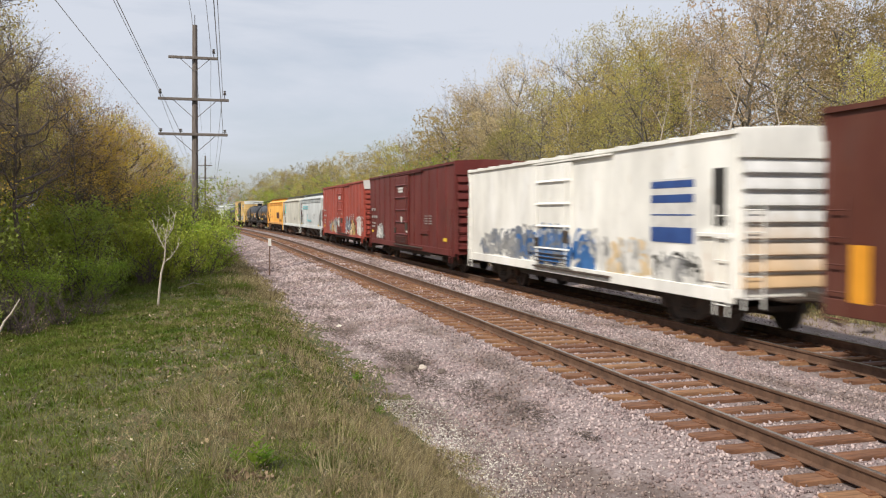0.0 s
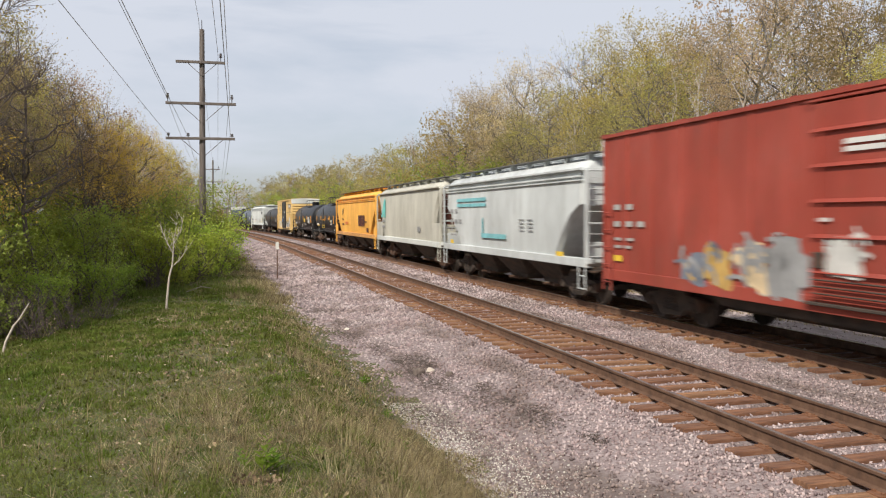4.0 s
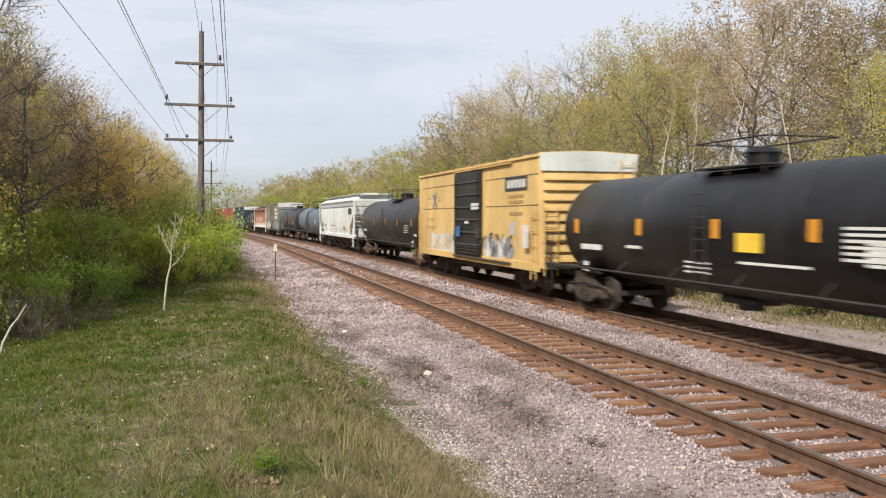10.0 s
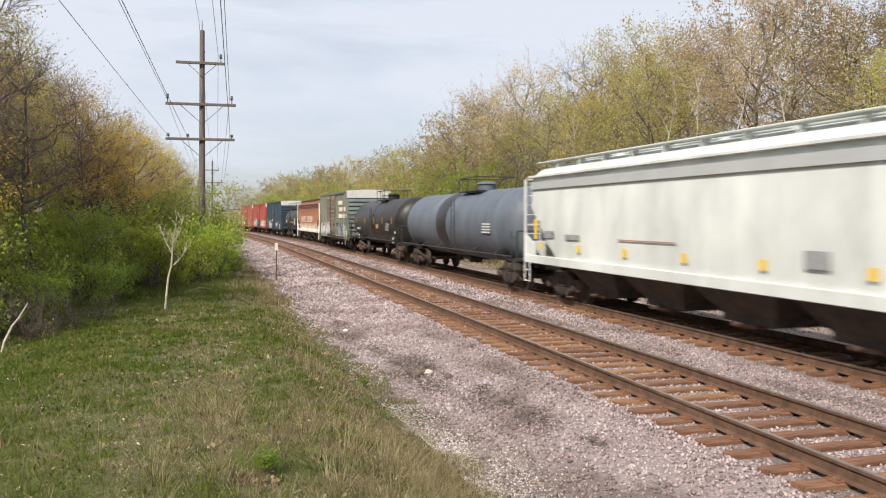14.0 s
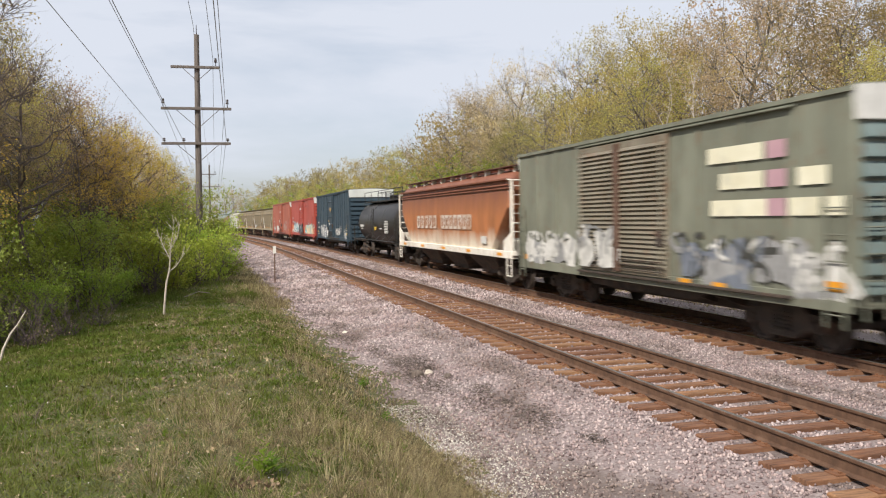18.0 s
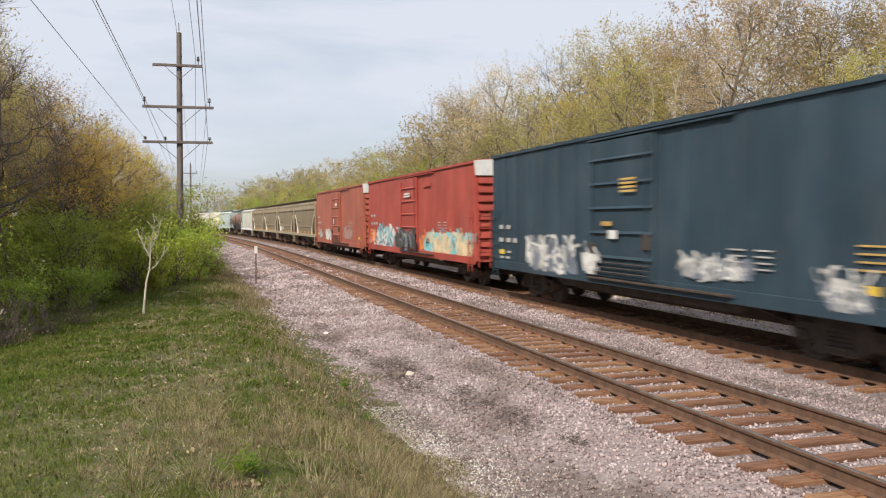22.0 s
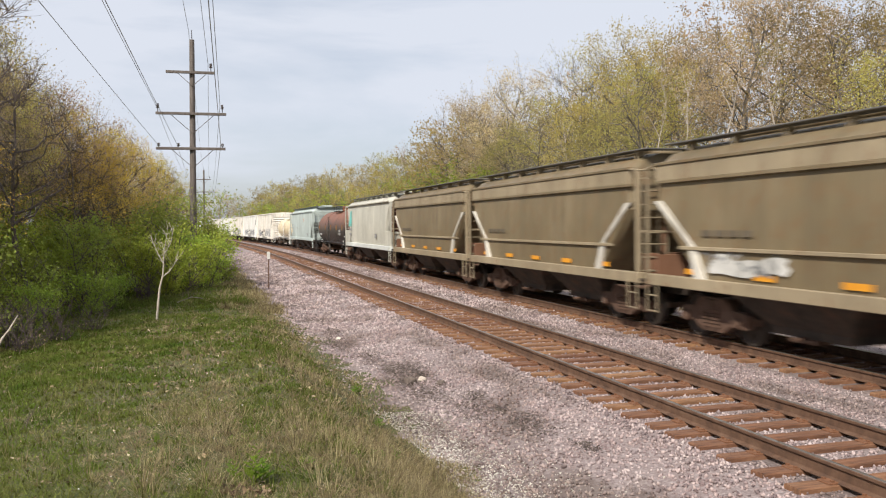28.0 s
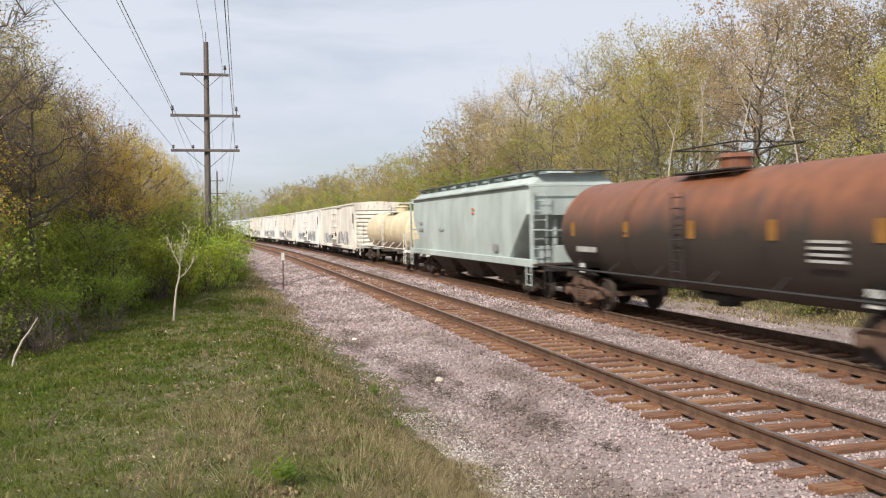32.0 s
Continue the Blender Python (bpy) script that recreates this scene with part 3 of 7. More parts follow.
def grow_crown(seed, height, spread, base, lobes, twigs, leaves, leaf, bare=0.25, thick=1.0, lift=0.35, forks=4, bow=0.1):
    """A grown tree: crooked trunk, limbs that reach out to rounded lobes of fine twigs, leaves gathered on the outer twigs. Some lobes stay nearly bare."""
    rng = np.random.default_rng(seed)
    V, F, C = [], [], []
    unit = lambda w: w / np.linalg.norm(w)
    R, zc, rz = spread * height, height * (base + 1) / 2, height * (1 - base) / 2
    r0 = (0.0105 * height + 0.02) * thick
    spine, d, seg = [np.zeros(3)], np.array([0.0, 0.0, 1.0]), 9
    for i in range(seg):
        d = unit(d * 0.8 + np.array([rng.normal(0, 0.09), rng.normal(0, 0.09), 0.25]))
        q = spine[-1] + d * 0.84 * height / seg
        f0, f1 = 1 - i / seg, 1 - (i + 1) / seg
        tube_np(spine[-1], q, r0 * (0.9 * f0 + 0.08 + (0.35 if i == 0 else 0)), r0 * (0.9 * f1 + 0.08), 6, V, F)
        spine.append(q)
    for k in range(lobes):
        z = -0.62 + 1.58 * (k + 0.5 + rng.uniform(-0.3, 0.3)) / lobes
        z = min(0.97, z)
        az = k * 2.4 + rng.uniform(-0.45, 0.45)
        ring = math.sqrt(max(0.02, 1 - z * z)) if z > 0 else 1 - 0.35 * z * z
        fill = rng.uniform(0.56, 0.74)
        a = R * rng.uniform(0.44, 0.60)
        hz = zc + rz * z * 0.70
        heart = spine[min(seg, int(hz / (0.84 * height) * seg))]
        c = np.array([heart[0] * 0.6 + R * fill * ring * math.cos(az), heart[1] * 0.6 + R * fill * ring * math.sin(az), hz])
        reach = np.linalg.norm(c[:2] - heart[:2])
        zs = min(0.78 * height, max(base * 0.8 * height, hz - 0.55 * reach - 0.03 * height))
        t = zs / (0.84 * height) * seg
        i = min(seg - 1, int(t))
        o = spine[i] + (spine[i + 1] - spine[i]) * (t - i)
        rr = r0 * (1 - zs / height * 0.75) * 0.52 + 0.010
        ln = np.linalg.norm(c - o)
        p, n = o, 5
        side = rng.normal(0, bow, 3) * ln
        for j in range(n):
            u = (j + 1) / n
            q = o + (c - o) * u + side * math.sin(math.pi * u) + rng.normal(0, 0.035, 3) * ln + np.array([0, 0, -0.05 * ln * math.sin(math.pi * u)])
            tube_np(p, q, rr * (1 - 0.15 * j), rr * (0.85 - 0.15 * j), 4 if j < 2 else 3, V, F)
            p = q
        axis = unit(np.array([math.cos(az) * ring, math.sin(az) * ring, z * 0.8 + 0.3]))
        dens = rng.uniform(0.10, 0.3) if rng.random() < bare else rng.uniform(0.75, 1.3)
        tips = []
        for _ in range(twigs):
            tv = unit(unit(rng.normal(0, 1, 3)) + axis * 0.55 + np.array([0, 0, lift - 0.2]))
            s0 = p - (c - o) * rng.uniform(0, 0.45)
            m = s0 + tv * a * rng.uniform(0.45, 0.6)
            e = m + unit(tv + rng.normal(0, 0.35, 3) + np.array([0, 0, 0.1])) * a * rng.uniform(0.36, 0.48)
            tube_np(s0, m, 0.014 * thick, 0.008 * thick, 3, V, F)
            tube_np(m, e, 0.008 * thick, 0, 3, V, F)
            tips.append(e)
            for _ in range(forks):
                b0 = s0 + (m - s0) * rng.uniform(0.3, 1.0) if rng.random() < 0.5 else m + (e - m) * rng.random()
                w = unit(tv * 0.7 + rng.normal(0, 0.6, 3) + np.array([0, 0, 0.2]))
                g = b0 + w * a * rng.uniform(0.2, 0.38)
                sd = unit(np.cross(w, rng.normal(0, 1, 3))) * 0.0075 * thick
                n0 = len(V)
                V.extend([b0 - sd, b0 + sd, g])
                F.append((n0, n0 + 1, n0 + 2))
                tips.append(g)
        tips = np.array(tips)
        m = int(leaves / lobes * dens)
        far = np.linalg.norm(tips - p, axis=1)
        far = far / far.sum()
        at = tips[rng.choice(len(tips), m, p=far)]
        C.append(at + rng.normal(0, 1, (m, 3)) * a * 0.085 - (at - p) * (rng.random((m, 1)) ** 2 * 0.45))
    return np.array(V), np.array(F), leaf_tris(np.concatenate(C), leaf, rng)


def tree_kind(name, bark, leafm, label, cat, grow=grow_tree, **k):
    V, F, (lv, lf) = grow(**k)
    root = tagged(new(name), label, cat)
    part("trunk", raw_mesh("trunk", V, F, bark, True), bark, root)
    part("crown", raw_mesh("crown", lv, lf, leafm), leafm, root)
    return root


def planter(kinds, rnd):
    used = set()

    def plant(k, x, y, s, grp):
        m = pose(x, y, float(ground_z(x, min(y, 320))) - 0.06, 0, 0, rnd.uniform(0, 360)) @ Matrix.Diagonal((s, s, s * rnd.uniform(0.93, 1.1), 1))
        ob = copy_thing(kinds[k], pose(0, 0, 0)) if k in used else kinds[k]
        used.add(k)
        ob.matrix_basis = m
        ob["group"] = grp
        return ob
    return plant


def build_woods():
    rnd = random.Random(11)
    # bark, leaves, label, height, spread, base, lobes, twigs to a lobe, leaves, leaf size, share of bare lobes, upward sweep
    specs = [(M_BARK, M_LEAF_OLIVE, "olive-green budding deciduous tree with grey bark", 14.6, 0.27, 0.24, 17, 12, 12800, 0.054, 0.06, 0.35),
             (M_BARK, M_LEAF_YELLOW, "yellow-green budding deciduous tree with grey bark", 14.6, 0.28, 0.28, 17, 12, 12500, 0.053, 0.12, 0.35),
             (M_BARK, M_LEAF_BUD, "deciduous tree hazy with tan buds", 14.6, 0.28, 0.24, 17, 12, 12800, 0.052, 0.06, 0.35),
             (M_BARK_D, M_LEAF_BUD, "bare tree with fine dark twigs", 14.0, 0.25, 0.22, 17, 18, 1100, 0.036, 0.3, 0.75),
             (M_BARK, M_LEAF_GREEN, "fresh green leafy young tree", 9.0, 0.34, 0.06, 13, 7, 6500, 0.048, 0.05, 0.35),
             (M_BARK_D, M_LEAF_GOLD, "golden-leaved budding tree with dark trunk", 12.0, 0.28, 0.16, 15, 10, 8000, 0.042, 0.1, 0.5),
             (M_BARK, M_LEAF_YELLOW, "tall thinly leaved tree with crooked grey limbs", 15.4, 0.28, 0.30, 17, 14, 8600, 0.050, 0.25, 0.35),
             (M_BARK, M_LEAF_BUD, "broad tan-leaved tree deep in the woods", 15.0, 0.34, 0.16, 13, 6, 2600, 0.095, 0.1, 0.3),
             (M_BARK, M_LEAF_OLIVE, "round olive tree of the far woods", 13.0, 0.36, 0.10, 14, 5, 2300, 0.110, 0.08, 0.3),
             (M_BARK, M_LEAF_YELLOW, "round yellow-green tree of the far woods", 13.0, 0.36, 0.10, 14, 5, 2300, 0.110, 0.08, 0.3),
             (M_BARK, M_LEAF_GREEN, "fresh green tree of the far woods", 11.0, 0.38, 0.04, 13, 5, 2300, 0.110, 0.04, 0.3),
             (M_BARK_D, M_LEAF_OLIVE, "slim olive-leaved tree with dark trunk", 12.0, 0.24, 0.16, 15, 10, 6000, 0.042, 0.3, 0.6)]
    kinds = [tree_kind("tree", bark, leafm, label, "tree", grow_crown, seed=20 + i, height=h, spread=spread, base=base, lobes=lb, twigs=tw, leaves=lv, leaf=ls, bare=br, lift=up,
                       thick=1.0 if i == 3 else 1.2 if bark is M_BARK_D else 1.0)
             for i, (bark, leafm, label, h, spread, base, lb, tw, lv, ls, br, up) in enumerate(specs)]
    plant = planter(kinds, rnd)
    # woods beyond the far track, in rows going back
    for row, (u, step, sc) in enumerate(((22.0, 6.0, 0.74), (25.6, 6.2, 1.0), (31, 6.0, 1.06), (38, 6.0, 1.10))):
        y = (18.0, 22.5, 26.0, 27.0)[row]
        while y < 235:
            big = rnd.uniform(0.88, 1.08) * sc
            if y < 68:
                w = ([4, 5, 1.6, 0, 2.2, 0.5, 0.4, 0], [2.2, 4.0, 5.4, 0, 0, 0.4, 2.0, 0], [0.5, 1, 2.4, 0, 0, 0, 0.6, 5], [0, 0, 0, 0, 0, 0, 0, 6])[row] + [0, 0, 0, 0]
            else:
                w = [0] * 7 + ([0, 3, 4, 6, 0], [0.2, 3.4, 5, 2.4, 0], [3, 3, 3, 1, 0], [5, 2, 1, 0, 0])[row]
                big *= 1.06 if y < 80 else 0.90 if y < 130 else 0.98
                big *= 1.12 if row == 0 else 1.0
            k = rnd.choices(range(12), w)[0]
            plant(k, u + rnd.uniform(-1.0, 1.0) + bend(y), y, big, "woods beyond the tracks")
            y += step * rnd.uniform(0.88, 1.12) * (1 if y < 90 else 1.2 if row < 2 else 1.8)
    # a stand of taller round crowns
    for k, x, y, s in ((2, 23.2, 69, 0.98), (2, 23.6, 76, 1.02), (8, 22.8, 82, 1.0), (2, 24.5, 72.5, 1.04)):
        plant(k, x, y, s, "woods beyond the tracks")
    # green young trees at the foot of the far woods
    for k in range(11):
        y = 34 + 5.2 * k + rnd.uniform(-1.5, 1.5)
        plant(4 if y < 60 else 10, 19.8 + rnd.uniform(-0.6, 1.2) + bend(y), y, rnd.uniform(0.5, 0.7) + (0.12 if y > 55 else 0), "woods beyond the tracks")
    # woods beside the grass bank
    for row, (u, step, sc) in enumerate(((-6.6, 2.6, 0.62), (-9.2, 2.3, 0.78), (-12.6, 2.7, 0.88), (-17.0, 4.6, 1.0))):
        y = 20.5 + row * 0.9
        while y < 80:
            edge = u + 0.06 * (y - 20)
            w = [2.0, 0.3, 1.8, 5.0 if y < 32 else 1.6, 0.4, 1.6 if y > 34 else 0.3, 0.2, 0, 0, 0, 0, 3.5]
            if row == 3:
                w = [0, 0, 0, 2, 0, 0, 0, 4, 3, 0.5, 0, 0]
            plant(rnd.choices(range(12), w)[0], edge + rnd.uniform(-1.2, 1.2), y, sc * rnd.uniform(0.85, 1.12) * (1.0 if y < 42 else 0.88), "woods beside the bank")
            y += step * rnd.uniform(0.7, 1.3) * (1 if y < 45 else 2.6)
    # bare dark trees standing out before the leaves
    for x, y, s in ((-5.0, 27.6, 0.64), (-6.6, 24.0, 0.74)):
        plant(3, x, y, s, "woods beside the bank")
    # golden trees at the corner of the woods
    for x, y, s in ((-2.6, 60, 0.64), (-3.6, 55, 0.68), (-4.8, 50, 0.74), (-5.6, 58, 0.80), (-4.2, 66, 0.76), (-6.6, 47, 0.80), (-3.0, 70, 0.7), (-5.6, 43, 0.76), (-4.4, 38.5, 0.62), (-3.2, 45, 0.60)):
        plant(5, x, y, s, "woods beside the bank")
    for x, y, s in ((-3.4, 95, 0.7), (-5.0, 120, 0.75), (-4.4, 150, 0.8), (-9, 180, 0.9), (-14, 205, 0.95), (-12, 222, 1.0), (-22, 240, 1.0), (-16, 250, 1.0)):
        plant(rnd.choice((9, 10, 8)), x, y, s, "woods beside the bank")
    # closing woods round the bend
    for k in range(20):
        plant(rnd.choice((8, 9, 10, 7)), -44 + k * 4.5 + rnd.uniform(-2, 2), 275 + rnd.uniform(-15, 35), rnd.uniform(0.9, 1.15), "woods round the bend")
    # pale slender trunks at the edge of the far woods
    pale = [tree_kind("tree", M_BIRCH, M_LEAF_YELLOW, "slender pale-barked tree with few leaves", "tree", seed=140, height=10.5, limbs=4, spread=0.055, twigs=2, leaves_per=2.4, leaf=0.042, base=0.7, thick=0.62)]
    plant2 = planter(pale, rnd)
    for x, y, s in ((20.0, 26.5, 0.9), (19.7, 28.3, 1.0), (20.4, 31.0, 0.9), (20.0, 36.0, 1.0), (20.6, 43.0, 0.9)):
        plant2(0, x, y, s, "woods beyond the tracks")
    # shrubs along the foot of both woods
    shrub = []
    for i, (bark, leafm, label, h, lp, ls, stems, sc, tw, fk) in enumerate((
            (M_BARK_D, M_LEAF_GREEN, "ragged fresh green shrub at the wood's edge", 3.2, 4.6, 0.050, 6, 0.20, 2, 3),
            (M_BARK_D, M_LEAF_SHRUB, "olive-green understory shrub below the trees", 3.6, 4.3, 0.050, 6, 0.22, 2, 3),
            (M_BRUSH, M_LEAF_BUD, "bare tangled purple-brown brush", 2.6, 0.08, 0.03, 8, 0.1, 3, 3),
            (M_BARK, M_LEAF_SHRUB, "thin leafy saplings below the trees", 5.0, 4.6, 0.050, 4, 0.26, 2, 3))):
        shrub.append(tree_kind("shrub", bark, leafm, label, "shrub", seed=60 + i, height=h, limbs=5 if i < 3 else 7, spread=0.32 if i < 3 else 0.2, twigs=tw, leaves_per=lp, leaf=ls, base=0.02,
                               stems=stems, lean=0.30 if i < 3 else 0.12, scatter=sc, fork=fk, thick=0.6, clump=0.7 if lp > 1 else 0))
    put = planter(shrub, rnd)
    y = 16.0
    while y < 170:
        put(rnd.choices((0, 1, 2, 3), (1.2, 3, 1.2, 0.6))[0], 19.2 + rnd.uniform(-1, 1.6) + bend(y), y, rnd.uniform(0.7, 1.15), "brush beyond the tracks")
        put(rnd.choices((0, 1, 2, 3), (0.8, 2.4, 0.2, 4))[0], 22.6 + rnd.uniform(-1, 2.0) + bend(y), y + rnd.uniform(-1, 1), rnd.uniform(0.95, 1.35), "brush beyond the tracks")
        y += rnd.uniform(2.0, 3.0) * (1 if y < 60 else 3.4)
    y = 20.0
    while y < 80:
        put(rnd.choices((1, 3), (2, 3))[0], 26.5 + rnd.uniform(-1.5, 1.5) + bend(y), y, rnd.uniform(1.2, 1.6), "brush beyond the tracks")
        y += rnd.uniform(2.4, 3.4)
    y = 18.5
    while y < 62:
        edge = -5.2 + 0.26 * (y - 18.5) if y < 40 else min(1.2, 0.4 + 0.1 * (y - 40))
        put(rnd.choices((0, 1, 2, 3), (4.0, 3.0, 2.2 if y < 23.5 else 0.4, 0))[0], edge - 1.2 + rnd.uniform(-0.8, 0.5), y, rnd.uniform(0.45, 1.0), "brush beside the bank")
        put(rnd.choices((0, 1, 2, 3), (3.6, 3.0, 0.8 if y < 23.5 else 0.2, 0.6))[0], edge - 2.9 + rnd.uniform(-1.0, 0.6), y + rnd.uniform(-0.5, 1.5), rnd.uniform(0.75, 1.2), "brush beside the bank")
        put(rnd.choices((0, 1, 2, 3), (0.8, 2, 0.6, 4))[0], edge - 5.0 + rnd.uniform(-1.2, 0.8), y + rnd.uniform(-0.5, 1.5), rnd.uniform(0.8, 1.15), "brush beside the bank")
        if y < 45:
            put(rnd.choices((1, 3), (1, 4))[0], edge - 8.0 + rnd.uniform(-1.2, 0.8), y + rnd.uniform(-0.5, 1.5), rnd.uniform(0.9, 1.25), "brush beside the bank")
        y += rnd.uniform(1.5, 2.3)
    # bare brush in front of the leafy shrubs
    for x, y, s in ((-4.6, 18.8, 0.55), (-3.7, 20.2, 0.5), (-3.3, 21.8, 0.45), (-4.2, 21.0, 0.6), (-2.7, 23.4, 0.4), (-5.1, 19.6, 0.6)):
        put(2, x, y, s, "brush beside the bank")
    for x, y, s in ((-0.75, 37.2, 0.9), (-0.1, 38.9, 0.95), (-1.7, 35.5, 0.85), (0.35, 42.5, 1.0)):
        put(0, x, y, s, "brush beside the bank")


build_woods()


# ---- pole line ----
def build_pole(x, y, top, arms, lean, arm_side=1.0):
    base = float(ground_z(x, y))
    root = tagged(new("utility_pole"), "weathered grey wooden utility pole with three crossarms", "utility pole", "pole line")
    root.matrix_basis = pose(x, y, base - 0.1)
    H = top - base + 0.1
    part("pole", Geo().tube((0, 0, 0), (lean * H, 0, H), 0.17, 0.115, 12), M_POLE, root)
    part("top_pin", Geo().tube((lean * H, 0, H - 0.1), (lean * H, 0, H + 0.45), 0.02, 0.015, 6), M_INSUL, root)
    for z, x0, x1, pins in arms:
        zz = z - base + 0.1
        cx = lean * zz
        arm = part("crossarm", Geo().box(cx + x0, cx + x1, -0.24, -0.13, zz - 0.06, zz + 0.06, 0.01), M_POLE, root)
        for px, tall in pins:
            g = Geo().tube((cx + px, -0.185, zz + 0.06), (cx + px, -0.185, zz + 0.06 + 0.12 * tall), 0.02, n=6)
            for q in range(3 if tall > 1 else 2):
                g.tube((cx + px, -0.185, zz + 0.12 * tall + q * 0.07), (cx + px, -0.185, zz + 0.12 * tall + 0.05 + q * 0.07), 0.085 - 0.012 * q, 0.05, 10)
            part("insulator", g, M_INSUL, arm, "dark glazed insulator")
        for s in (-1, 1):
            reach = min(abs(x0), abs(x1)) * 0.62
            part("brace", Geo().tube((cx + s * reach, -0.14, zz - 0.06), (cx, -0.14, zz - 0.06 - reach * 0.9), 0.018, n=4), M_POLE, root)
    return root


ARMS = ((9.49, -1.15, 1.0, ((0.83, 2),)), (7.61, -1.6, 1.5, ((-1.5, 2), (1.32, 2))), (6.02, -1.6, 1.45, ((-1.48, 1), (-0.62, 1), (1.32, 1))))
POLES = ((-0.33, 40.7, 11.0), (0.5, 132, 10.9), (-2.4, 205, 11.0))
for px, py, pt in POLES:
    build_pole(px, py, pt, ARMS, 0.012)


def build_wires():
    # each wire sags from pole to pole; the next pole stands behind the camera
    behind = (-2.76, -36.0)
    spots = [(-1.5, 8.0), (1.32, 8.0), (0.83, 9.88), (-1.48, 6.25), (-0.62, 6.25), (1.32, 6.25), (0.0, 11.4)]
    line = [behind] + [(p[0], p[1]) for p in POLES]
    for dx, z in spots:
        rings = []
        wide = -1.3 if dx == -1.48 else 0.0
        for k, ((x0, y0), (x1, y1)) in enumerate(zip(line, line[1:])):
            for i in range(13 if (x1, y1) == line[-1] else 12):
                t = i / 12
                x, y, h = x0 + dx + (x1 - x0) * t + (wide * (1 - t) if k == 0 else 0), y0 - 0.185 + (y1 - y0) * t, z + (2.5 * (1 - t) - 0.6 * t * (1 - t) if k == 0 else -2.2 * t * (1 - t))
                rings.append([(x - 0.010, y, h), (x, y, h - 0.010), (x + 0.010, y, h), (x, y, h + 0.010)])
        g = Geo().loft(rings)
        tagged(new("overhead_wire", g.mesh("overhead_wire", M_WIRE)), "thin grey overhead wire strung between poles", "wire", "overhead wires")


build_wires()


# ---- marker post and birch sapling ----
def build_marker():
    x, y = 3.05, 40.66
    z = float(ground_z(x, y))
    root = tagged(new("marker_post"), "thin metal post with a small white plate", "marker post")
    root.matrix_basis = pose(x, y, z)
    part("post", Geo().tube((0, 0, -0.1), (0.02, 0, 1.55), 0.028, 0.028, 6), M_RAIL, root)
    part("plate", Geo().box(-0.06, 0.09, -0.045, -0.03, 1.40, 1.75, 0.004), M_WHITEP, root, "white painted plate")


build_marker()


def build_birch():
    x, y = -1.22, 25.0
    root = tagged(new("birch_sapling"), "slender pale-barked young birch, nearly leafless", "birch sapling")
    root.matrix_basis = pose(x, y, float(ground_z(x, y)) - 0.04)
    g = Geo()
    stem = [(0, 0, 0), (0.05, 0, 0.5), (0.10, 0.02, 0.95), (0.19, 0.0, 1.3), (0.22, 0, 1.62)]
    for i, (p, q) in enumerate(zip(stem, stem[1:])):
        g.tube(p, q, 0.034 - 0.004 * i, 0.030 - 0.004 * i, 8)
    part("trunk", g, M_BIRCH, root)
    rnd = random.Random(4)
    for pts, r in (([(0.22, 0, 1.62), (0.10, 0.05, 1.86), (-0.02, 0.08, 2.15), (-0.12, 0.1, 2.45)], 0.015), ([(0.22, 0, 1.62), (0.24, 0, 2.0), (0.31, -0.02, 2.35), (0.36, 0, 2.7)], 0.011),
                   ([(0.17, 0, 1.25), (0.38, -0.05, 1.42), (0.58, -0.1, 1.72)], 0.014), ([(0.24, 0, 1.9), (0.42, 0.1, 2.2), (0.5, 0.15, 2.6)], 0.010)):
        g = Geo()
        for i, (p, q) in enumerate(zip(pts, pts[1:])):
            g.tube(p, q, r * (1 - 0.25 * i), r * (0.75 - 0.25 * i), 5)
            for _ in range(5):
                t = rnd.random()
                b0 = Vector(p) + (Vector(q) - Vector(p)) * t
                g.tube(b0, b0 + Vector((rnd.uniform(-0.25, 0.25), rnd.uniform(-0.25, 0.25), rnd.uniform(0.1, 0.4))), 0.005, 0.002, 3)
        tagged(part("branch", g, M_BIRCH, root), kind="stuff")
    # a dead pale stem leaning out of the brush, and one on the ground
    for name, pts, r, label in (("dead_stem", [(-3.87, 17.6, -0.35), (-3.76, 17.6, 0.10), (-3.62, 17.62, 0.40), (-3.50, 17.6, 0.55), (-3.34, 17.6, 0.82)], 0.032, "bleached dead stem leaning out of the brush"),
                                ("fallen_branch", [(-0.75, 28.2, 0.05), (-0.3, 28.3, 0.2), (0.05, 28.2, 0.15)], 0.014, "pale fallen branch lying in the grass")):
        g = Geo()
        for i, (p, q) in enumerate(zip(pts, pts[1:])):
            g.tube(p, q, r * (1 - 0.17 * i), r * (0.83 - 0.17 * i), 6)
        tagged(new(name, g.mesh(name, M_BIRCH if name == "dead_stem" else M_BARK)), label, "dead branch")


build_birch()


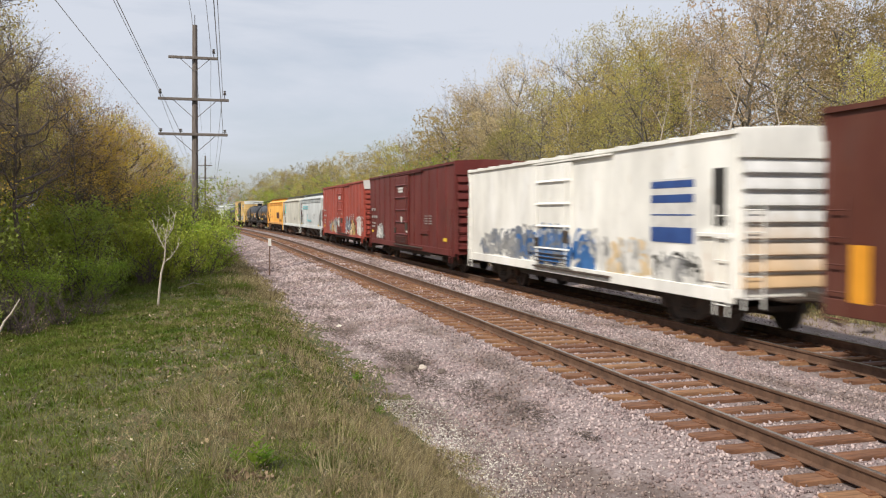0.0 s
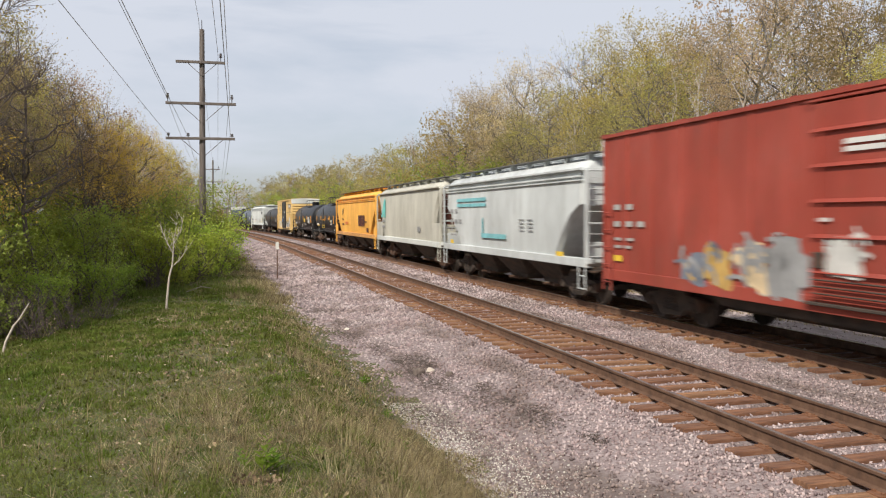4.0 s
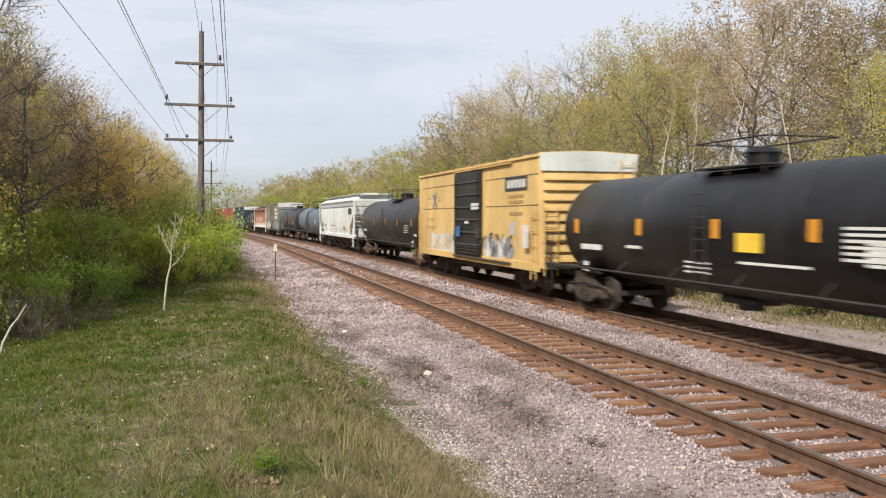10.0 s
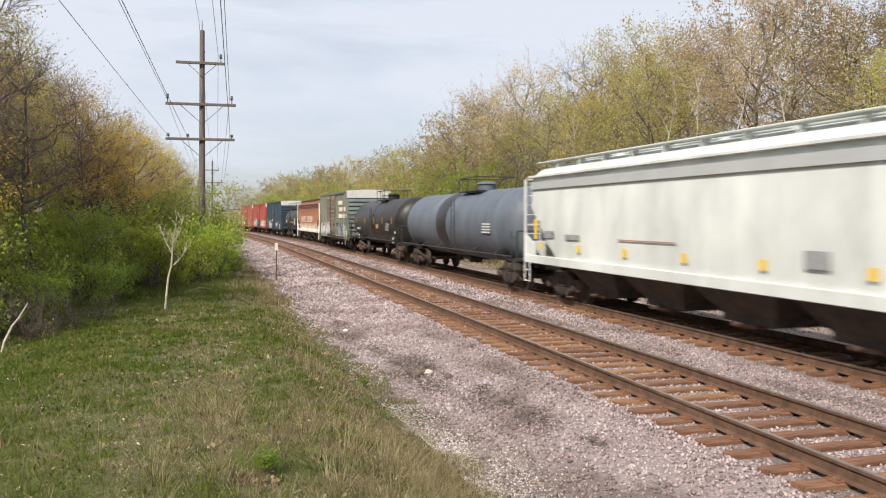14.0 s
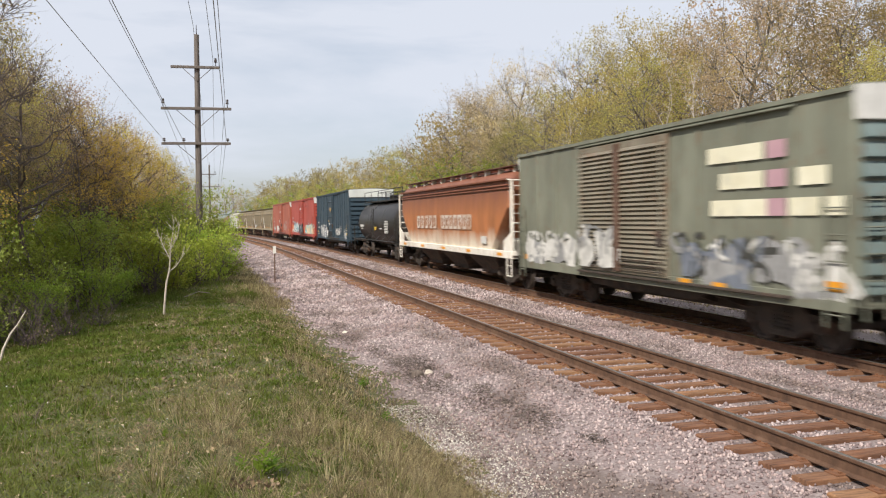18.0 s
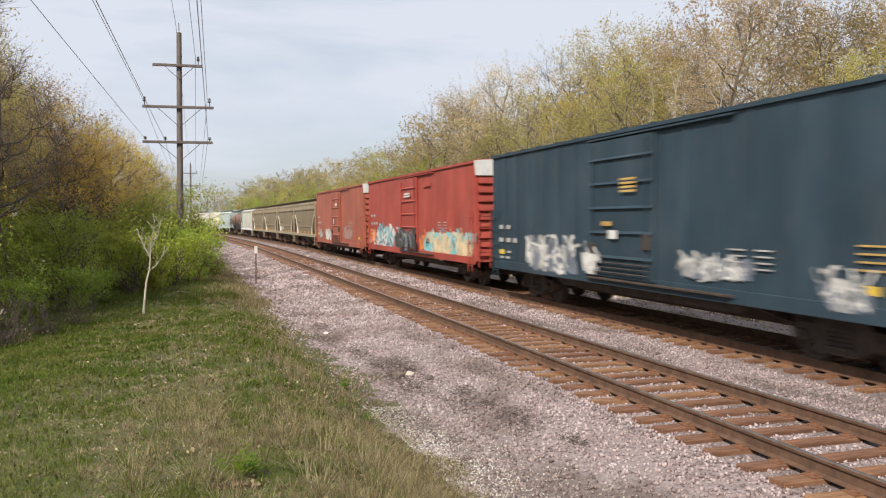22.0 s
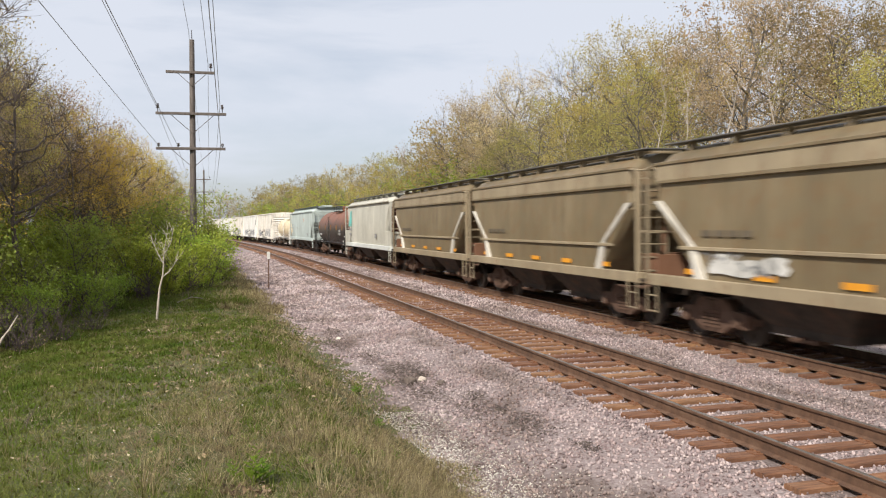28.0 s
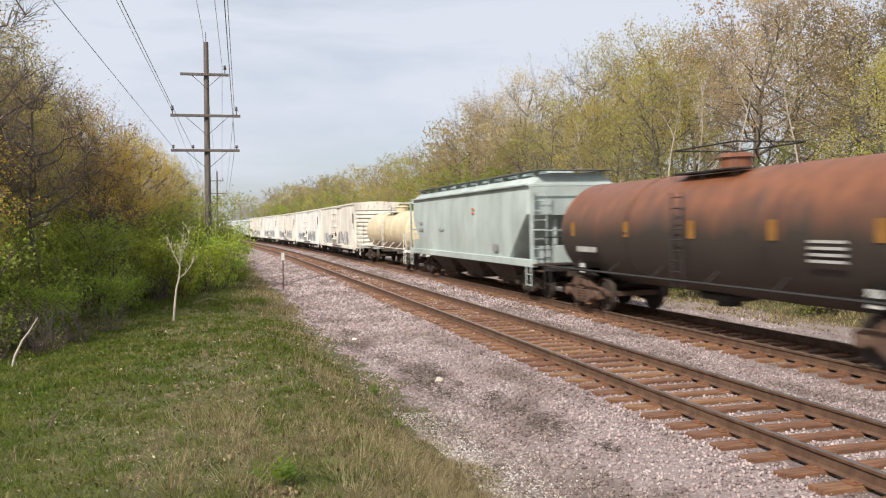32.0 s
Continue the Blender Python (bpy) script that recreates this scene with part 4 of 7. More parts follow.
def build_rock():
    rnd = random.Random(2)
    for name, label, x, y, s, mat in (("rock", "single whitish rock on the ballast shoulder", 3.93, 15.2, 0.085, M_BIRCH), ("rock", "brown lump of dirt on the ballast shoulder", 3.72, 15.25, 0.12, M_BARK_D),
                                      ("rock", "dark rock on the ballast shoulder", 4.12, 14.6, 0.08, M_BARK_D), ("rock", "pale rock on the ballast shoulder", 3.4, 21.8, 0.07, M_GRIT)):
        bm = bmesh.new()
        bmesh.ops.create_icosphere(bm, subdivisions=2, radius=s)
        for v in bm.verts:
            v.co *= 1 + 0.35 * (noise.noise(v.co * 14 + Vector((x, y, 0))))
            v.co.z *= 0.7
        me = bpy.data.meshes.new("rock")
        bm.to_mesh(me)
        bm.free()
        me.materials.append(mat)
        ob = tagged(new(name, me), label, "rock")
        ob.matrix_basis = pose(x, y, float(ground_z(x, y)) + s * 0.3, 0, 0, rnd.uniform(0, 360))
    # clumps of dead weeds and washed-up litter on the shoulder
    V, F = [], []
    rng = np.random.default_rng(8)
    for cx, cy, n, sp in ((3.75, 14.2, 420, 0.4), (3.9, 16.4, 380, 0.4), (3.6, 18.6, 300, 0.4), (4.4, 11.0, 260, 0.35), (4.0, 12.4, 260, 0.35), (3.68, 15.3, 240, 0.22), (3.62, 16.6, 160, 0.2), (4.0, 15.6, 120, 0.15), (4.3, 13.2, 120, 0.16), (3.2, 20.5, 260, 0.4), (3.25, 26.5, 400, 0.5), (3.3, 31, 400, 0.6), (4.6, 9.6, 90, 0.12),
                          (3.0, 12.0, 160, 0.4), (4.35, 12.1, 60, 0.1), (3.5, 23.4, 200, 0.3)):
        for _ in range(n):
            x, y = cx + rng.normal(0, sp * 0.5), cy + rng.normal(0, sp * 1.3)
            z = float(ground_z(x, y)) + rng.uniform(0.0, 0.05)
            a = rng.uniform(0, 6.28)
            L = rng.uniform(0.04, 0.12)
            tube_np(np.array([x, y, z]), np.array([x + L * math.cos(a), y + L * math.sin(a), z + rng.uniform(-0.01, 0.03)]), 0.006, 0, 3, V, F)
    tagged(new("dead_weeds", raw_mesh("dead_weeds", np.array(V), np.array(F), M_BARK_D)), "dark clumps of dead weeds on the ballast", "dead weeds", kind="stuff")


build_rock()


# ---- grass ----
def build_grass():
    rng = np.random.default_rng(3)

    def field(x, y):
        """Where the bank is green (1) or littered and dry (0)."""
        a = np.sin(x * 1.3 + 1.4 * np.sin(y * 0.7)) * np.sin(y * 0.9 + 1.1 * np.sin(x * 1.7 + 2))
        b = np.sin(x * 3.9 + 1.7 * np.sin(y * 3.1)) * np.sin(y * 3.3 + 1.2 * np.sin(x * 4.7))
        c = np.sin(x * 9.7 + 2 * np.sin(y * 7.1)) * np.sin(y * 8.3 + 2 * np.sin(x * 9.1))
        return np.clip(0.55 + 0.30 * a + 0.28 * b + 0.18 * c - 0.30 * np.clip((x - 0.6) / 2.0, 0, 1) * np.clip((14 - y) / 5, 0, 1) - 0.5 * np.clip((x - bend_np(y) - edge_u(y) + 1.0) / 0.9, 0, 1) + 0.40 * np.clip((-0.6 - x) / 2, 0, 1), 0, 1)

    def margin(y):
        return 0.16 * np.sin(y * 2.1) + 0.12 * np.sin(y * 5.3 + 1) + 0.10 * np.sin(y * 0.9) + 0.07 * np.sin(y * 11.3)

    def blades(n, x0, x1, y0, y1, h0, h1, wid, edge, want, spread=1.1, soft=0.5):
        x, y = rng.uniform(x0, x1, n), y0 + (y1 - y0) * rng.random(n) ** 1.7
        u = x - bend_np(y)
        g = field(x, y)
        g = g if want > 0 else 1 - g
        keep = (u < edge - 2.9 + edge_u(y) - soft * rng.random(n) ** 2 + margin(y)) & (rng.random(n) < 0.06 + 1.1 * g ** 1.5)
        x, y, g = x[keep], y[keep], g[keep]
        n = len(x)
        z = ground_z(x, y) - 0.01
        h = rng.uniform(h0, h1, n) * (0.5 + 0.9 * g) * np.clip(y / 9, 1, 1.6)
        a = rng.uniform(0, 2 * math.pi, n)
        w = wid * np.clip(y / 6, 0.8, 4.0) * rng.uniform(0.7, 1.3, n)
        bx, by = np.cos(a) * w, np.sin(a) * w
        la, ll = rng.uniform(0, 2 * math.pi, n), h * rng.uniform(0.2, spread, n)
        v = np.stack([np.stack([x - bx, y - by, z], -1), np.stack([x + bx, y + by, z], -1),
                      np.stack([x + np.cos(la) * ll, y + np.sin(la) * ll, z + h + 0.012], -1)], 1)
        return v.reshape(-1, 3), np.arange(3 * n).reshape(n, 3)

    def tufts(n, per, x0, x1, y0, y1, h0, h1, wid, edge, want):
        cx, cy = rng.uniform(x0, x1, n), y0 + (y1 - y0) * rng.random(n) ** 1.7
        g = field(cx, cy)
        g = g if want > 0 else 1 - g
        ok = (cx - bend_np(cy) < edge - 2.9 + edge_u(cy) + margin(cy) - 0.3 * rng.random(n) ** 2) & (rng.random(n) < 0.1 + g)
        cx, cy = np.repeat(cx[ok], per), np.repeat(cy[ok], per)
        size = np.repeat(rng.uniform(0.4, 1.0, ok.sum()) ** 1.5 * 1.4, per)
        m = len(cx)
        la = rng.uniform(0, 2 * math.pi, m)
        far = rng.random(m)
        x, y = cx + np.cos(la) * 0.10 * far * size, cy + np.sin(la) * 0.10 * far * size
        z = ground_z(x, y) - 0.01
        h = rng.uniform(h0, h1, m) * size
        ll = h * (0.2 + 1.3 * far)
        w = wid * np.clip(y / 6, 0.8, 3.5)
        bx, by = -np.sin(la) * w, np.cos(la) * w
        v = np.stack([np.stack([x - bx, y - by, z], -1), np.stack([x + bx, y + by, z], -1), np.stack([x + np.cos(la) * ll, y + np.sin(la) * ll, z + h * (1.1 - 0.5 * far)], -1)], 1)
        return v.reshape(-1, 3), np.arange(3 * m).reshape(m, 3)

    def joined(*pairs):
        vs, fs, o = [], [], 0
        for v, f in pairs:
            vs.append(v)
            fs.append(f + o)
            o += len(v)
        return np.concatenate(vs), np.concatenate(fs)

    def litter(n, s0, s1, bias, y1, want=-1, tilt=0.35):
        x, y = rng.uniform(-8, 3.2, n), 4.2 + (y1 - 4.2) * rng.random(n) ** 1.6
        keep = (x - bend_np(y) < 0.2 + edge_u(y) + margin(y) - 0.6 * rng.random(n)) & (rng.random(n) < bias + (field(x, y) if want > 0 else 1 - field(x, y)))
        x, y = x[keep], y[keep]
        c = np.stack([x, y, ground_z(x, y) + rng.uniform(0.0, 0.03, len(x))], -1)
        n = len(x)
        s = rng.uniform(s0, s1, (n, 1)) * np.clip(y / 9, 0.8, 2)[:, None]
        a = rng.uniform(0, 6.283, n)
        t = rng.normal(0, tilt, (n, 2))
        d1 = np.stack([np.cos(a), np.sin(a), t[:, 0]], -1) * s
        d2 = np.stack([-np.sin(a), np.cos(a), t[:, 1]], -1) * s * 0.6
        v = np.stack([c - d1, c + d2, c + d1, c - d2 + np.array([0, 0, 0.004])], 1)
        k = np.arange(n)[:, None] * 4
        return v.reshape(-1, 3), np.concatenate([k + np.array([[0, 1, 2]]), k + np.array([[0, 2, 3]])])

    v, f = joined(blades(34000, -4, 2.8, 30, 78, 0.04, 0.12, 0.003, 2.8, 1), blades(180000, -8, 2.8, 4.2, 34, 0.012, 0.042, 0.0036, 2.75, 1, 2.0), tufts(7600, 22, -8, 2.8, 4.2, 30, 0.03, 0.11, 0.0034, 2.75, 1), tufts(2200, 14, -7, 2.8, -6, 4.4, 0.05, 0.13, 0.005, 2.72, 1), litter(64000, 0.008, 0.021, 0.02, 24, 1, 0.8),
                  blades(52000, -5, 2.8, 4.2, 11, 0.015, 0.05, 0.0028, 2.75, 1, 2.2))
    tagged(new("grass", raw_mesh("grass", v, f, M_GRASS)), "short patchy green spring grass", "grass", kind="stuff")
    v, f = joined(blades(80000, -8, 3.1, 4.2, 40, 0.010, 0.034, 0.0026, 3.15, -1, 2.2, 0.7), tufts(2200, 20, -8, 2.9, 4.2, 36, 0.05, 0.16, 0.0022, 3.0, -1), tufts(900, 14, -7, 2.9, -6, 4.4, 0.05, 0.16, 0.004, 3.0, -1),
                  blades(60000, -5, 3.0, 4.2, 11.5, 0.012, 0.035, 0.0027, 3.1, -1, 4.5, 0.6), blades(30000, 0.2, 3.1, 4.6, 10, 0.015, 0.05, 0.0028, 3.15, -1, 4.0, 0.4),
                  tufts(620, 24, -0.4, 2.6, 4.6, 9.5, 0.10, 0.25, 0.0022, 3.0, -1), tufts(1300, 16, 1.2, 2.9, 8, 62, 0.06, 0.18, 0.0024, 3.15, -1),
                  blades(15000, -1.2, 2.7, 4.2, 10.5, 0.012, 0.03, 0.0036, 3.05, -1, 9.0, 0.4), blades(9000, 0.5, 2.9, 28, 70, 0.05, 0.14, 0.003, 3.1, -1))
    tagged(new("dry_grass", raw_mesh("dry_grass", v, f, M_STRAW)), "dry straw-coloured grass between the green", "grass", kind="stuff")
    v, f = blades(36000, 16.4, 20.5, 8, 60, 0.02, 0.07, 0.007, 99, -1)
    tagged(new("verge_grass", raw_mesh("verge_grass", v, f, M_STRAW)), "dry pale grass verge beyond the tracks", "grass", kind="stuff")

    v, f = litter(11000, 0.010, 0.030, 0.05, 26)
    tagged(new("leaf_litter", raw_mesh("leaf_litter", v, f, M_LITTER)), "brown dead leaves scattered over the bank", "leaf litter", kind="stuff")
    v, f = litter(1500, 0.004, 0.010, 0.5, 15)
    tagged(new("fallen_petals", raw_mesh("fallen_petals", v, f, M_PETAL)), "tiny whitish specks scattered in the grass", "petals", kind="stuff")

    # a heap of curled dead leaves
    c = np.stack([0.27 + rng.normal(0, 0.10, 60), 5.62 + rng.normal(0, 0.07, 60)], -1)
    c = np.concatenate([c, (ground_z(c[:, 0], c[:, 1]) + rng.uniform(0.01, 0.05, 60))[:, None]], -1)
    v, f = leaf_tris(c, 0.022, rng)
    tagged(new("leaf_heap", raw_mesh("leaf_heap", v, f, M_LITTER)), "small heap of pale curled dead leaves", "leaf litter", kind="stuff")

    # dry standing stalks, thickest towards the ballast
    V, F = [], []
    for k in range(420):
        if k < 150:
            x, y = rng.uniform(0.5, 2.9), rng.uniform(5.0, 15)
        else:
            x, y = rng.uniform(-6, 2.7), 5 + 17 * rng.random() ** 1.3
        p = np.array([x, y, float(ground_z(x, y)) - 0.02])
        h = rng.uniform(0.14, 0.34) if k % 9 else rng.uniform(0.35, 0.6)
        d = np.array([rng.normal(0, 0.25), rng.normal(0, 0.25), 1.0])
        m = p + d * h * 0.55
        q = m + (d + np.array([rng.normal(0, 0.35), rng.normal(0, 0.35), -0.1])) * h * 0.45
        r = 0.0022 * max(1.0, y / 8)
        tube_np(p, m, r, r * 0.8, 3, V, F)
        tube_np(m, q, r * 0.8, 0, 3, V, F)
        if k % 3 == 0:
            tube_np(q, q + d * 0.035, r * 1.8, 0, 3, V, F)
    tagged(new("dry_stalks", raw_mesh("dry_stalks", np.array(V), np.array(F), M_STRAW)), "thin dry weed stalks standing in the grass", "dry stalks", kind="stuff")

    # dark bare twigs near the brush
    V, F = [], []
    for x, y, h in ((-2.55, 8.3, 0.42), (-2.0, 7.4, 0.36), (-1.75, 9.4, 0.35), (-2.9, 9.6, 0.5), (-1.6, 6.9, 0.3), (-3.4, 11.5, 0.5), (-1.1, 10.4, 0.25), (-4.2, 14.5, 0.6)):
        for j in range(3):
            p = np.array([x + rng.normal(0, 0.05), y, float(ground_z(x, y)) - 0.02])
            q = p + np.array([rng.normal(0, 0.3), rng.normal(0, 0.3), 1.0]) * h * rng.uniform(0.5, 1)
            tube_np(p, q, 0.004, 0.0015, 4, V, F)
            c = p + (q - p) * 0.6
            tube_np(c, c + np.array([rng.normal(0, 0.4), rng.normal(0, 0.4), 0.6]) * h * 0.4, 0.0022, 0, 3, V, F)
    tagged(new("bare_twigs", raw_mesh("bare_twigs", np.array(V), np.array(F), M_BARK_D)), "dark bare twigs standing in the grass", "twigs", kind="stuff")


build_grass()


def build_weed(x, y, h, n, seed):
    """A leafy weed: several stems with pairs of pointed leaves."""
    rng = np.random.default_rng(seed)
    root = tagged(new("weed"), "bright green leafy weed growing in the bank", "weed", "weeds on the bank")
    root.matrix_basis = pose(x, y, float(ground_z(x, y)) - 0.01)
    for s in range(n):
        V, F = [], []
        p = np.array([rng.normal(0, 0.03), rng.normal(0, 0.03), 0.0])
        d = np.array([rng.normal(0, 0.12), rng.normal(0, 0.12), 1.0])
        hh = h * rng.uniform(0.6, 1.1)
        tube_np(p, p + d * hh, 0.0035, 0, 4, V, F)
        for k in range(9):
            c = p + d * hh * (0.15 + 0.1 * k)
            a = k * 2.2 + rng.uniform(-0.4, 0.4)
            L = h * 0.42 * (1.15 - 0.09 * k)
            out = np.array([math.cos(a), math.sin(a), 0.9]) * L * 0.8
            side = np.array([-math.sin(a), math.cos(a), 0.0]) * L * 0.2
            o = len(V)
            V.extend([c, c + out * 0.45 + side, c + out - np.array([0, 0, L * 0.25]), c + out * 0.45 - side])
            F.extend([(o, o + 1, o + 2), (o, o + 2, o + 3)])
        tagged(part("stem", raw_mesh("stem", np.array(V), np.array(F), M_WEED), M_WEED, root), kind="stuff")


for k, (wx, wy, wh, wn) in enumerate(((0.33, 5.85, 0.26, 4), (0.40, 5.98, 0.20, 3), (0.22, 6.05, 0.15, 3), (0.75, 6.4, 0.12, 3), (-0.35, 7.6, 0.12, 3), (1.6, 8.0, 0.14, 3), (2.1, 9.3, 0.16, 3),
                                      (2.35, 11.6, 0.2, 3), (1.9, 13.4, 0.2, 3), (-1.4, 11.2, 0.15, 3), (2.5, 14.3, 0.25, 4))):
    build_weed(wx, wy, wh, wn, 300 + k)


# ---- rolling stock ----
M_IRON = material("running_gear", [(0.030, 0.024, 0.020), (0.055, 0.042, 0.034), (0.085, 0.06, 0.045)], 0.85, 0.1, 4.0, bump=0.3, bump_scale=16, mixes=[
    ((0.16, 0.075, 0.04), 3.0, (1, 1, 1), 0.55, 0.7, 0.5)])
M_IRON_R = material("running_gear_rusty", [(0.070, 0.040, 0.027), (0.110, 0.062, 0.042), (0.145, 0.088, 0.063)], 0.9, 0.05, 4.0, bump=0.3, bump_scale=16)
M_WHEEL = material("wheel_steel", [(0.05, 0.04, 0.034), (0.085, 0.066, 0.055)], 0.7, 0.3, 5.0)
M_MARK_W = material("marking_white", [(0.52, 0.51, 0.49), (0.66, 0.65, 0.62)], 0.6, 0, 3.0, mixes=[((0.3, 0.29, 0.28), 5.0, (1, 1, 0.4), 0.55, 0.75, 0.5)])
M_CODE = material("stencil_white_worn", [(0.30, 0.29, 0.28), (0.44, 0.43, 0.41)], 0.6, 0, 3.0)
M_WORN = material("lettering_worn", [(0.46, 0.34, 0.26), (0.58, 0.50, 0.43), (0.68, 0.63, 0.57)], 0.65, 0, 2.2, (1, 1, 0.4), mixes=[((0.36, 0.16, 0.07), 4.0, (1, 1, 0.4), 0.52, 0.62, 0.7)])
M_MARK_O = material("reflector_orange", [(0.62, 0.26, 0.02), (0.75, 0.33, 0.03)], 0.5, 0, 3.0)
M_MARK_Y = material("reflector_yellow", [(0.66, 0.44, 0.04), (0.8, 0.55, 0.06)], 0.5, 0, 3.0)
M_MARK_K = material("marking_black", [(0.03, 0.03, 0.03), (0.055, 0.052, 0.05)], 0.6, 0, 3.0)
M_BLACKSTEEL = material("dark_steel", [(0.02, 0.019, 0.018), (0.035, 0.033, 0.03)], 0.6, 0.1, 3.0)
SPRAY = {k: material("spray_" + k, [tuple(0.7 * v for v in c), c, tuple(min(0.85, 1.2 * v) for v in c)], 0.6, 0, 2.2, mixes=[
    (tuple(0.35 * v for v in c), 3.2, (1, 1, 0.5), 0.56, 0.62, 0.55)]) for k, c in {
        "teal": (0.20, 0.48, 0.52), "cream": (0.62, 0.48, 0.30), "white": (0.58, 0.57, 0.54), "black": (0.05, 0.05, 0.045), "blue": (0.04, 0.14, 0.36),
        "grey": (0.28, 0.28, 0.28), "orange": (0.70, 0.20, 0.05), "gold": (0.50, 0.32, 0.10), "slate": (0.16, 0.18, 0.22), "faint": (0.36, 0.20, 0.16)}.items()}
M_WALK = material("walkway_grating", [(0.13, 0.125, 0.12), (0.20, 0.19, 0.18)], 0.6, 0.4, 8.0)
M_NAVY = material("marking_navy", [(0.02, 0.05, 0.18), (0.035, 0.085, 0.27)], 0.5, 0, 2.0)
M_CREAMTXT = material("lettering_cream", [(0.64, 0.60, 0.44), (0.76, 0.73, 0.58)], 0.6, 0, 2.5, mixes=[((0.3, 0.29, 0.23), 4.0, (1, 1, 0.4), 0.55, 0.7, 0.5)])
M_STRIPE = material("stripe_pale_grey", [(0.36, 0.37, 0.37), (0.43, 0.44, 0.44)], 0.5, 0, 1.5)
M_STENCIL = material("stencil_dim", [(0.10, 0.08, 0.055), (0.14, 0.115, 0.08)], 0.7, 0, 3.0)
M_MARK_OD = material("reflector_sooty", [(0.22, 0.10, 0.02), (0.36, 0.17, 0.03)], 0.6, 0, 3.0)
M_FADED = material("lettering_faded", [(0.30, 0.19, 0.075), (0.40, 0.26, 0.10)], 0.6, 0, 3.0)
MESHES = {}


def shared(key, make):
    if key not in MESHES:
        MESHES[key] = make()
    return MESHES[key]


def truck_mesh():
    g = Geo()
    for s in (-1, 1):
        x0, x1 = s * 0.90, s * 1.06
        prof = [(-1.14, 0.36), (-1.14, 0.60), (-0.98, 0.66), (-0.70, 0.66), (-0.42, 0.88), (0.42, 0.88), (0.70, 0.66), (0.98, 0.66), (1.14, 0.60), (1.14, 0.36),
                (0.98, 0.32), (0.72, 0.42), (0.34, 0.20), (-0.34, 0.20), (-0.72, 0.42), (-0.98, 0.32)]
        g.prism(prof, "x", min(x0, x1), max(x0, x1))
        for y in (-0.89, 0.89):
            g.tube((s * 1.06, y, 0.457), (s * 1.15, y, 0.457), 0.12, 0.10, 10)
        for y in (-0.15, 0.15):
            for q in range(5):
                g.tube((s * 1.07, y, 0.30 + q * 0.075), (s * 1.07, y, 0.345 + q * 0.075), 0.085, 0.085, 8)
    g.box(-1.1, 1.1, -0.2, 0.2, 0.55, 0.86, 0.03)
    g.box(-0.9, 0.9, -1.25, -1.17, 0.42, 0.55, 0.01)
    g.box(-0.9, 0.9, 1.17, 1.25, 0.42, 0.55, 0.01)
    return g.mesh("truck", M_IRON)


def wheelset_mesh():
    g = Geo().tube((-0.95, 0, 0), (0.95, 0, 0), 0.08, 0.08, 10)
    for s in (-1, 1):
        prof = [(0.66, 0.0), (0.66, 0.48), (0.69, 0.482), (0.70, 0.459), (0.795, 0.455), (0.795, 0.40), (0.755, 0.37), (0.745, 0.16), (0.80, 0.13), (0.80, 0.0)]
        rings = [[(s * a, r * math.cos(t), r * math.sin(t)) for t in [2 * math.pi * k / 16 for k in range(16)]] for a, r in prof]
        g.loft(rings, cap=False)
        for k in range(5):
            t = 2 * math.pi * k / 5
            g.tube((s * 0.745, 0.27 * math.cos(t), 0.27 * math.sin(t)), (s * 0.762, 0.27 * math.cos(t), 0.27 * math.sin(t)), 0.045, n=6)
    return g.mesh("wheelset", M_WHEEL)


def knuckle_mesh():
    g = Geo().box(-0.07, 0.07, -0.85, 0.0, 0.78, 0.95, 0.02)
    g.box(-0.16, 0.13, -1.02, -0.80, 0.74, 0.99, 0.04)
    g.line([(0.18, -0.1, 0.80), (0.2, -0.5, 0.45), (0.14, -0.85, 0.38), (0.05, -1.0, 0.5)], 0.025, 6)
    return g.mesh("coupler", M_IRON)


WHEELS = {"lead": [], "trail": []}


def running_gear(root, L, inset, truck_mat=None, sill=True):
    """Two trucks with their wheelsets, centre sill and couplers. L: length over the body."""
    for s in (-1, 1):
        tk = part("truck", shared(("truck", truck_mat), lambda: truck_mesh() if not truck_mat else recolour(shared(("truck", None), truck_mesh), truck_mat)), None, root)
        tk.matrix_local = pose(0, s * (L / 2 - inset), 0)
        for where, y in (("lead", -0.89), ("trail", 0.89)):
            w = part("wheelset", shared("wheelset", wheelset_mesh), None, tk)
            w.matrix_local = pose(0, y, 0.457)
            WHEELS[where].append(w)
        cp = part("coupler", shared("coupler", knuckle_mesh), None, root)
        cp.matrix_local = pose(0, s * (L / 2 - 0.1), 0, 0, 0, 0 if s < 0 else 180)
    if sill:
        part("centre_sill", Geo().box(-0.35, 0.35, -L / 2 + 0.05, L / 2 - 0.05, 0.72, 1.02, 0.03), M_IRON, root)


def recolour(me, mat):
    me2 = me.copy()
    me2.materials.clear()
    me2.materials.append(mat)
    return me2


def ladder(root, x, y0, y1, z0, z1, n, mat, axis="y", name="ladder", r=0.014):
    """Rails and rungs, flat against a side (axis y) or an end (axis x, then x is the y of the face and y0, y1 are x)."""
    g = Geo()
    P = (lambda a, z: (x, a, z)) if axis == "y" else (lambda a, z: (a, x, z))
    for a in (y0, y1):
        g.tube(P(a, z0), P(a, z1), r * 1.3, n=5)
    for k in range(n):
        z = z0 + (z1 - z0) * (k + 0.5) / n
        g.tube(P(y0, z), P(y1, z), r, n=5)
    return part(name, g, mat, root)


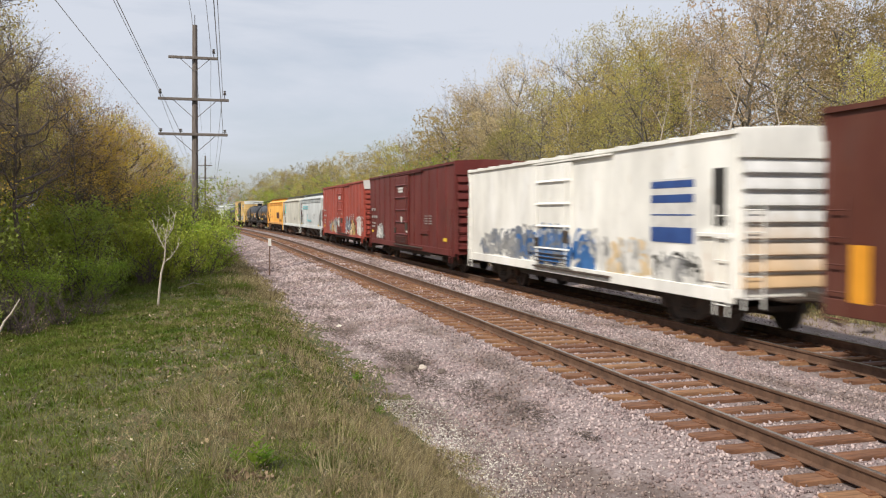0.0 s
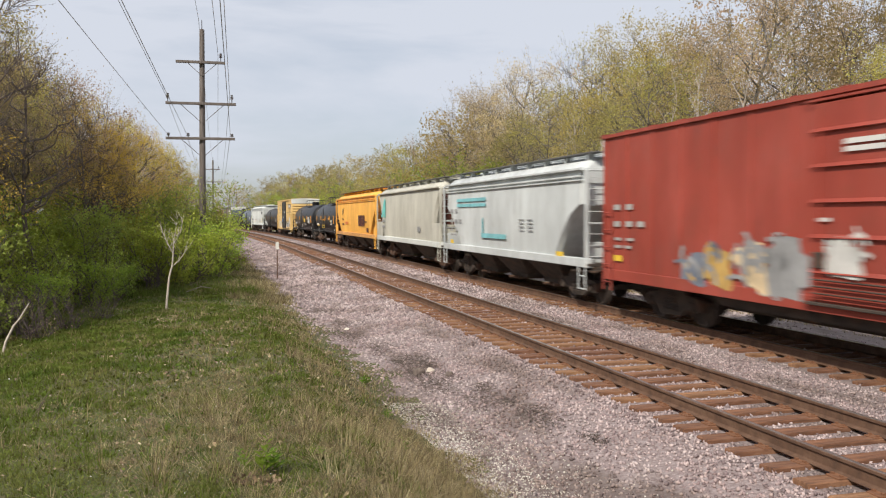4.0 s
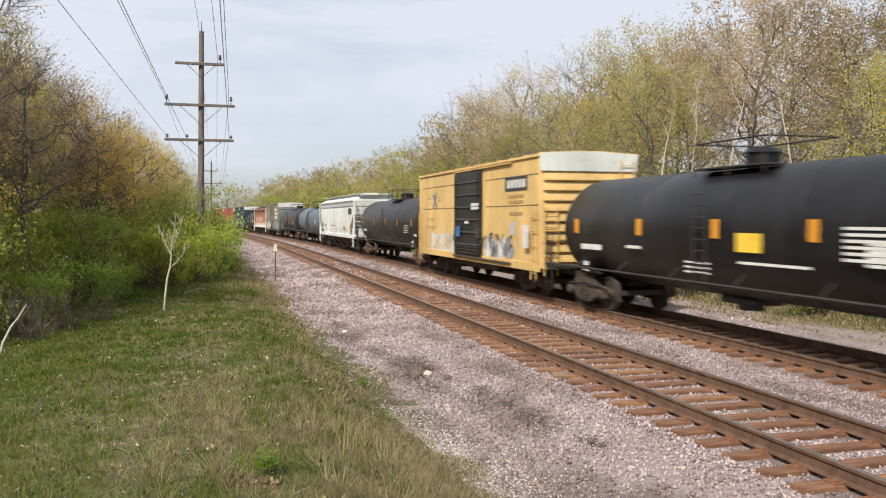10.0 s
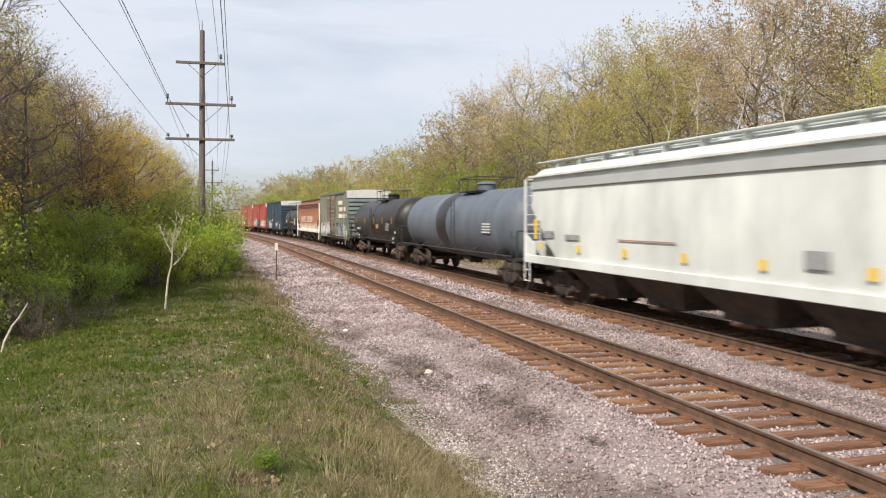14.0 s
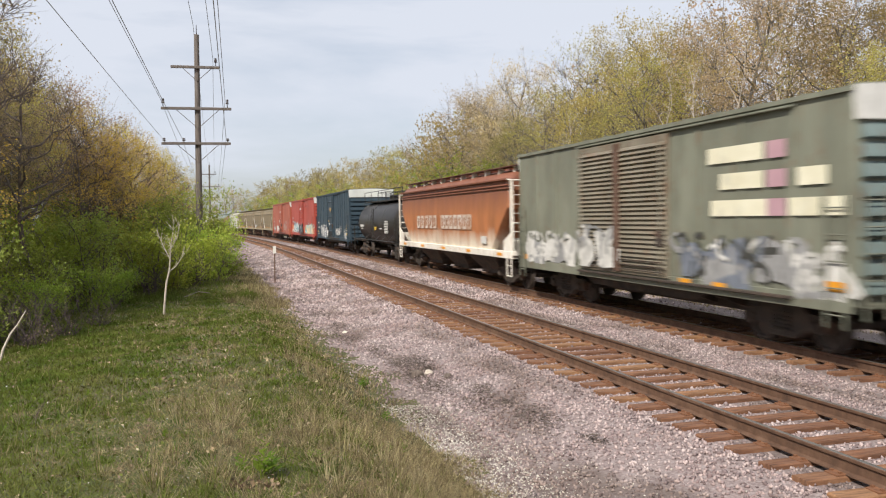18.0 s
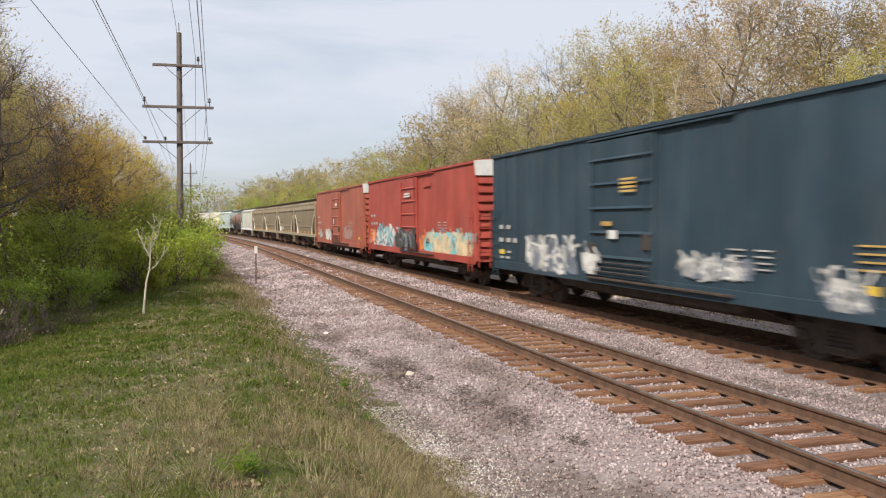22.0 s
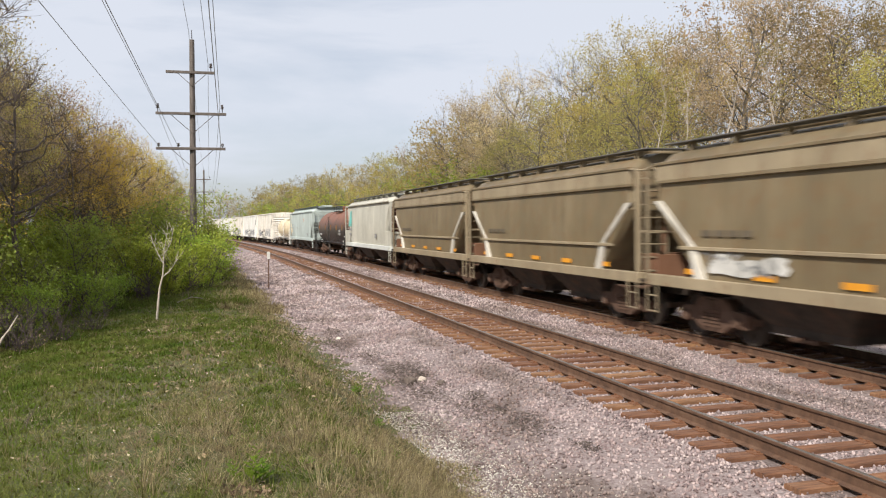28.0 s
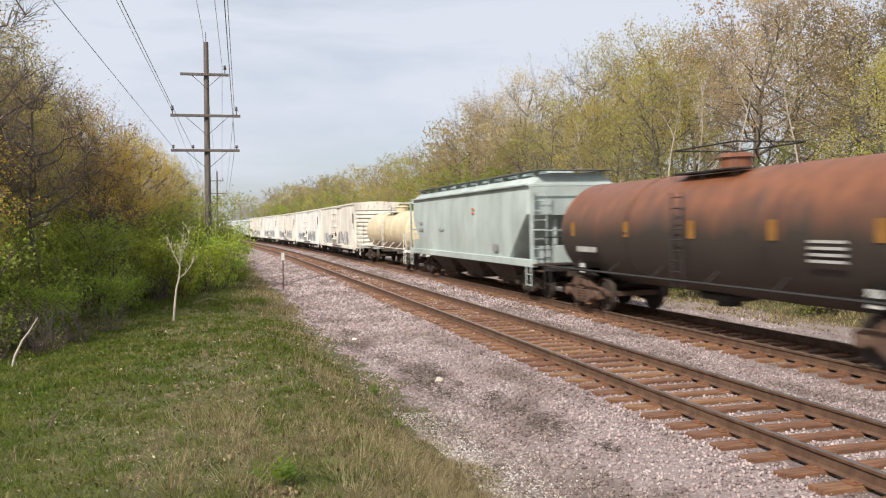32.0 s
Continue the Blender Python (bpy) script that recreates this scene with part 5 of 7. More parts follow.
def bars(root, mat, spots, x, name="lettering"):
    """Rows of flat painted bars on a side face at x: (y, z, width, height)."""
    for y, z, w, h in spots:
        part(name, Geo().box(x - 0.004, x + 0.006, y - w / 2, y + w / 2, z - h / 2, z + h / 2), mat, root, smooth=False)


def spray(root, x, y0, y1, z0, z1, keys, seed, n=5, name="graffiti"):
    """Sprayed letters on a side: wobbly filled shapes in the first colours, crossed by strokes in the others. One piece a colour."""
    rnd = random.Random(seed)
    wide, tall = (y1 - y0) / n, z1 - z0
    geo = {}

    def clampz(v):
        return min(max(v, z0 - 0.02), z1 + 0.16)

    for i in range(n):
        cy = y0 + wide * (i + 0.5)
        key = keys[i % max(1, (len(keys) + 1) // 2)]
        for _ in range(2):
            pts, m = [], 13
            ph, sq = rnd.uniform(0, 6), rnd.uniform(0.45, 0.9)
            oy, oz = cy + rnd.uniform(-0.3, 0.3) * wide, (z0 + z1) / 2 + rnd.uniform(-0.16, 0.16) * tall
            ry, rz = wide * rnd.uniform(0.4, 0.7), tall * rnd.uniform(0.3, 0.52)
            for k in range(m):
                t = 2 * math.pi * k / m
                c, s = math.cos(t), math.sin(t)
                rr = 1 + 0.25 * math.sin(3 * t + ph) + rnd.uniform(-0.18, 0.18)
                pts.append((oy + ry * rr * math.copysign(abs(c) ** sq, c), clampz(oz + rz * rr * math.copysign(abs(s) ** sq, s))))
            d = 0.003 + 0.0006 * rnd.random() + 0.0002 * i
            geo.setdefault(key, Geo()).prism(pts, "x", x - d, x - d + 0.002)
        for q in range(7):
            key = keys[(i + 1 + rnd.randrange(len(keys))) % len(keys)] if q % 3 else keys[-1]
            py, pz = cy + rnd.uniform(-0.55, 0.55) * wide, z0 + rnd.uniform(0.05, 0.95) * tall
            a = rnd.choice((0, 1.57, 1.57, 0.8, 2.3)) + rnd.uniform(-0.3, 0.3)
            turn = rnd.uniform(-0.9, 0.9)
            w = rnd.uniform(0.035, 0.085) * min(1.0, tall)
            d = 0.0055 + 0.0003 * q + 0.0001 * i
            for _ in range(4):
                ln = rnd.uniform(0.12, 0.26) * tall
                qy, qz = py + math.cos(a) * ln, clampz(pz + math.sin(a) * ln)
                sy, sz = -math.sin(a) * w, math.cos(a) * w
                geo.setdefault(key, Geo()).prism([(py - sy, pz - sz), (qy - sy, qz - sz), (qy + sy, qz + sz), (py + sy, pz + sz)], "x", x - d, x - d + 0.002)
                py, pz, a = qy, qz, a + turn
    for key, g in geo.items():
        tagged(part(name, g, SPRAY[key], root, key + " spray paint", smooth=False), kind="stuff")


def codes(c, L, x, mat=None, dz=0.0):
    """Rows of small white reporting marks at the trailing end of a side, data rows at the leading end."""
    m = mat or M_CODE
    h = L / 2
    for row, cols in ((2.62, (0.75, 1.35)), (2.22, (0.75, 1.35, 1.9)), (1.86, (0.8, 1.4)), (1.68, (0.8, 1.3))):
        bars(c, m, [(h - q, row + dz, 0.32, 0.13 if row > 2 else 0.07) for q in cols], x, "stencil")
    bars(c, m, [(-h + 3.6 + 0.75 * j, 2.30 + dz - 0.11 * k, 0.45, 0.03) for j in range(2) for k in range(4)], x, "stencil")
    bars(c, M_MARK_Y, [(h - 0.8, 1.4, 0.4, 0.14), (-h + 1.3, 1.35, 0.5, 0.14)], x, "reflector")


def boxcar(name, label, L, mat, roof=None, end_cap=None, eave=4.40, door=(0.0, 3.0), door_mat=None, posts=0, half=1.55, floor=0.95, end_ribs=9, louvre=False, skirt=True,
           door_lines=5, ends=True, end_mat=None):
    """Body with real posts, ribbed ends, raised roof, sliding door, ladders."""
    root = tagged(new(name), label, "boxcar", "freight train")
    roof = roof or mat
    h = L / 2
    part("body", Geo().box(-half, half, -h, h, floor, eave, 0.02), mat, root)
    part("side_sill", Geo().box(-half - 0.035, -half + 0.03, -h + 0.05, h - 0.05, floor - 0.10, floor + 0.16, 0.01), mat, root)
    if skirt:
        for x in (-half + 0.22, half - 0.26):
            part("under_sill", Geo().prism([(-h + 4.0, floor), (h - 4.0, floor), (h - 4.7, floor - 0.30), (-h + 4.7, floor - 0.30)], "x", x, x + 0.04), M_IRON, root, "dark fishbelly sill")
        part("cushion_sill", Geo().box(-0.42, 0.42, -h + 3.6, h - 3.6, 0.42, 0.74, 0.03), M_IRON, root)
        for k in range(6):
            y = -h + 4.3 + (L - 8.6) * k / 5
            part("crossbearer", Geo().prism([(-half + 0.05, floor), (half - 0.05, floor), (half - 0.2, floor - 0.12), (0.42, 0.5), (-0.42, 0.5), (-half + 0.2, floor - 0.12)], "y", y - 0.06, y + 0.06), M_IRON, root)
    # roof: shallow gable with crosswise seams, eave lip
    g = Geo().prism([(-half - 0.06, eave - 0.05), (half + 0.06, eave - 0.05), (half + 0.06, eave + 0.03), (0.4, eave + 0.10), (-0.4, eave + 0.10), (-half - 0.06, eave + 0.03)], "y", -h - 0.05, h + 0.05)
    part("roof", g, roof, root)
    g = Geo()
    n = int(L / 1.15)
    for k in range(n + 1):
        y = -h + L * k / n
        g.prism([(-half - 0.05, eave + 0.03), (-0.4, eave + 0.102), (0.4, eave + 0.102), (half + 0.05, eave + 0.03), (half + 0.05, eave + 0.06), (0.4, eave + 0.13), (-0.4, eave + 0.13), (-half - 0.05, eave + 0.06)],
                "y", max(-h - 0.04, y - 0.035), min(h + 0.04, y + 0.035))
    part("roof_seams", g, roof, root)
    d0, d1 = door[0] - door[1] / 2, door[0] + door[1] / 2
    ys = [-h + 0.06] + [-h + L * (k + 1) / (posts + 1) for k in range(posts)] + [h - 0.06]
    for y in ys:
        if not d0 - 0.1 < y < d1 + 0.1:
            part("side_post", Geo().box(-half - 0.028, -half + 0.01, y - 0.045, y + 0.045, floor + 0.14, eave - 0.05, 0.008), mat, root)
    # door on its rails
    dm = door_mat or mat
    dr = part("door", Geo().box(-half - 0.075, -half - 0.01, d0, d1, floor + 0.10, eave - 0.16, 0.012), dm, root)
    nl = 26 if louvre else door_lines
    for k in range(nl):
        z = floor + 0.3 + (eave - floor - 0.6) * (k + 0.5) / nl
        t = 0.042 if louvre else 0.032
        part("door_rib", Geo().prism([(-half - 0.07, z + t), (-half - 0.135, z - t), (-half - 0.12, z - t * 1.3), (-half - 0.07, z - t * 1.2)], "y", d0 + 0.06, d1 - 0.06), dm, dr)
    part("door_rail", Geo().box(-half - 0.12, -half - 0.02, d0 - door[1] * 0.9, d1 + 0.1, floor + 0.02, floor + 0.07, 0.008), M_IRON, root)
    part("door_track", Geo().box(-half - 0.10, -half - 0.02, d0 - door[1] * 0.9, d1 + 0.1, eave - 0.13, eave - 0.09, 0.006), mat, root)
    g = Geo()
    for y in (d0 + 0.25, d1 - 0.25):
        g.tube((-half - 0.12, y, floor + 0.15), (-half - 0.12, y, eave - 0.25), 0.022, n=6)
    part("door_bars", g, dm, dr)
    # locking gear and hand holds low on the door
    for y, z, w, t in ((d0 + 0.25, floor + 0.95, 0.26, 0.34), (d1 - 0.25, floor + 0.75, 0.22, 0.26)):
        part("door_lock", Geo().box(-half - 0.155, -half - 0.07, y - w / 2, y + w / 2, z - t / 2, z + t / 2, 0.015), M_IRON, dr, "dark locking gear")
    for k in range(3):
        part("door_rod", Geo().tube((-half - 0.13, d0 + 0.12, floor + 0.22 + 0.11 * k), (-half - 0.13, d1 - 0.12, floor + 0.22 + 0.11 * k), 0.016, n=5), M_IRON, dr)
    # ribbed ends and their cap
    for s in ((-1, 1) if ends else (-1,)):
        for k in range(end_ribs):
            z0 = floor + 0.15
            z = z0 + (eave - 0.50 - z0) * (k + 0.5) / end_ribs
            hh = (eave - 0.50 - z0) / end_ribs * 0.43
            part("end_rib", Geo().prism([(s * h, z - hh), (s * (h + 0.10), z - hh * 0.75), (s * (h + 0.095), z - hh * 0.35), (s * (h + 0.012), z + hh)], "x", -half + 0.10, half - 0.10), end_mat or mat, root)
        part("end_cap", Geo().prism([(-half + 0.005, eave - 0.48), (half - 0.005, eave - 0.48), (half + 0.05, eave + 0.035), (0.4, eave + 0.105), (-0.4, eave + 0.105), (-half - 0.05, eave + 0.035)], "y",
                                    min(s * h, s * (h + 0.075)), max(s * h, s * (h + 0.075))), end_cap or mat, root, "pale painted top of the end wall" if end_cap else "")
    for y in (-h + 0.12, h - 0.55):
        ladder(root, -half - 0.085, y, y + 0.42, floor - 0.35, floor + 1.75, 5, mat)
    ladder(root, -h - 0.13, -half + 0.08, -half + 0.5, floor - 0.2, floor + 1.85, 5, mat, "x")
    ladder(root, -h - 0.13, half - 0.55, half - 0.13, floor - 0.2, eave - 0.1, 9, mat, "x")
    part("brake_wheel", Geo().loft([[(0.45 + (0.26 + dr_ * math.cos(q)) * math.cos(t), -h - 0.22 + dr_ * math.sin(q), 2.35 + (0.26 + dr_ * math.cos(q)) * math.sin(t)) for q in [0, 1.57, 3.14, 4.71]]
                                    for t in [2 * math.pi * k / 16 for k in range(17)] for dr_ in [0.02]], cap=False).tube((0.45, -h - 0.02, 2.35), (0.45, -h - 0.22, 2.35), 0.03), M_IRON, root)
    part("end_platform", Geo().box(-0.75, 0.75, -h - 0.3, -h - 0.02, floor - 0.05, floor, 0.01), M_IRON, root)
    part("brake_rigging", Geo().tube((-0.7, -1.4, 0.75), (-0.7, 0.1, 0.75), 0.19, 0.19, 10).box(-0.9, -0.5, 1.0, 1.5, 0.6, 0.98, 0.03).line([(-0.6, -4.5, 0.7), (-0.6, 4.8, 0.72)], 0.03), M_IRON, root)
    running_gear(root, L, 2.35)
    return root


def ring_rect(w, l, z, c=0.18):
    return [(-w + c, -l, z), (w - c, -l, z), (w, -l + c, z), (w, l - c, z), (w - c, l, z), (-w + c, l, z), (-w, l - c, z), (-w, -l + c, z)]


def hopper(name, label, L, mat, trim=None, sill_mat=None, roof_mat=None, top=4.02, bays=3, slope=1.9, shoulder=0.62, bulge=0.05, half=1.58, end_lines=True, strip=False, gear=None, dark_end=None,
           arc=False, beads=False, inner=None, brace=None, board=None):
    """Covered hopper: body with sloping end sheets, open end frames with ladders, side sill, bays below and roof hatches."""
    root = tagged(new(name), label, "covered hopper", "freight train")
    trim, sill_mat, roof_mat = trim or mat, sill_mat or mat, roof_mat or mat
    h = L / 2
    eave = top - 0.36
    zk = 1.2 + (eave - 1.2) * shoulder
    lip = 0.42
    zs = [1.18 + (zk - 1.18) * k / 6 for k in range(7)] + [zk + (eave - zk) * 0.5, eave - 0.02, eave, eave + 0.2, top - 0.06, top]
    rings = []
    for z in zs:
        f = min(1.0, max(0.0, (z - 1.18) / (zk - 1.18)))
        cut = 1 - math.sqrt(max(0.0, 1 - (1 - f) ** 2)) if arc else 1 - f
        ye = h - lip - slope * (cut if not arc else (1 - f) ** 0.5 * 0.55 + 0.45 * (1 - f))
        w = half - 0.07 + bulge * math.sin(math.pi * min(1, (z - 1.2) / (eave - 1.2)))
        if z > eave:
            g = (z - eave) / (top - eave)
            w, ye = half - 0.05 - 0.16 * g - 0.5 * g * g, h - lip - 0.04 - 0.1 * g
        rings.append(ring_rect(w, ye, z, 0.14))
    part("body", Geo().loft(rings), mat, root)
    part("eave_strip", Geo().box(-half - 0.045, -half + 0.06, -h + lip, h - lip, eave - 0.035, eave + 0.03, 0.008), mat, root)
    if beads:
        for z in (eave - 0.2, eave - 0.3):
            part("side_bead", Geo().box(-half - 0.01, -half + 0.08, -h + lip + 0.05, h - lip - 0.05, z - 0.02, z + 0.02, 0.006), mat, root)
    if strip:
        # added plate in paler paint for the stronger sun on the upper side
        part("fascia", Geo().box(-half - 0.015, -half + 0.1, -h + lip + 0.04, h - lip - 0.04, eave - 0.36, eave - 0.035, 0.008), trim, root, "upper side painted paler as if sunlit")
        part("side_rail", Geo().box(-half - 0.03, -half + 0.09, -h + lip, h - lip, eave - 0.42, eave - 0.36, 0.008), mat, root)
        part("side_rail", Geo().box(-half - 0.03, -half + 0.09, -h + lip + slope * 0.6, h - lip - slope * 0.6, 1.86, 1.93, 0.008), trim, root)
    # side sill
    part("side_sill", Geo().box(-half - 0.02, -half + 0.16, -h + 0.02, h - 0.02, 1.06, 1.30, 0.015), sill_mat, root)
    part("side_sill", Geo().box(half - 0.16, half + 0.02, -h + 0.02, h - 0.02, 1.06, 1.30, 0.015), sill_mat, root)
    for s in (-1, 1):
        y0, y1 = s * h, s * (h - 0.75 - slope)
        part("end_platform", Geo().box(-half, half, min(y0, s * (h - 1.3)), max(y0, s * (h - 1.3)), 1.10, 1.17, 0.01), M_IRON, root)
        for x in (-1, 1):
            part("corner_post", Geo().box(x * half - 0.035, x * half + 0.03, s * (h - 0.10) - 0.035, s * (h - 0.10) + 0.035, 1.17, eave - 0.05 if end_lines else 2.3, 0.008), trim, root)
            if strip:
                part("end_brace", Geo().prism([(s * (h - lip + 0.02), zk + 0.15), (s * (h - lip - 0.24), zk + 0.15), (s * (h - lip - slope * 0.8 - 0.26), 1.9), (s * (h - lip - slope - 0.24), 1.28), (s * (h - lip - slope + 0.1), 1.28), (s * (h - lip - slope * 0.8), 1.98)], "x",
                                              min(x * (half + 0.01), x * (half - 0.06)), max(x * (half + 0.01), x * (half - 0.06))), brace or trim, root)
        for x in (-0.55, 0.55):
            part("end_post", Geo().box(x - 0.06, x + 0.06, s * (h - lip - 0.25) - 0.05, s * (h - lip - 0.25) + 0.05, 1.17, zk + 0.1, 0.01), inner or trim, root)
        part("end_panel", Geo().box(-half + 0.12, half - 0.12, min(s * (h - lip + 0.03), s * (h - lip + 0.06)), max(s * (h - lip + 0.03), s * (h - lip + 0.06)), zk - 0.05, eave + 0.02, 0.01), mat, root)
        part("shear_plate", Geo().box(-half + 0.1, half - 0.1, min(s * (h - 0.3), s * (h - 0.34)), max(s * (h - 0.3), s * (h - 0.34)), 1.17, 2.05 if slope < 1.5 else 1.72, 0.01), inner or trim, root)
        if slope < 1.5:
            part("end_cheek", Geo().box(-half - 0.005, -half + 0.03, min(s * (h - 0.12), s * (h - 1.7)), max(s * (h - 0.12), s * (h - 1.7)), 1.3, 2.1, 0.008), mat, root)
            # dark sheet across the open end paints the shade inside it
            part("end_sheet", Geo().box(-half + 0.14, half - 0.14, min(s * (h - lip + 0.005), s * (h - lip + 0.025)), max(s * (h - lip + 0.005), s * (h - lip + 0.025)), 2.0, zk - 0.07, 0.006), P_BROWN, root, "dark brown sheet for the shaded open end")
        part("side_steps", Geo().line([(-half - 0.02, s * (h - 0.1), 0.48), (-half - 0.02, s * (h - 0.1), 1.2)], 0.02).line([(-half - 0.02, s * (h - 0.52), 0.48), (-half - 0.02, s * (h - 0.52), 1.2)], 0.02).line(
            [(-half - 0.02, s * (h - 0.1), 0.5), (-half - 0.02, s * (h - 0.52), 0.5)], 0.018).line([(-half - 0.02, s * (h - 0.1), 0.84), (-half - 0.02, s * (h - 0.52), 0.84)], 0.018), trim, root)
        ladder(root, s * (h - 0.05), -half + 0.05, -half + 0.5, 1.2, eave - 0.1, 8, trim, "x")
        ladder(root, s * (h - 0.05), half - 0.5, half - 0.05, 1.2, eave - 0.1, 8, trim, "x")
        part("end_rail", Geo().line([(-half, s * (h - 0.1), eave - 0.06), (half, s * (h - 0.1), eave - 0.06), (half, s * (h - 0.42), eave - 0.02)], 0.025).line(
            [(-half, s * (h - 0.1), eave - 0.06), (-half, s * (h - 0.42), eave - 0.02)], 0.025).line([(-half, s * (h - 0.1), 2.2), (half, s * (h - 0.1), 2.2)], 0.022), trim, root)
        if beads and not arc:
            part("end_cheek", Geo().prism([(s * (h - 0.1), 1.3), (s * (h - 0.9), 1.3), (s * (h - 0.9), 1.62), (s * (h - 0.1), 1.95)], "x", -half + 0.0, -half + 0.03), trim, root)
    # bays
    inset = max(slope, 1.9)
    span = (L - 2 * (0.5 + inset)) / bays
    for k in range(bays):
        yc = -h + 0.5 + inset + span * (k + 0.5)
        reach = max(0.5, span * 0.27)
        g = Geo().loft([[(-half + 0.15, yc - span * 0.49, 1.23), (half - 0.15, yc - span * 0.49, 1.23), (half - 0.15, yc + span * 0.49, 1.23), (-half + 0.15, yc + span * 0.49, 1.23)],
                        [(-0.85, yc - reach, 0.5), (0.85, yc - reach, 0.5), (0.85, yc + reach, 0.5), (-0.85, yc + reach, 0.5)],
                        [(-0.85, yc - reach, 0.36), (0.85, yc - reach, 0.36), (0.85, yc + reach, 0.36), (-0.85, yc + reach, 0.36)]])
        bay = part("discharge_bay", g, dark_end or M_IRON, root)
        part("outlet_gate", Geo().box(-0.95, 0.95, yc - 0.3, yc + 0.3, 0.28, 0.36, 0.01).tube((-1.2, yc, 0.36), (1.2, yc, 0.36), 0.04), M_IRON_R, bay)
    # roof walk and hatches
    part("running_board", Geo().box(-1.32, -0.92, -h + 0.35, h - 0.35, top + 0.062, top + 0.09, 0.005).box(0.92, 1.32, -h + 0.35, h - 0.35, top + 0.062, top + 0.09, 0.005).box(
        -1.3, 1.3, -h + 0.2, -h + 0.6, top + 0.062, top + 0.09, 0.005), board or M_WALK, root)
    for k in range(int(L / 1.5)):
        for x in (-1.12, 1.12):
            br = part("board_bracket", shared(("bracket", trim.name), lambda: Geo().box(-0.10, 0.10, -0.025, 0.025, -0.2, 0.062).mesh("board_bracket", trim, False)), None, root)
            br.matrix_local = pose(x, -h + 0.8 + 1.5 * k, top)
    part("hatch_trough", Geo().box(-0.36, 0.36, -h + 1.2, h - 1.2, top - 0.01, top + 0.13, 0.03), roof_mat, root)
    for k in range(6):
        y = -h + 1.6 + (L - 3.2) * (k + 0.5) / 6
        part("hatch_cover", Geo().box(-0.4, 0.4, y - L * 0.058, y + L * 0.058, top + 0.12, top + 0.18, 0.02), roof_mat, root)
    running_gear(root, L, 1.75, gear)
    return root


def tank(name, label, L, mat, r=1.38, zc=2.16, dome=True, sill_mat=None, bands=(0.0,), rail=True, gear=None, dome_at=0.0, long_walk=False):
    """Tank on saddles: dished heads, manway with platform and railing, side rails, end platforms."""
    root = tagged(new(name), label, "tank car", "freight train")
    sill_mat = sill_mat or M_BLACKSTEEL
    h = L / 2
    ht = h - 0.55
    prof = []
    n = 6
    for k in range(n + 1):
        a = math.pi / 2 * k / n
        prof.append((-ht + 0.72 * (1 - math.cos(a)), max(0.02, r * math.sin(a))))
    prof = sorted(prof)
    prof2 = prof + [(-y, q) for y, q in reversed(prof)]
    m = 36
    part("shell", Geo().loft([[(q * math.cos(2 * math.pi * k / m), y, zc + q * math.sin(2 * math.pi * k / m)) for k in range(m)] for y, q in prof2]), mat, root)
    for y in (-ht + 0.74, -ht * 0.36, ht * 0.36, ht - 0.74):
        part("weld_seam", Geo().loft([[((r + e) * math.cos(2 * math.pi * k / m), y + dy, zc + (r + e) * math.sin(2 * math.pi * k / m)) for k in range(m)] for dy, e in ((-0.03, -0.01), (-0.015, 0.008), (0.015, 0.008), (0.03, -0.01))], cap=False), mat, root)
    if dome:
        y = dome_at
        dm = part("manway", Geo().tube((0, y, zc + r - 0.1), (0, y, zc + r + 0.26), 0.36, 0.36, 16).tube((0, y, zc + r + 0.26), (0, y, zc + r + 0.36), 0.42, 0.30, 16).tube(
            (0.2, y + 0.62, zc + r - 0.1), (0.2, y + 0.62, zc + r + 0.28), 0.11, 0.09, 10), mat, root)
        g = Geo()
        for s in (-1, 1):
            g.box(min(s * 0.42, s * 0.85), max(s * 0.42, s * 0.85), y - 1.25, y + 1.25, zc + r - 0.06, zc + r - 0.02, 0.008)
        part("platform", g, sill_mat, root)
        g = Geo()
        for s in (-1, 1):
            for k in (-1.2, 0, 1.2):
                g.tube((s * 0.84, y + k, zc + r - 0.2), (s * 0.84, y + k, zc + r + 0.5), 0.016, n=5)
            g.line([(s * 0.84, y - 1.2, zc + r + 0.5), (s * 0.84, y + 1.2, zc + r + 0.5)], 0.018)
        for k in (-1.2, 1.2):
            g.line([(-0.84, y + k, zc + r + 0.5), (0.84, y + k, zc + r + 0.5)], 0.018)
        part("platform_railing", g, sill_mat, dm)
        ladder(root, -r - 0.1, y - 0.22, y + 0.22, 1.0, zc + 0.9, 9, sill_mat)
    if long_walk:
        g, rl = Geo(), Geo()
        for x in (-0.5, 0.5):
            g.box(x - 0.3, x + 0.3, -ht + 0.6, ht - 0.6, zc + r - 0.04, zc + r + 0.03, 0.008)
            rl.line([(x * 1.7, -ht + 0.6, zc + r + 0.62), (x * 1.7, ht - 0.6, zc + r + 0.62)], 0.02)
            for k in range(6):
                y = -ht + 0.6 + (2 * ht - 1.2) * k / 5
                rl.line([(x * 1.7, y, zc + r - 0.1), (x * 1.7, y, zc + r + 0.62)], 0.018)
        part("roof_walk", g, sill_mat, root)
        part("walk_railing", rl, sill_mat, root)
    for b in bands:
        part("band", Geo().loft([[((r + e) * math.cos(2 * math.pi * k / m), b + dy, zc + (r + e) * math.sin(2 * math.pi * k / m)) for k in range(m)] for dy, e in ((-0.1, -0.01), (-0.1, 0.015), (0.1, 0.015), (0.1, -0.01))], cap=False), mat, root)
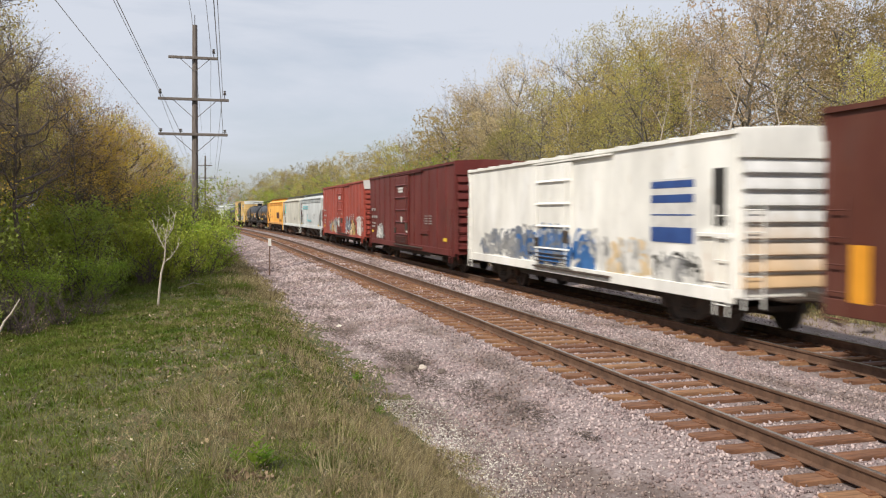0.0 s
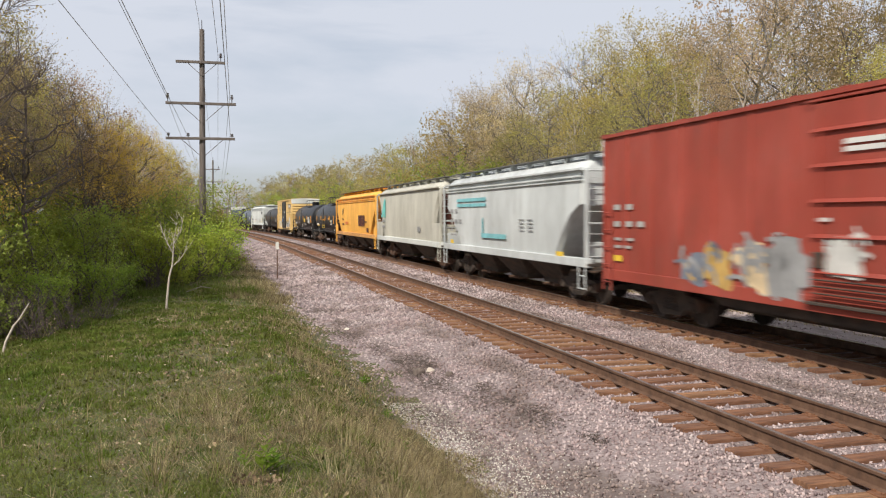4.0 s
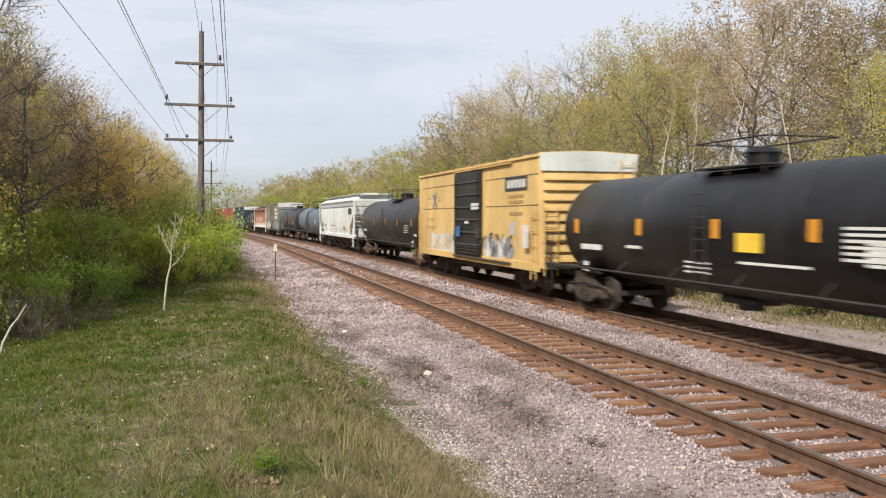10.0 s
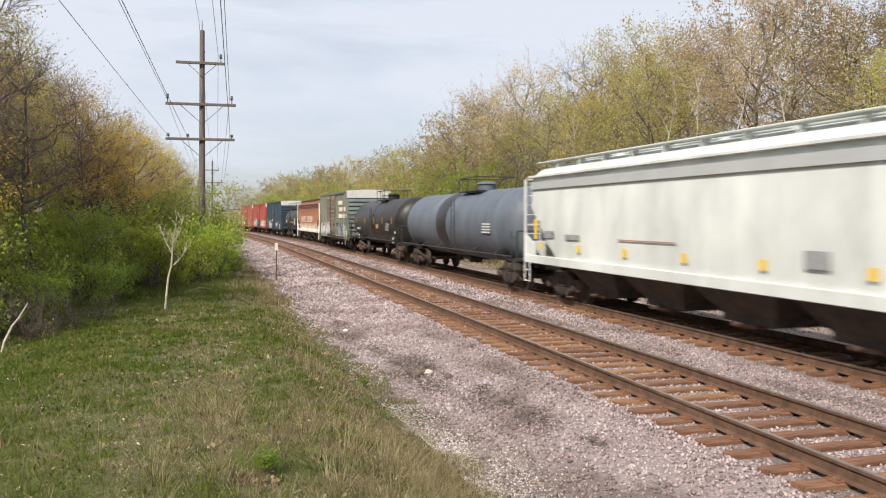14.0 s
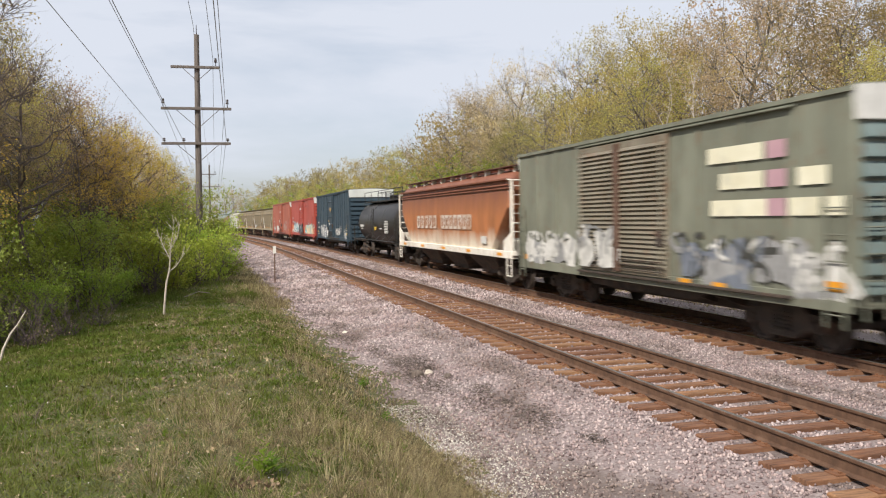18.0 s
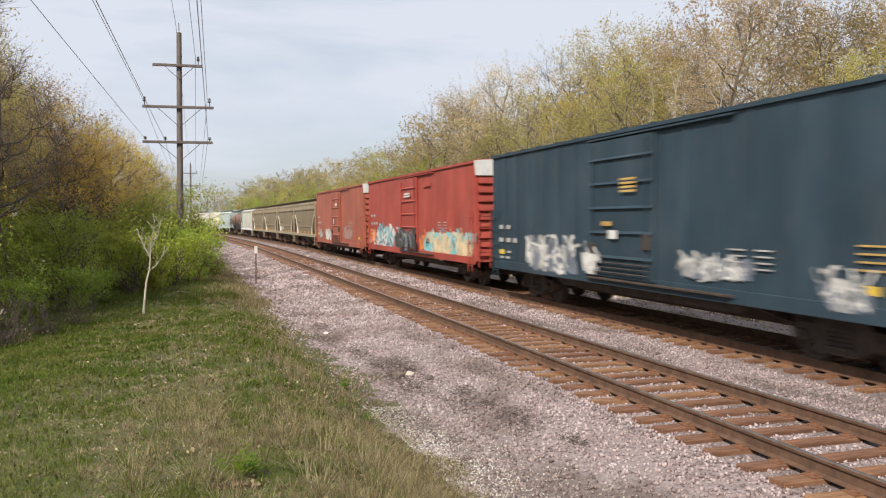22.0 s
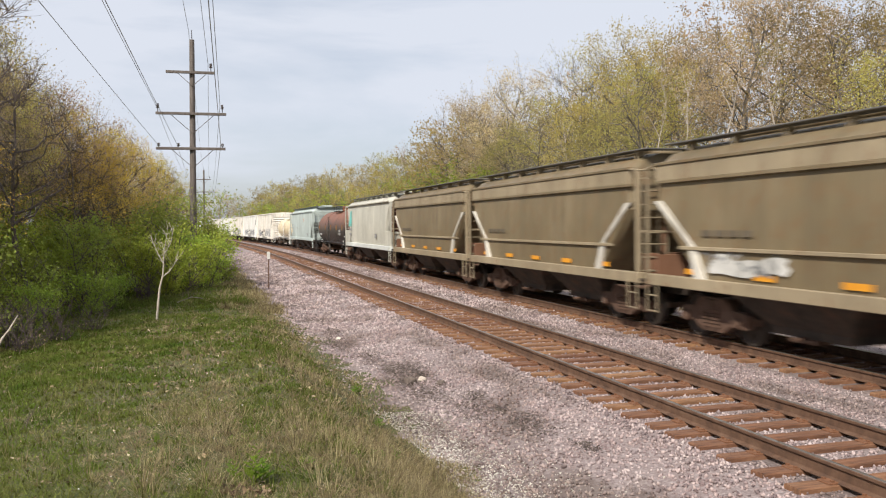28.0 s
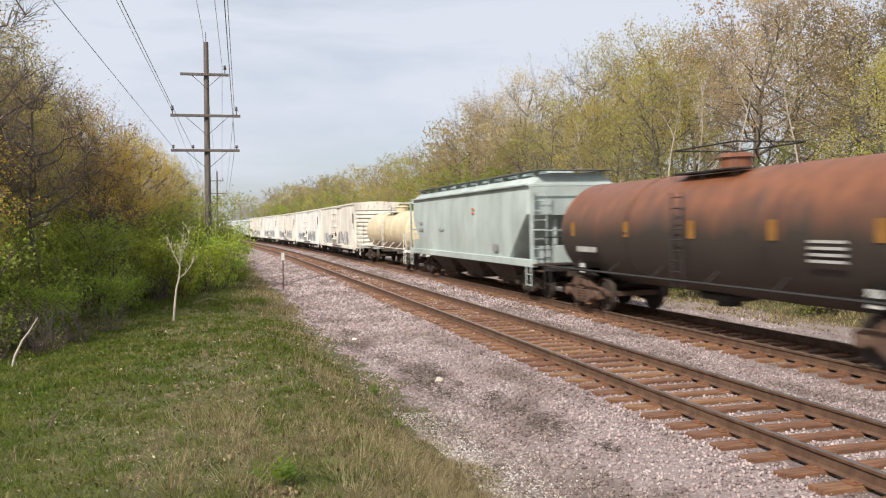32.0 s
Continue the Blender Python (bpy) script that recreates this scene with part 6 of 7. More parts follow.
    for s in (-1, 1):
        part("saddle", Geo().prism([(-1.35, zc - 0.95), (-0.9, zc - 1.2), (0.9, zc - 1.2), (1.35, zc - 0.95), (1.1, 0.98), (-1.1, 0.98)], "y", s * (h - 2.3) - 0.45, s * (h - 2.3) + 0.45), sill_mat, root)
        part("end_platform", Geo().box(-1.45, 1.45, min(s * h, s * (h - 0.8)), max(s * h, s * (h - 0.8)), 1.0, 1.09, 0.01), sill_mat, root)
        part("stub_sill", Geo().box(-0.35, 0.35, min(s * h, s * (h - 3.2)), max(s * h, s * (h - 3.2)), 0.72, 1.0, 0.02), sill_mat, root)
        ladder(root, -1.46, s * (h - 0.05), s * (h - 0.5), 0.4, 2.0, 4, sill_mat)
        part("end_railing", Geo().line([(-1.4, s * (h - 0.05), 1.09), (-1.4, s * (h - 0.05), 2.0), (1.4, s * (h - 0.05), 2.0), (1.4, s * (h - 0.05), 1.09)], 0.02), sill_mat, root)
    if rail:
        for x in (-1, 1):
            g = Geo().line([(x * 1.5, -h + 0.3, 1.16), (x * 1.5, h - 0.3, 1.16)], 0.03)
            for k in range(6):
                y = -h + 2.2 + (L - 4.4) * k / 5
                g.line([(x * 1.5, y, 1.16), (x * 1.2, y, zc - r * 0.55)], 0.018)
            part("side_rail", g, sill_mat, root)
    part("outlet", Geo().tube((0, 0.3, zc - r - 0.25), (0, 0.3, zc - r + 0.1), 0.28, 0.34, 12).box(-0.4, 0.4, -0.3, 0.9, zc - r - 0.12, zc - r + 0.05, 0.05), sill_mat, root)
    running_gear(root, L, 1.85, gear, sill=False)
    return root


# paints
P_BROWN = paint("paint_brown", (0.098, 0.031, 0.021), 0.2)
P_REEFER = paint("paint_white_worn", (0.78, 0.765, 0.72), 0.3, 0.16, 0.5, (0.32, 0.19, 0.09), 0.61)
P_MAROON = paint("paint_maroon", (0.122, 0.022, 0.019), 0.18)
P_RED = paint("paint_red", (0.31, 0.058, 0.040), 0.2)
P_RED2 = paint("paint_bright_red", (0.35, 0.062, 0.046), 0.12)
P_RED3 = paint("paint_faded_red", (0.335, 0.095, 0.060), 0.22)
P_PALE = paint("paint_pale_grey", (0.52, 0.545, 0.545), 0.12, 0.25)
P_CREAM = paint("paint_grey_cream", (0.50, 0.485, 0.42), 0.12, 0.22)
P_ORANGE = paint("paint_orange", (0.84, 0.42, 0.075), 0.18, 0.13)
P_ORANGE_SILL = paint("paint_orange_scuffed", (0.66, 0.34, 0.10), 0.7, 0.3, 0.6, (0.24, 0.12, 0.10), 0.5)
P_BLACK = paint("paint_black", (0.012, 0.012, 0.013), 0.06, 0.08, 0.40)
P_BLACK2 = paint("paint_sooty_black", (0.020, 0.0185, 0.0178), 0.3, 0.2, 0.42, (0.075, 0.056, 0.042), 0.5)
for soot in (P_BLACK, P_BLACK2):
    soot.node_tree.nodes["Principled BSDF"].inputs["Specular IOR Level"].default_value = 0.25
P_YELLOW = paint("paint_yellow", (0.62, 0.42, 0.165), 0.2, 0.2)
P_WHITE = paint("paint_white", (0.60, 0.62, 0.595), 0.1, 0.12)
P_SLATE = paint("paint_blue_grey", (0.108, 0.128, 0.158), 0.15, 0.35)
P_GREEN = paint("paint_grey_green", (0.185, 0.192, 0.148), 0.35, 0.4)
P_LOUVRE = paint("paint_louvre", (0.20, 0.178, 0.135), 0.5, 0.4, 0.55, (0.17, 0.085, 0.05), 0.52)
P_TEALEND = paint("paint_teal_grey", (0.145, 0.19, 0.185), 0.4, 0.4)
P_BLUE = paint("paint_dark_blue", (0.027, 0.050, 0.070), 0.08, 0.3)
P_OLIVE = paint("paint_olive_grime", (0.192, 0.150, 0.089), 0.45, 0.5, 0.5, (0.19, 0.105, 0.05), 0.52)
P_OLIVE_L = paint("paint_olive_sill", (0.31, 0.25, 0.165), 0.45, 0.4)
P_RUSTY = paint("paint_rusty_end", (0.20, 0.10, 0.06), 0.5, 0.4)
P_BRACE = paint("paint_pale_brace", (0.58, 0.55, 0.49), 0.35, 0.3)
P_MINT = paint("paint_grey_mint", (0.43, 0.49, 0.47), 0.1, 0.2)
P_RUSTWHITE = paint("paint_white_rusting", (0.74, 0.70, 0.63), 0.5, 0.22, 0.6, (0.42, 0.20, 0.08), 0.56)
P_CREAMTANK = paint("paint_cream_tank", (0.66, 0.56, 0.38), 0.55, 0.25, 0.5, (0.42, 0.17, 0.05), 0.55)


def ranged(name, low_c, high_c, z0, z1, rough=0.6, rag=0.7, third=None, zt=(0, 1)):
    """Paint that gives way to rust in a ragged band of height (the wear runs down from the top)."""
    m = material(name, [tuple(0.8 * v for v in low_c), low_c, tuple(min(0.9, 1.15 * v) for v in low_c)], rough, 0, 1.2, (1, 1, 0.5), bump=0.2, bump_scale=9)
    tr = m.node_tree
    bs = tr.nodes["Principled BSDF"]
    src = bs.inputs["Base Color"].links[0].from_socket
    co = nd(tr, "ShaderNodeTexCoord")
    sep = nd(tr, "ShaderNodeSeparateXYZ")
    mp = nd(tr, "ShaderNodeMapping")
    mp.inputs["Scale"].default_value = (1, 1, 0.25)
    no = nd(tr, "ShaderNodeTexNoise", i_Scale=1.3, i_Detail=7.0, i_Roughness=0.65)
    tr.links.new(co.outputs["Object"], sep.inputs[0])
    tr.links.new(co.outputs["Object"], mp.inputs[0])
    tr.links.new(mp.outputs[0], no.inputs["Vector"])
    last = src
    for c, a, b in ((high_c, z0, z1),) + (((third, *zt),) if third else ()):
        ad = nd(tr, "ShaderNodeMath", operation="MULTIPLY_ADD")
        ad.inputs[1].default_value = rag * 2
        tr.links.new(no.outputs[0], ad.inputs[0])
        tr.links.new(sep.outputs[2], ad.inputs[2])
        mr = nd(tr, "ShaderNodeMapRange")
        mr.inputs[1].default_value, mr.inputs[2].default_value = a + rag, b + rag
        tr.links.new(ad.outputs[0], mr.inputs[0])
        n2 = nd(tr, "ShaderNodeTexNoise", i_Scale=2.6, i_Detail=6.0)
        tr.links.new(mp.outputs[0], n2.inputs["Vector"])
        hs = nd(tr, "ShaderNodeMix", data_type="RGBA")
        hs.inputs[6].default_value, hs.inputs[7].default_value = (*[0.45 * v for v in c], 1), (*[min(0.9, 1.6 * v) for v in c], 1)
        tr.links.new(n2.outputs[0], hs.inputs[0])
        mx = nd(tr, "ShaderNodeMix", data_type="RGBA")
        tr.links.new(mr.outputs[0], mx.inputs[0])
        tr.links.new(last, mx.inputs[6])
        tr.links.new(hs.outputs[2], mx.inputs[7])
        last = mx.outputs[2]
    tr.links.new(last, bs.inputs["Base Color"])
    return m


P_END = ranged("paint_white_end", (0.58, 0.40, 0.23), (0.66, 0.64, 0.60), 1.3, 2.4, 0.55, 0.6)
P_UP = ranged("paint_white_under_rust", (0.68, 0.60, 0.49), (0.36, 0.135, 0.050), 1.35, 1.95, third=(0.20, 0.075, 0.042), zt=(2.45, 3.3))
P_RUSTTANK = ranged("paint_black_under_rust", (0.042, 0.033, 0.028), (0.185, 0.069, 0.032), 2.1, 3.0, 0.5, 0.8)

TRAIN = []    # (car, place of its middle along the train)


def add(car, q0, q1):
    TRAIN.append((car, (q0 + q1) / 2))
    return car


def build_train():
    c = add(boxcar("boxcar", "brown boxcar leaving with an orange panel", 18.0, P_BROWN, eave=4.05, posts=8), -6.7, 11.2)
    bars(c, M_MARK_O, [(8.2, 1.52, 0.4, 0.88)], -1.584, "panel_mark")
    # white reefer
    c = add(boxcar("refrigerator_car", "worn white refrigerator boxcar with blue graffiti", 16.2, P_REEFER, eave=3.95, floor=0.85, posts=0, door=(0.3, 2.5), door_lines=4, end_mat=P_END, end_ribs=8), 13.55, 29.75)
    bars(c, M_MARK_W, [(-5.85, 2.48, 1.7, 1.36)], -1.553, "panel_mark")
    bars(c, M_NAVY, [(-5.85, 3.04, 1.68, 0.15), (-5.85, 2.74, 1.68, 0.17), (-5.85, 2.40, 1.68, 0.03), (-5.85, 1.98, 1.68, 0.32)], -1.558, "panel_mark")
    spray(c, -1.63, -0.85, 1.5, 0.98, 1.95, ("blue", "blue", "slate", "white"), 3, 3)
    spray(c, -1.64, -0.9, 1.5, 1.0, 1.8, ("blue", "blue", "slate"), 35, 4)
    spray(c, -1.552, -2.3, -1.0, 0.95, 1.85, ("blue", "blue", "slate", "white"), 33, 2)
    spray(c, -1.552, 1.7, 3.2, 0.95, 1.9, ("blue", "slate", "blue", "grey"), 34, 2)
    spray(c, -1.552, 3.3, 6.4, 0.95, 1.75, ("grey", "grey", "white", "slate"), 4, 5)
    spray(c, -1.552, -5.0, -2.5, 0.95, 1.7, ("cream", "white", "grey", "white"), 5, 4)
    spray(c, -1.552, -7.2, -5.2, 0.95, 1.5, ("white", "grey", "black"), 6, 3)
    part("cooling_grille", Geo().box(-1.575, -1.55, -7.75, -7.35, 2.2, 3.3, 0.01), M_BLACKSTEEL, c, "dark grille of the cooling unit")
    part("unit_shelf", Geo().box(-1.64, -1.55, -8.0, -6.9, 1.98, 2.06, 0.01), P_REEFER, c)
    part("unit_hatch", Geo().box(-1.575, -1.55, -7.95, -7.0, 1.1, 1.9, 0.01), P_RUSTWHITE, c)
    # maroon
    c = add(boxcar("boxcar", "dark maroon boxcar with white stencils", 17.1, P_MAROON, posts=12, door=(0.4, 2.9), floor=0.82), 31.6, 48.7)
    codes(c, 17.1, -1.584)
    bars(c, M_MARK_W, [(0.4, 3.62, 1.0, 0.1), (0.4, 3.48, 1.0, 0.1), (0.2, 2.1, 0.35, 0.3), (-0.8, 1.55, 0.4, 0.1)], -1.66, "lettering")
    spray(c, -1.584, 4.9, 6.3, 1.0, 1.7, ("grey", "white", "grey"), 61, 2)
    part("side_vent", Geo().box(-1.62, -1.55, -4.6, -3.2, 1.5, 1.68, 0.01), P_MAROON, c)
    # red with patches
    c = add(boxcar("boxcar", "weathered red boxcar with sprayed patches", 17.7, P_RED, end_cap=M_MARK_W, posts=14, door=(0.0, 2.5), eave=4.36), 50.8, 68.5)
    codes(c, 17.7, -1.584)
    bars(c, M_MARK_W, [(0.0, 3.55, 0.9, 0.08), (0.0, 3.43, 0.9, 0.08), (-0.9, 2.35, 0.4, 0.06), (0.9, 2.35, 0.3, 0.06)], -1.66, "lettering")
    spray(c, -1.66, 0.0, 0.7, 1.45, 2.1, ("white", "white"), 7, 1)
    spray(c, -1.585, -8.6, -6.7, 1.0, 2.0, ("white", "white", "grey", "white"), 8, 3)
    spray(c, -1.585, -4.0, -2.2, 1.05, 2.0, ("slate", "slate", "white", "grey"), 9, 2)
    spray(c, -1.585, -5.9, -4.1, 1.0, 1.75, ("gold", "cream", "black"), 91, 2)
    spray(c, -1.585, 1.6, 3.2, 1.0, 1.95, ("grey", "cream", "grey"), 10, 2)
    spray(c, -1.585, 3.4, 5.0, 1.0, 1.75, ("gold", "slate", "grey"), 101, 2)
    # hoppers
    c = add(hopper("covered_hopper", "pale grey covered hopper with faded blue stripes", 14.0, P_PALE, bays=3, beads=True, arc=True), 69.4, 83.4)
    bars(c, SPRAY["teal"], [(3.2, 3.02, 3.6, 0.12), (3.2, 2.82, 3.6, 0.12), (0.6, 1.72, 2.6, 0.16), (1.75, 2.05, 0.14, 0.6)], -1.592, "stripe")
    codes(c, 13.0, -1.59, SPRAY["grey"])
    c = add(hopper("covered_hopper", "grey-cream covered hopper with a teal emblem", 14.2, P_CREAM, bays=2, gear=M_IRON_R, dark_end=M_IRON, arc=True, sill_mat=P_WHITE, inner=P_CREAM, slope=1.35, shoulder=0.9), 83.8, 98.0)
    emblem(c, 14.2)
    c = add(hopper("covered_hopper", "orange covered hopper with dark lettering bars", 16.3, P_ORANGE, bays=3, beads=True, sill_mat=P_ORANGE_SILL, board=P_BROWN, inner=P_BROWN), 98.3, 114.6)
    bars(c, P_BROWN, [(-2.2 - 0.6 * k, 2.12, 0.44, 0.7) for k in range(4)], -1.592, "lettering")
    part("emblem", Geo().prism([(4.95, 2.52), (4.55, 2.62), (4.45, 2.98), (4.85, 2.88)], "x", -1.592, -1.586), M_MARK_K, c, "dark slanted emblem")
    bars(c, SPRAY["orange"], [(3.0, 1.95, 1.3, 0.16)], -1.59, "stencil")
    bars(c, P_BROWN, [ (4.7, 2.2, 0.5, 0.12), (4.6, 1.85, 0.8, 0.14), (-5.2, 1.55, 0.6, 0.26), (-4.6, 2.05, 0.8, 0.08)], -1.585, "stencil")
    c = add(tank("tank_car", "glossy black tank car with orange reflectors", 14.2, P_BLACK, bands=(), gear=M_IRON_R), 115.4, 129.6)
    tank_marks(c, 14.2)
    bars(c, M_MARK_Y, [(-3.4, 1.95, 0.3, 0.1), (0.6, 1.62, 1.6, 0.09), (0.6, 1.46, 1.6, 0.09), (3.8, 1.62, 1.4, 0.09)], -1.392, "stencil")
    bars(c, M_MARK_O, [(0.6, 2.12, 1.2, 0.16), (-2.6, 2.2, 1.0, 0.14)], -1.393, "reflector")
    c = add(tank("tank_car", "black tank car with dome and orange reflectors", 16.2, P_BLACK, bands=()), 130.0, 146.2)
    tank_marks(c, 16.2)
    bars(c, M_MARK_Y, [(-1.5, 2.0, 0.75, 0.36)], -1.393, "placard")
    bars(c, M_MARK_W, [(-4.6, 2.3 - 0.1 * k, 1.3, 0.05) for k in range(6)] + [(0.2, 1.55 - 0.1 * k, 0.9, 0.04) for k in range(3)] + [(-2.2, 1.62, 2.0, 0.05), (2.9, 1.78, 0.7, 0.07)], -1.392, "stencil")
    # yellow
    c = add(boxcar("boxcar", "yellow boxcar with a black sliding door", 14.7, P_YELLOW, end_cap=P_WHITE, roof=P_YELLOW, eave=4.34, door=(-0.2, 3.4), door_mat=P_BLACK2, posts=0, door_lines=6), 146.4, 161.1)
    bars(c, M_MARK_K, [(-5.3, 3.55, 2.0, 0.46)], -1.558, "panel_mark")
    bars(c, M_FADED, [(-5.3, 3.15, 1.4, 0.1), (-5.3, 2.97, 1.3, 0.1), (-5.3, 2.6, 1.2, 0.1)], -1.557, "stencil")
    bars(c, M_MARK_W, [(-6.0 + 0.34 * k, 3.55, 0.26, 0.26) for k in range(5)], -1.564, "lettering")
    for z in (3.78, 2.85):
        for y0, y1 in ((-7.2, -2.1), (1.8, 7.2)):
            n = int((y1 - y0) / 0.42)
            for k in range(n):
                part("side_seam", Geo().box(-1.557, -1.55, y0 + 0.42 * k, y0 + 0.42 * k + 0.3, z - 0.018, z + 0.018), M_MARK_K, c, smooth=False)
    mk = Geo()
    for a in (0.7, 2.3):
        mk.prism([(4.7 + 0.46 * math.cos(a) * u - 0.09 * math.sin(a) * v, 3.2 + 0.46 * math.sin(a) * u + 0.09 * math.cos(a) * v) for u, v in ((-1, -1), (1, -1), (1, 1), (-1, 1))], "x", -1.556, -1.552)
    part("emblem", mk, SPRAY["slate"], c, "dark crossed emblem")
    bars(c, M_FADED, [(4.0, 3.3, 0.35, 0.06), (4.0, 3.18, 0.35, 0.06), (5.6, 3.3, 0.35, 0.06), (5.9, 2.4, 0.3, 0.1), (5.2, 2.4, 0.3, 0.1), (5.9, 2.05, 0.3, 0.1), (5.2, 2.05, 0.3, 0.1), (4.7, 2.05, 0.3, 0.1)], -1.556, "stencil")
    bars(c, M_MARK_W, [(-1.4, 2.95, 0.9, 0.1), (-1.4, 2.82, 0.9, 0.1), (-0.4, 2.3, 0.5, 0.1), (-6.5, 1.9, 0.5, 0.7)], -1.7, "stencil")
    bars(c, SPRAY["white"], [(3.4, 1.42, 3.3, 0.72)], -1.5535, "painted_patch")
    spray(c, -1.556, 1.8, 5.2, 1.05, 1.75, ("white", "cream", "white", "cream"), 20, 5)
    spray(c, -1.556, -4.9, -2.1, 1.05, 1.75, ("grey", "white", "slate", "black"), 21, 4)
    bars(c, SPRAY["blue"], [(0.75, 1.95, 0.55, 0.4)], -1.7, "placard")
    bars(c, M_STRIPE, [(-5.0, 2.12, 0.45, 0.42)], -1.558, "placard")
    add(tank("tank_car", "sooty black tank car", 17.5, P_BLACK2, bands=(), gear=M_IRON_R), 161.6, 179.1)
    tank_marks(TRAIN[-1][0], 17.5, dim=True)
    c = add(hopper("covered_hopper", "clean white covered hopper with dark lettering", 17.5, P_WHITE, bays=4, beads=True, board=P_WHITE), 179.4, 196.9)
    bars(c, M_MARK_K, [(-6.45 - 0.34 * k, 2.92, 0.28, 0.4) for k in range(4)], -1.594, "lettering")
    bars(c, M_MARK_Y, [(-5.6 + 2.6 * k, 1.6, 0.2, 0.2) for k in range(6)], -1.575, "reflector")
    bars(c, SPRAY["grey"], [(6.8, 1.95, 0.7, 0.2), (5.2, 1.9, 0.9, 0.14), (-4.4, 1.75, 0.6, 0.3), (7.7, 2.3, 0.4, 0.1), (7.7, 2.1, 0.4, 0.1)], -1.585, "stencil")
    bars(c, M_MARK_Y, [(-7.1, 1.75, 0.3, 0.62), (7.75, 2.1, 0.22, 0.6)], -1.6, "reflector")
    bars(c, SPRAY["faint"], [(1.2, 1.90, 2.6, 0.03)], -1.585, "stripe")
    part("grey_stripe", Geo().box(-1.592, -1.56, -8.2, 8.2, 3.28, 3.50), M_STRIPE, c)
    c = add(tank("tank_car", "blue-grey tank car with a broad band", 17.2, P_SLATE, bands=(0.1, 1.9), dome_at=-1.2), 197.9, 215.1)
    ring = lambda e, y: [((1.38 + e) * math.cos(2 * math.pi * k / 36), y, 2.16 + (1.38 + e) * math.sin(2 * math.pi * k / 36)) for k in range(36)]
    part("soiled_band", Geo().loft([ring(0.004, 0.22), ring(0.006, 0.24), ring(0.006, 1.76), ring(0.004, 1.78)], cap=False), P_BLACK2, c, "sooty spill down the middle of the shell")
    bars(c, M_MARK_W, [(-5.2, 2.2 - 0.1 * k, 0.9, 0.05) for k in range(4)], -1.392, "stencil")
    c = add(tank("tank_car", "black tank car with orange reflectors", 15.4, P_BLACK2, bands=(0.0,), gear=M_IRON_R), 215.7, 231.1)
    tank_marks(c, 15.4, dim=True)
    bars(c, M_FADED, [(-1.6, 1.9, 0.8, 0.24)], -1.393, "placard")
    # grey-green
    c = add(boxcar("boxcar", "grey-green boxcar with a louvred double door", 14.2, P_GREEN, roof=P_GREEN, end_cap=M_MARK_W, eave=4.30, door=(0.4, 4.4), louvre=True, posts=9, door_mat=P_LOUVRE, end_mat=P_TEALEND), 232.1, 246.3)
    part("door_stile", Geo().box(-1.71, -1.62, 0.3, 0.55, 1.1, 4.1, 0.01), M_IRON_R, c, "rusty meeting stile of the doors")
    bars(c, M_CREAMTXT, [(-4.1, 3.52, 1.7, 0.3), (-4.3, 3.02, 1.3, 0.3), (-6.2, 3.02, 0.7, 0.3), (-4.2, 2.52, 1.7, 0.3), (-6.0, 2.52, 0.75, 0.3), (-6.72, 2.52, 0.5, 0.3)], -1.586, "panel_mark")
    bars(c, material("faded_pink", [(0.40, 0.24, 0.28), (0.48, 0.30, 0.34)], 0.6, 0, 2.0), [(-5.3, 3.52, 0.5, 0.3), (-5.3, 3.02, 0.5, 0.3), (-5.3, 2.52, 0.5, 0.3)], -1.586, "panel_mark")
    spray(c, -1.585, -5.4, -2.2, 1.05, 1.85, ("grey", "slate", "white", "black"), 30, 4)
    spray(c, -1.585, -6.9, -5.6, 1.0, 1.8, ("white", "grey", "white"), 300, 2)
    spray(c, -1.585, 2.9, 6.6, 1.05, 1.8, ("white", "grey", "white"), 31, 5)
    spray(c, -1.7, 0.7, 2.4, 1.15, 2.0, ("white", "white", "grey"), 32, 2)
    bars(c, M_MARK_O, [(-6.75, 1.25, 0.45, 0.16), (-3.6, 1.05, 0.4, 0.1), (-2.4, 1.05, 0.4, 0.1), (6.6, 1.2, 0.3, 0.14)], -1.592, "reflector")
    # rusting white hopper
    c = add(hopper("covered_hopper", "rust-streaked white covered hopper with worn white lettering", 16.5, P_UP, trim=P_RUSTWHITE, sill_mat=P_RUSTWHITE, bays=3, beads=True, board=P_BROWN), 246.9, 263.5)
    for y in [4.2 - 0.72 * k for k in range(5)] + [0.1 - 0.62 * k for k in range(7)]:
        block = Geo()
        for b0, b1, z0, z1 in ((-0.23, -0.11, 1.97, 2.53), (0.11, 0.23, 1.97, 2.53), (-0.11, 0.11, 2.42, 2.53), (-0.11, 0.11, 1.97, 2.08)):
            block.box(-1.596, -1.586, y + b0, y + b1, z0, z1)
        part("lettering", block, M_WORN, c, smooth=False)
    bars(c, M_MARK_O, [(-7 + 3.5 * k, 1.18, 0.5, 0.1) for k in range(5)], -1.605, "reflector")
    bars(c, M_MARK_W, [(-5.3, 1.62, 0.6, 0.26)], -1.586, "stencil")
    c = add(tank("tank_car", "black tank car with a full-length roof walk", 13.4, P_BLACK2, r=1.33, bands=(1.4,), long_walk=True), 264.6, 278.2)
    bars(c, M_MARK_W, [(-3.4, 2.25 - 0.09 * k, 1.0, 0.05) for k in range(8)] + [(4.2, 2.0, 1.1, 0.14), (4.2, 1.82, 0.7, 0.05), (-1.9, 1.85, 0.7, 0.06)], -1.34, "stencil")
    bars(c, M_MARK_Y, [(-0.2, 1.85, 0.55, 0.2)], -1.34, "placard")
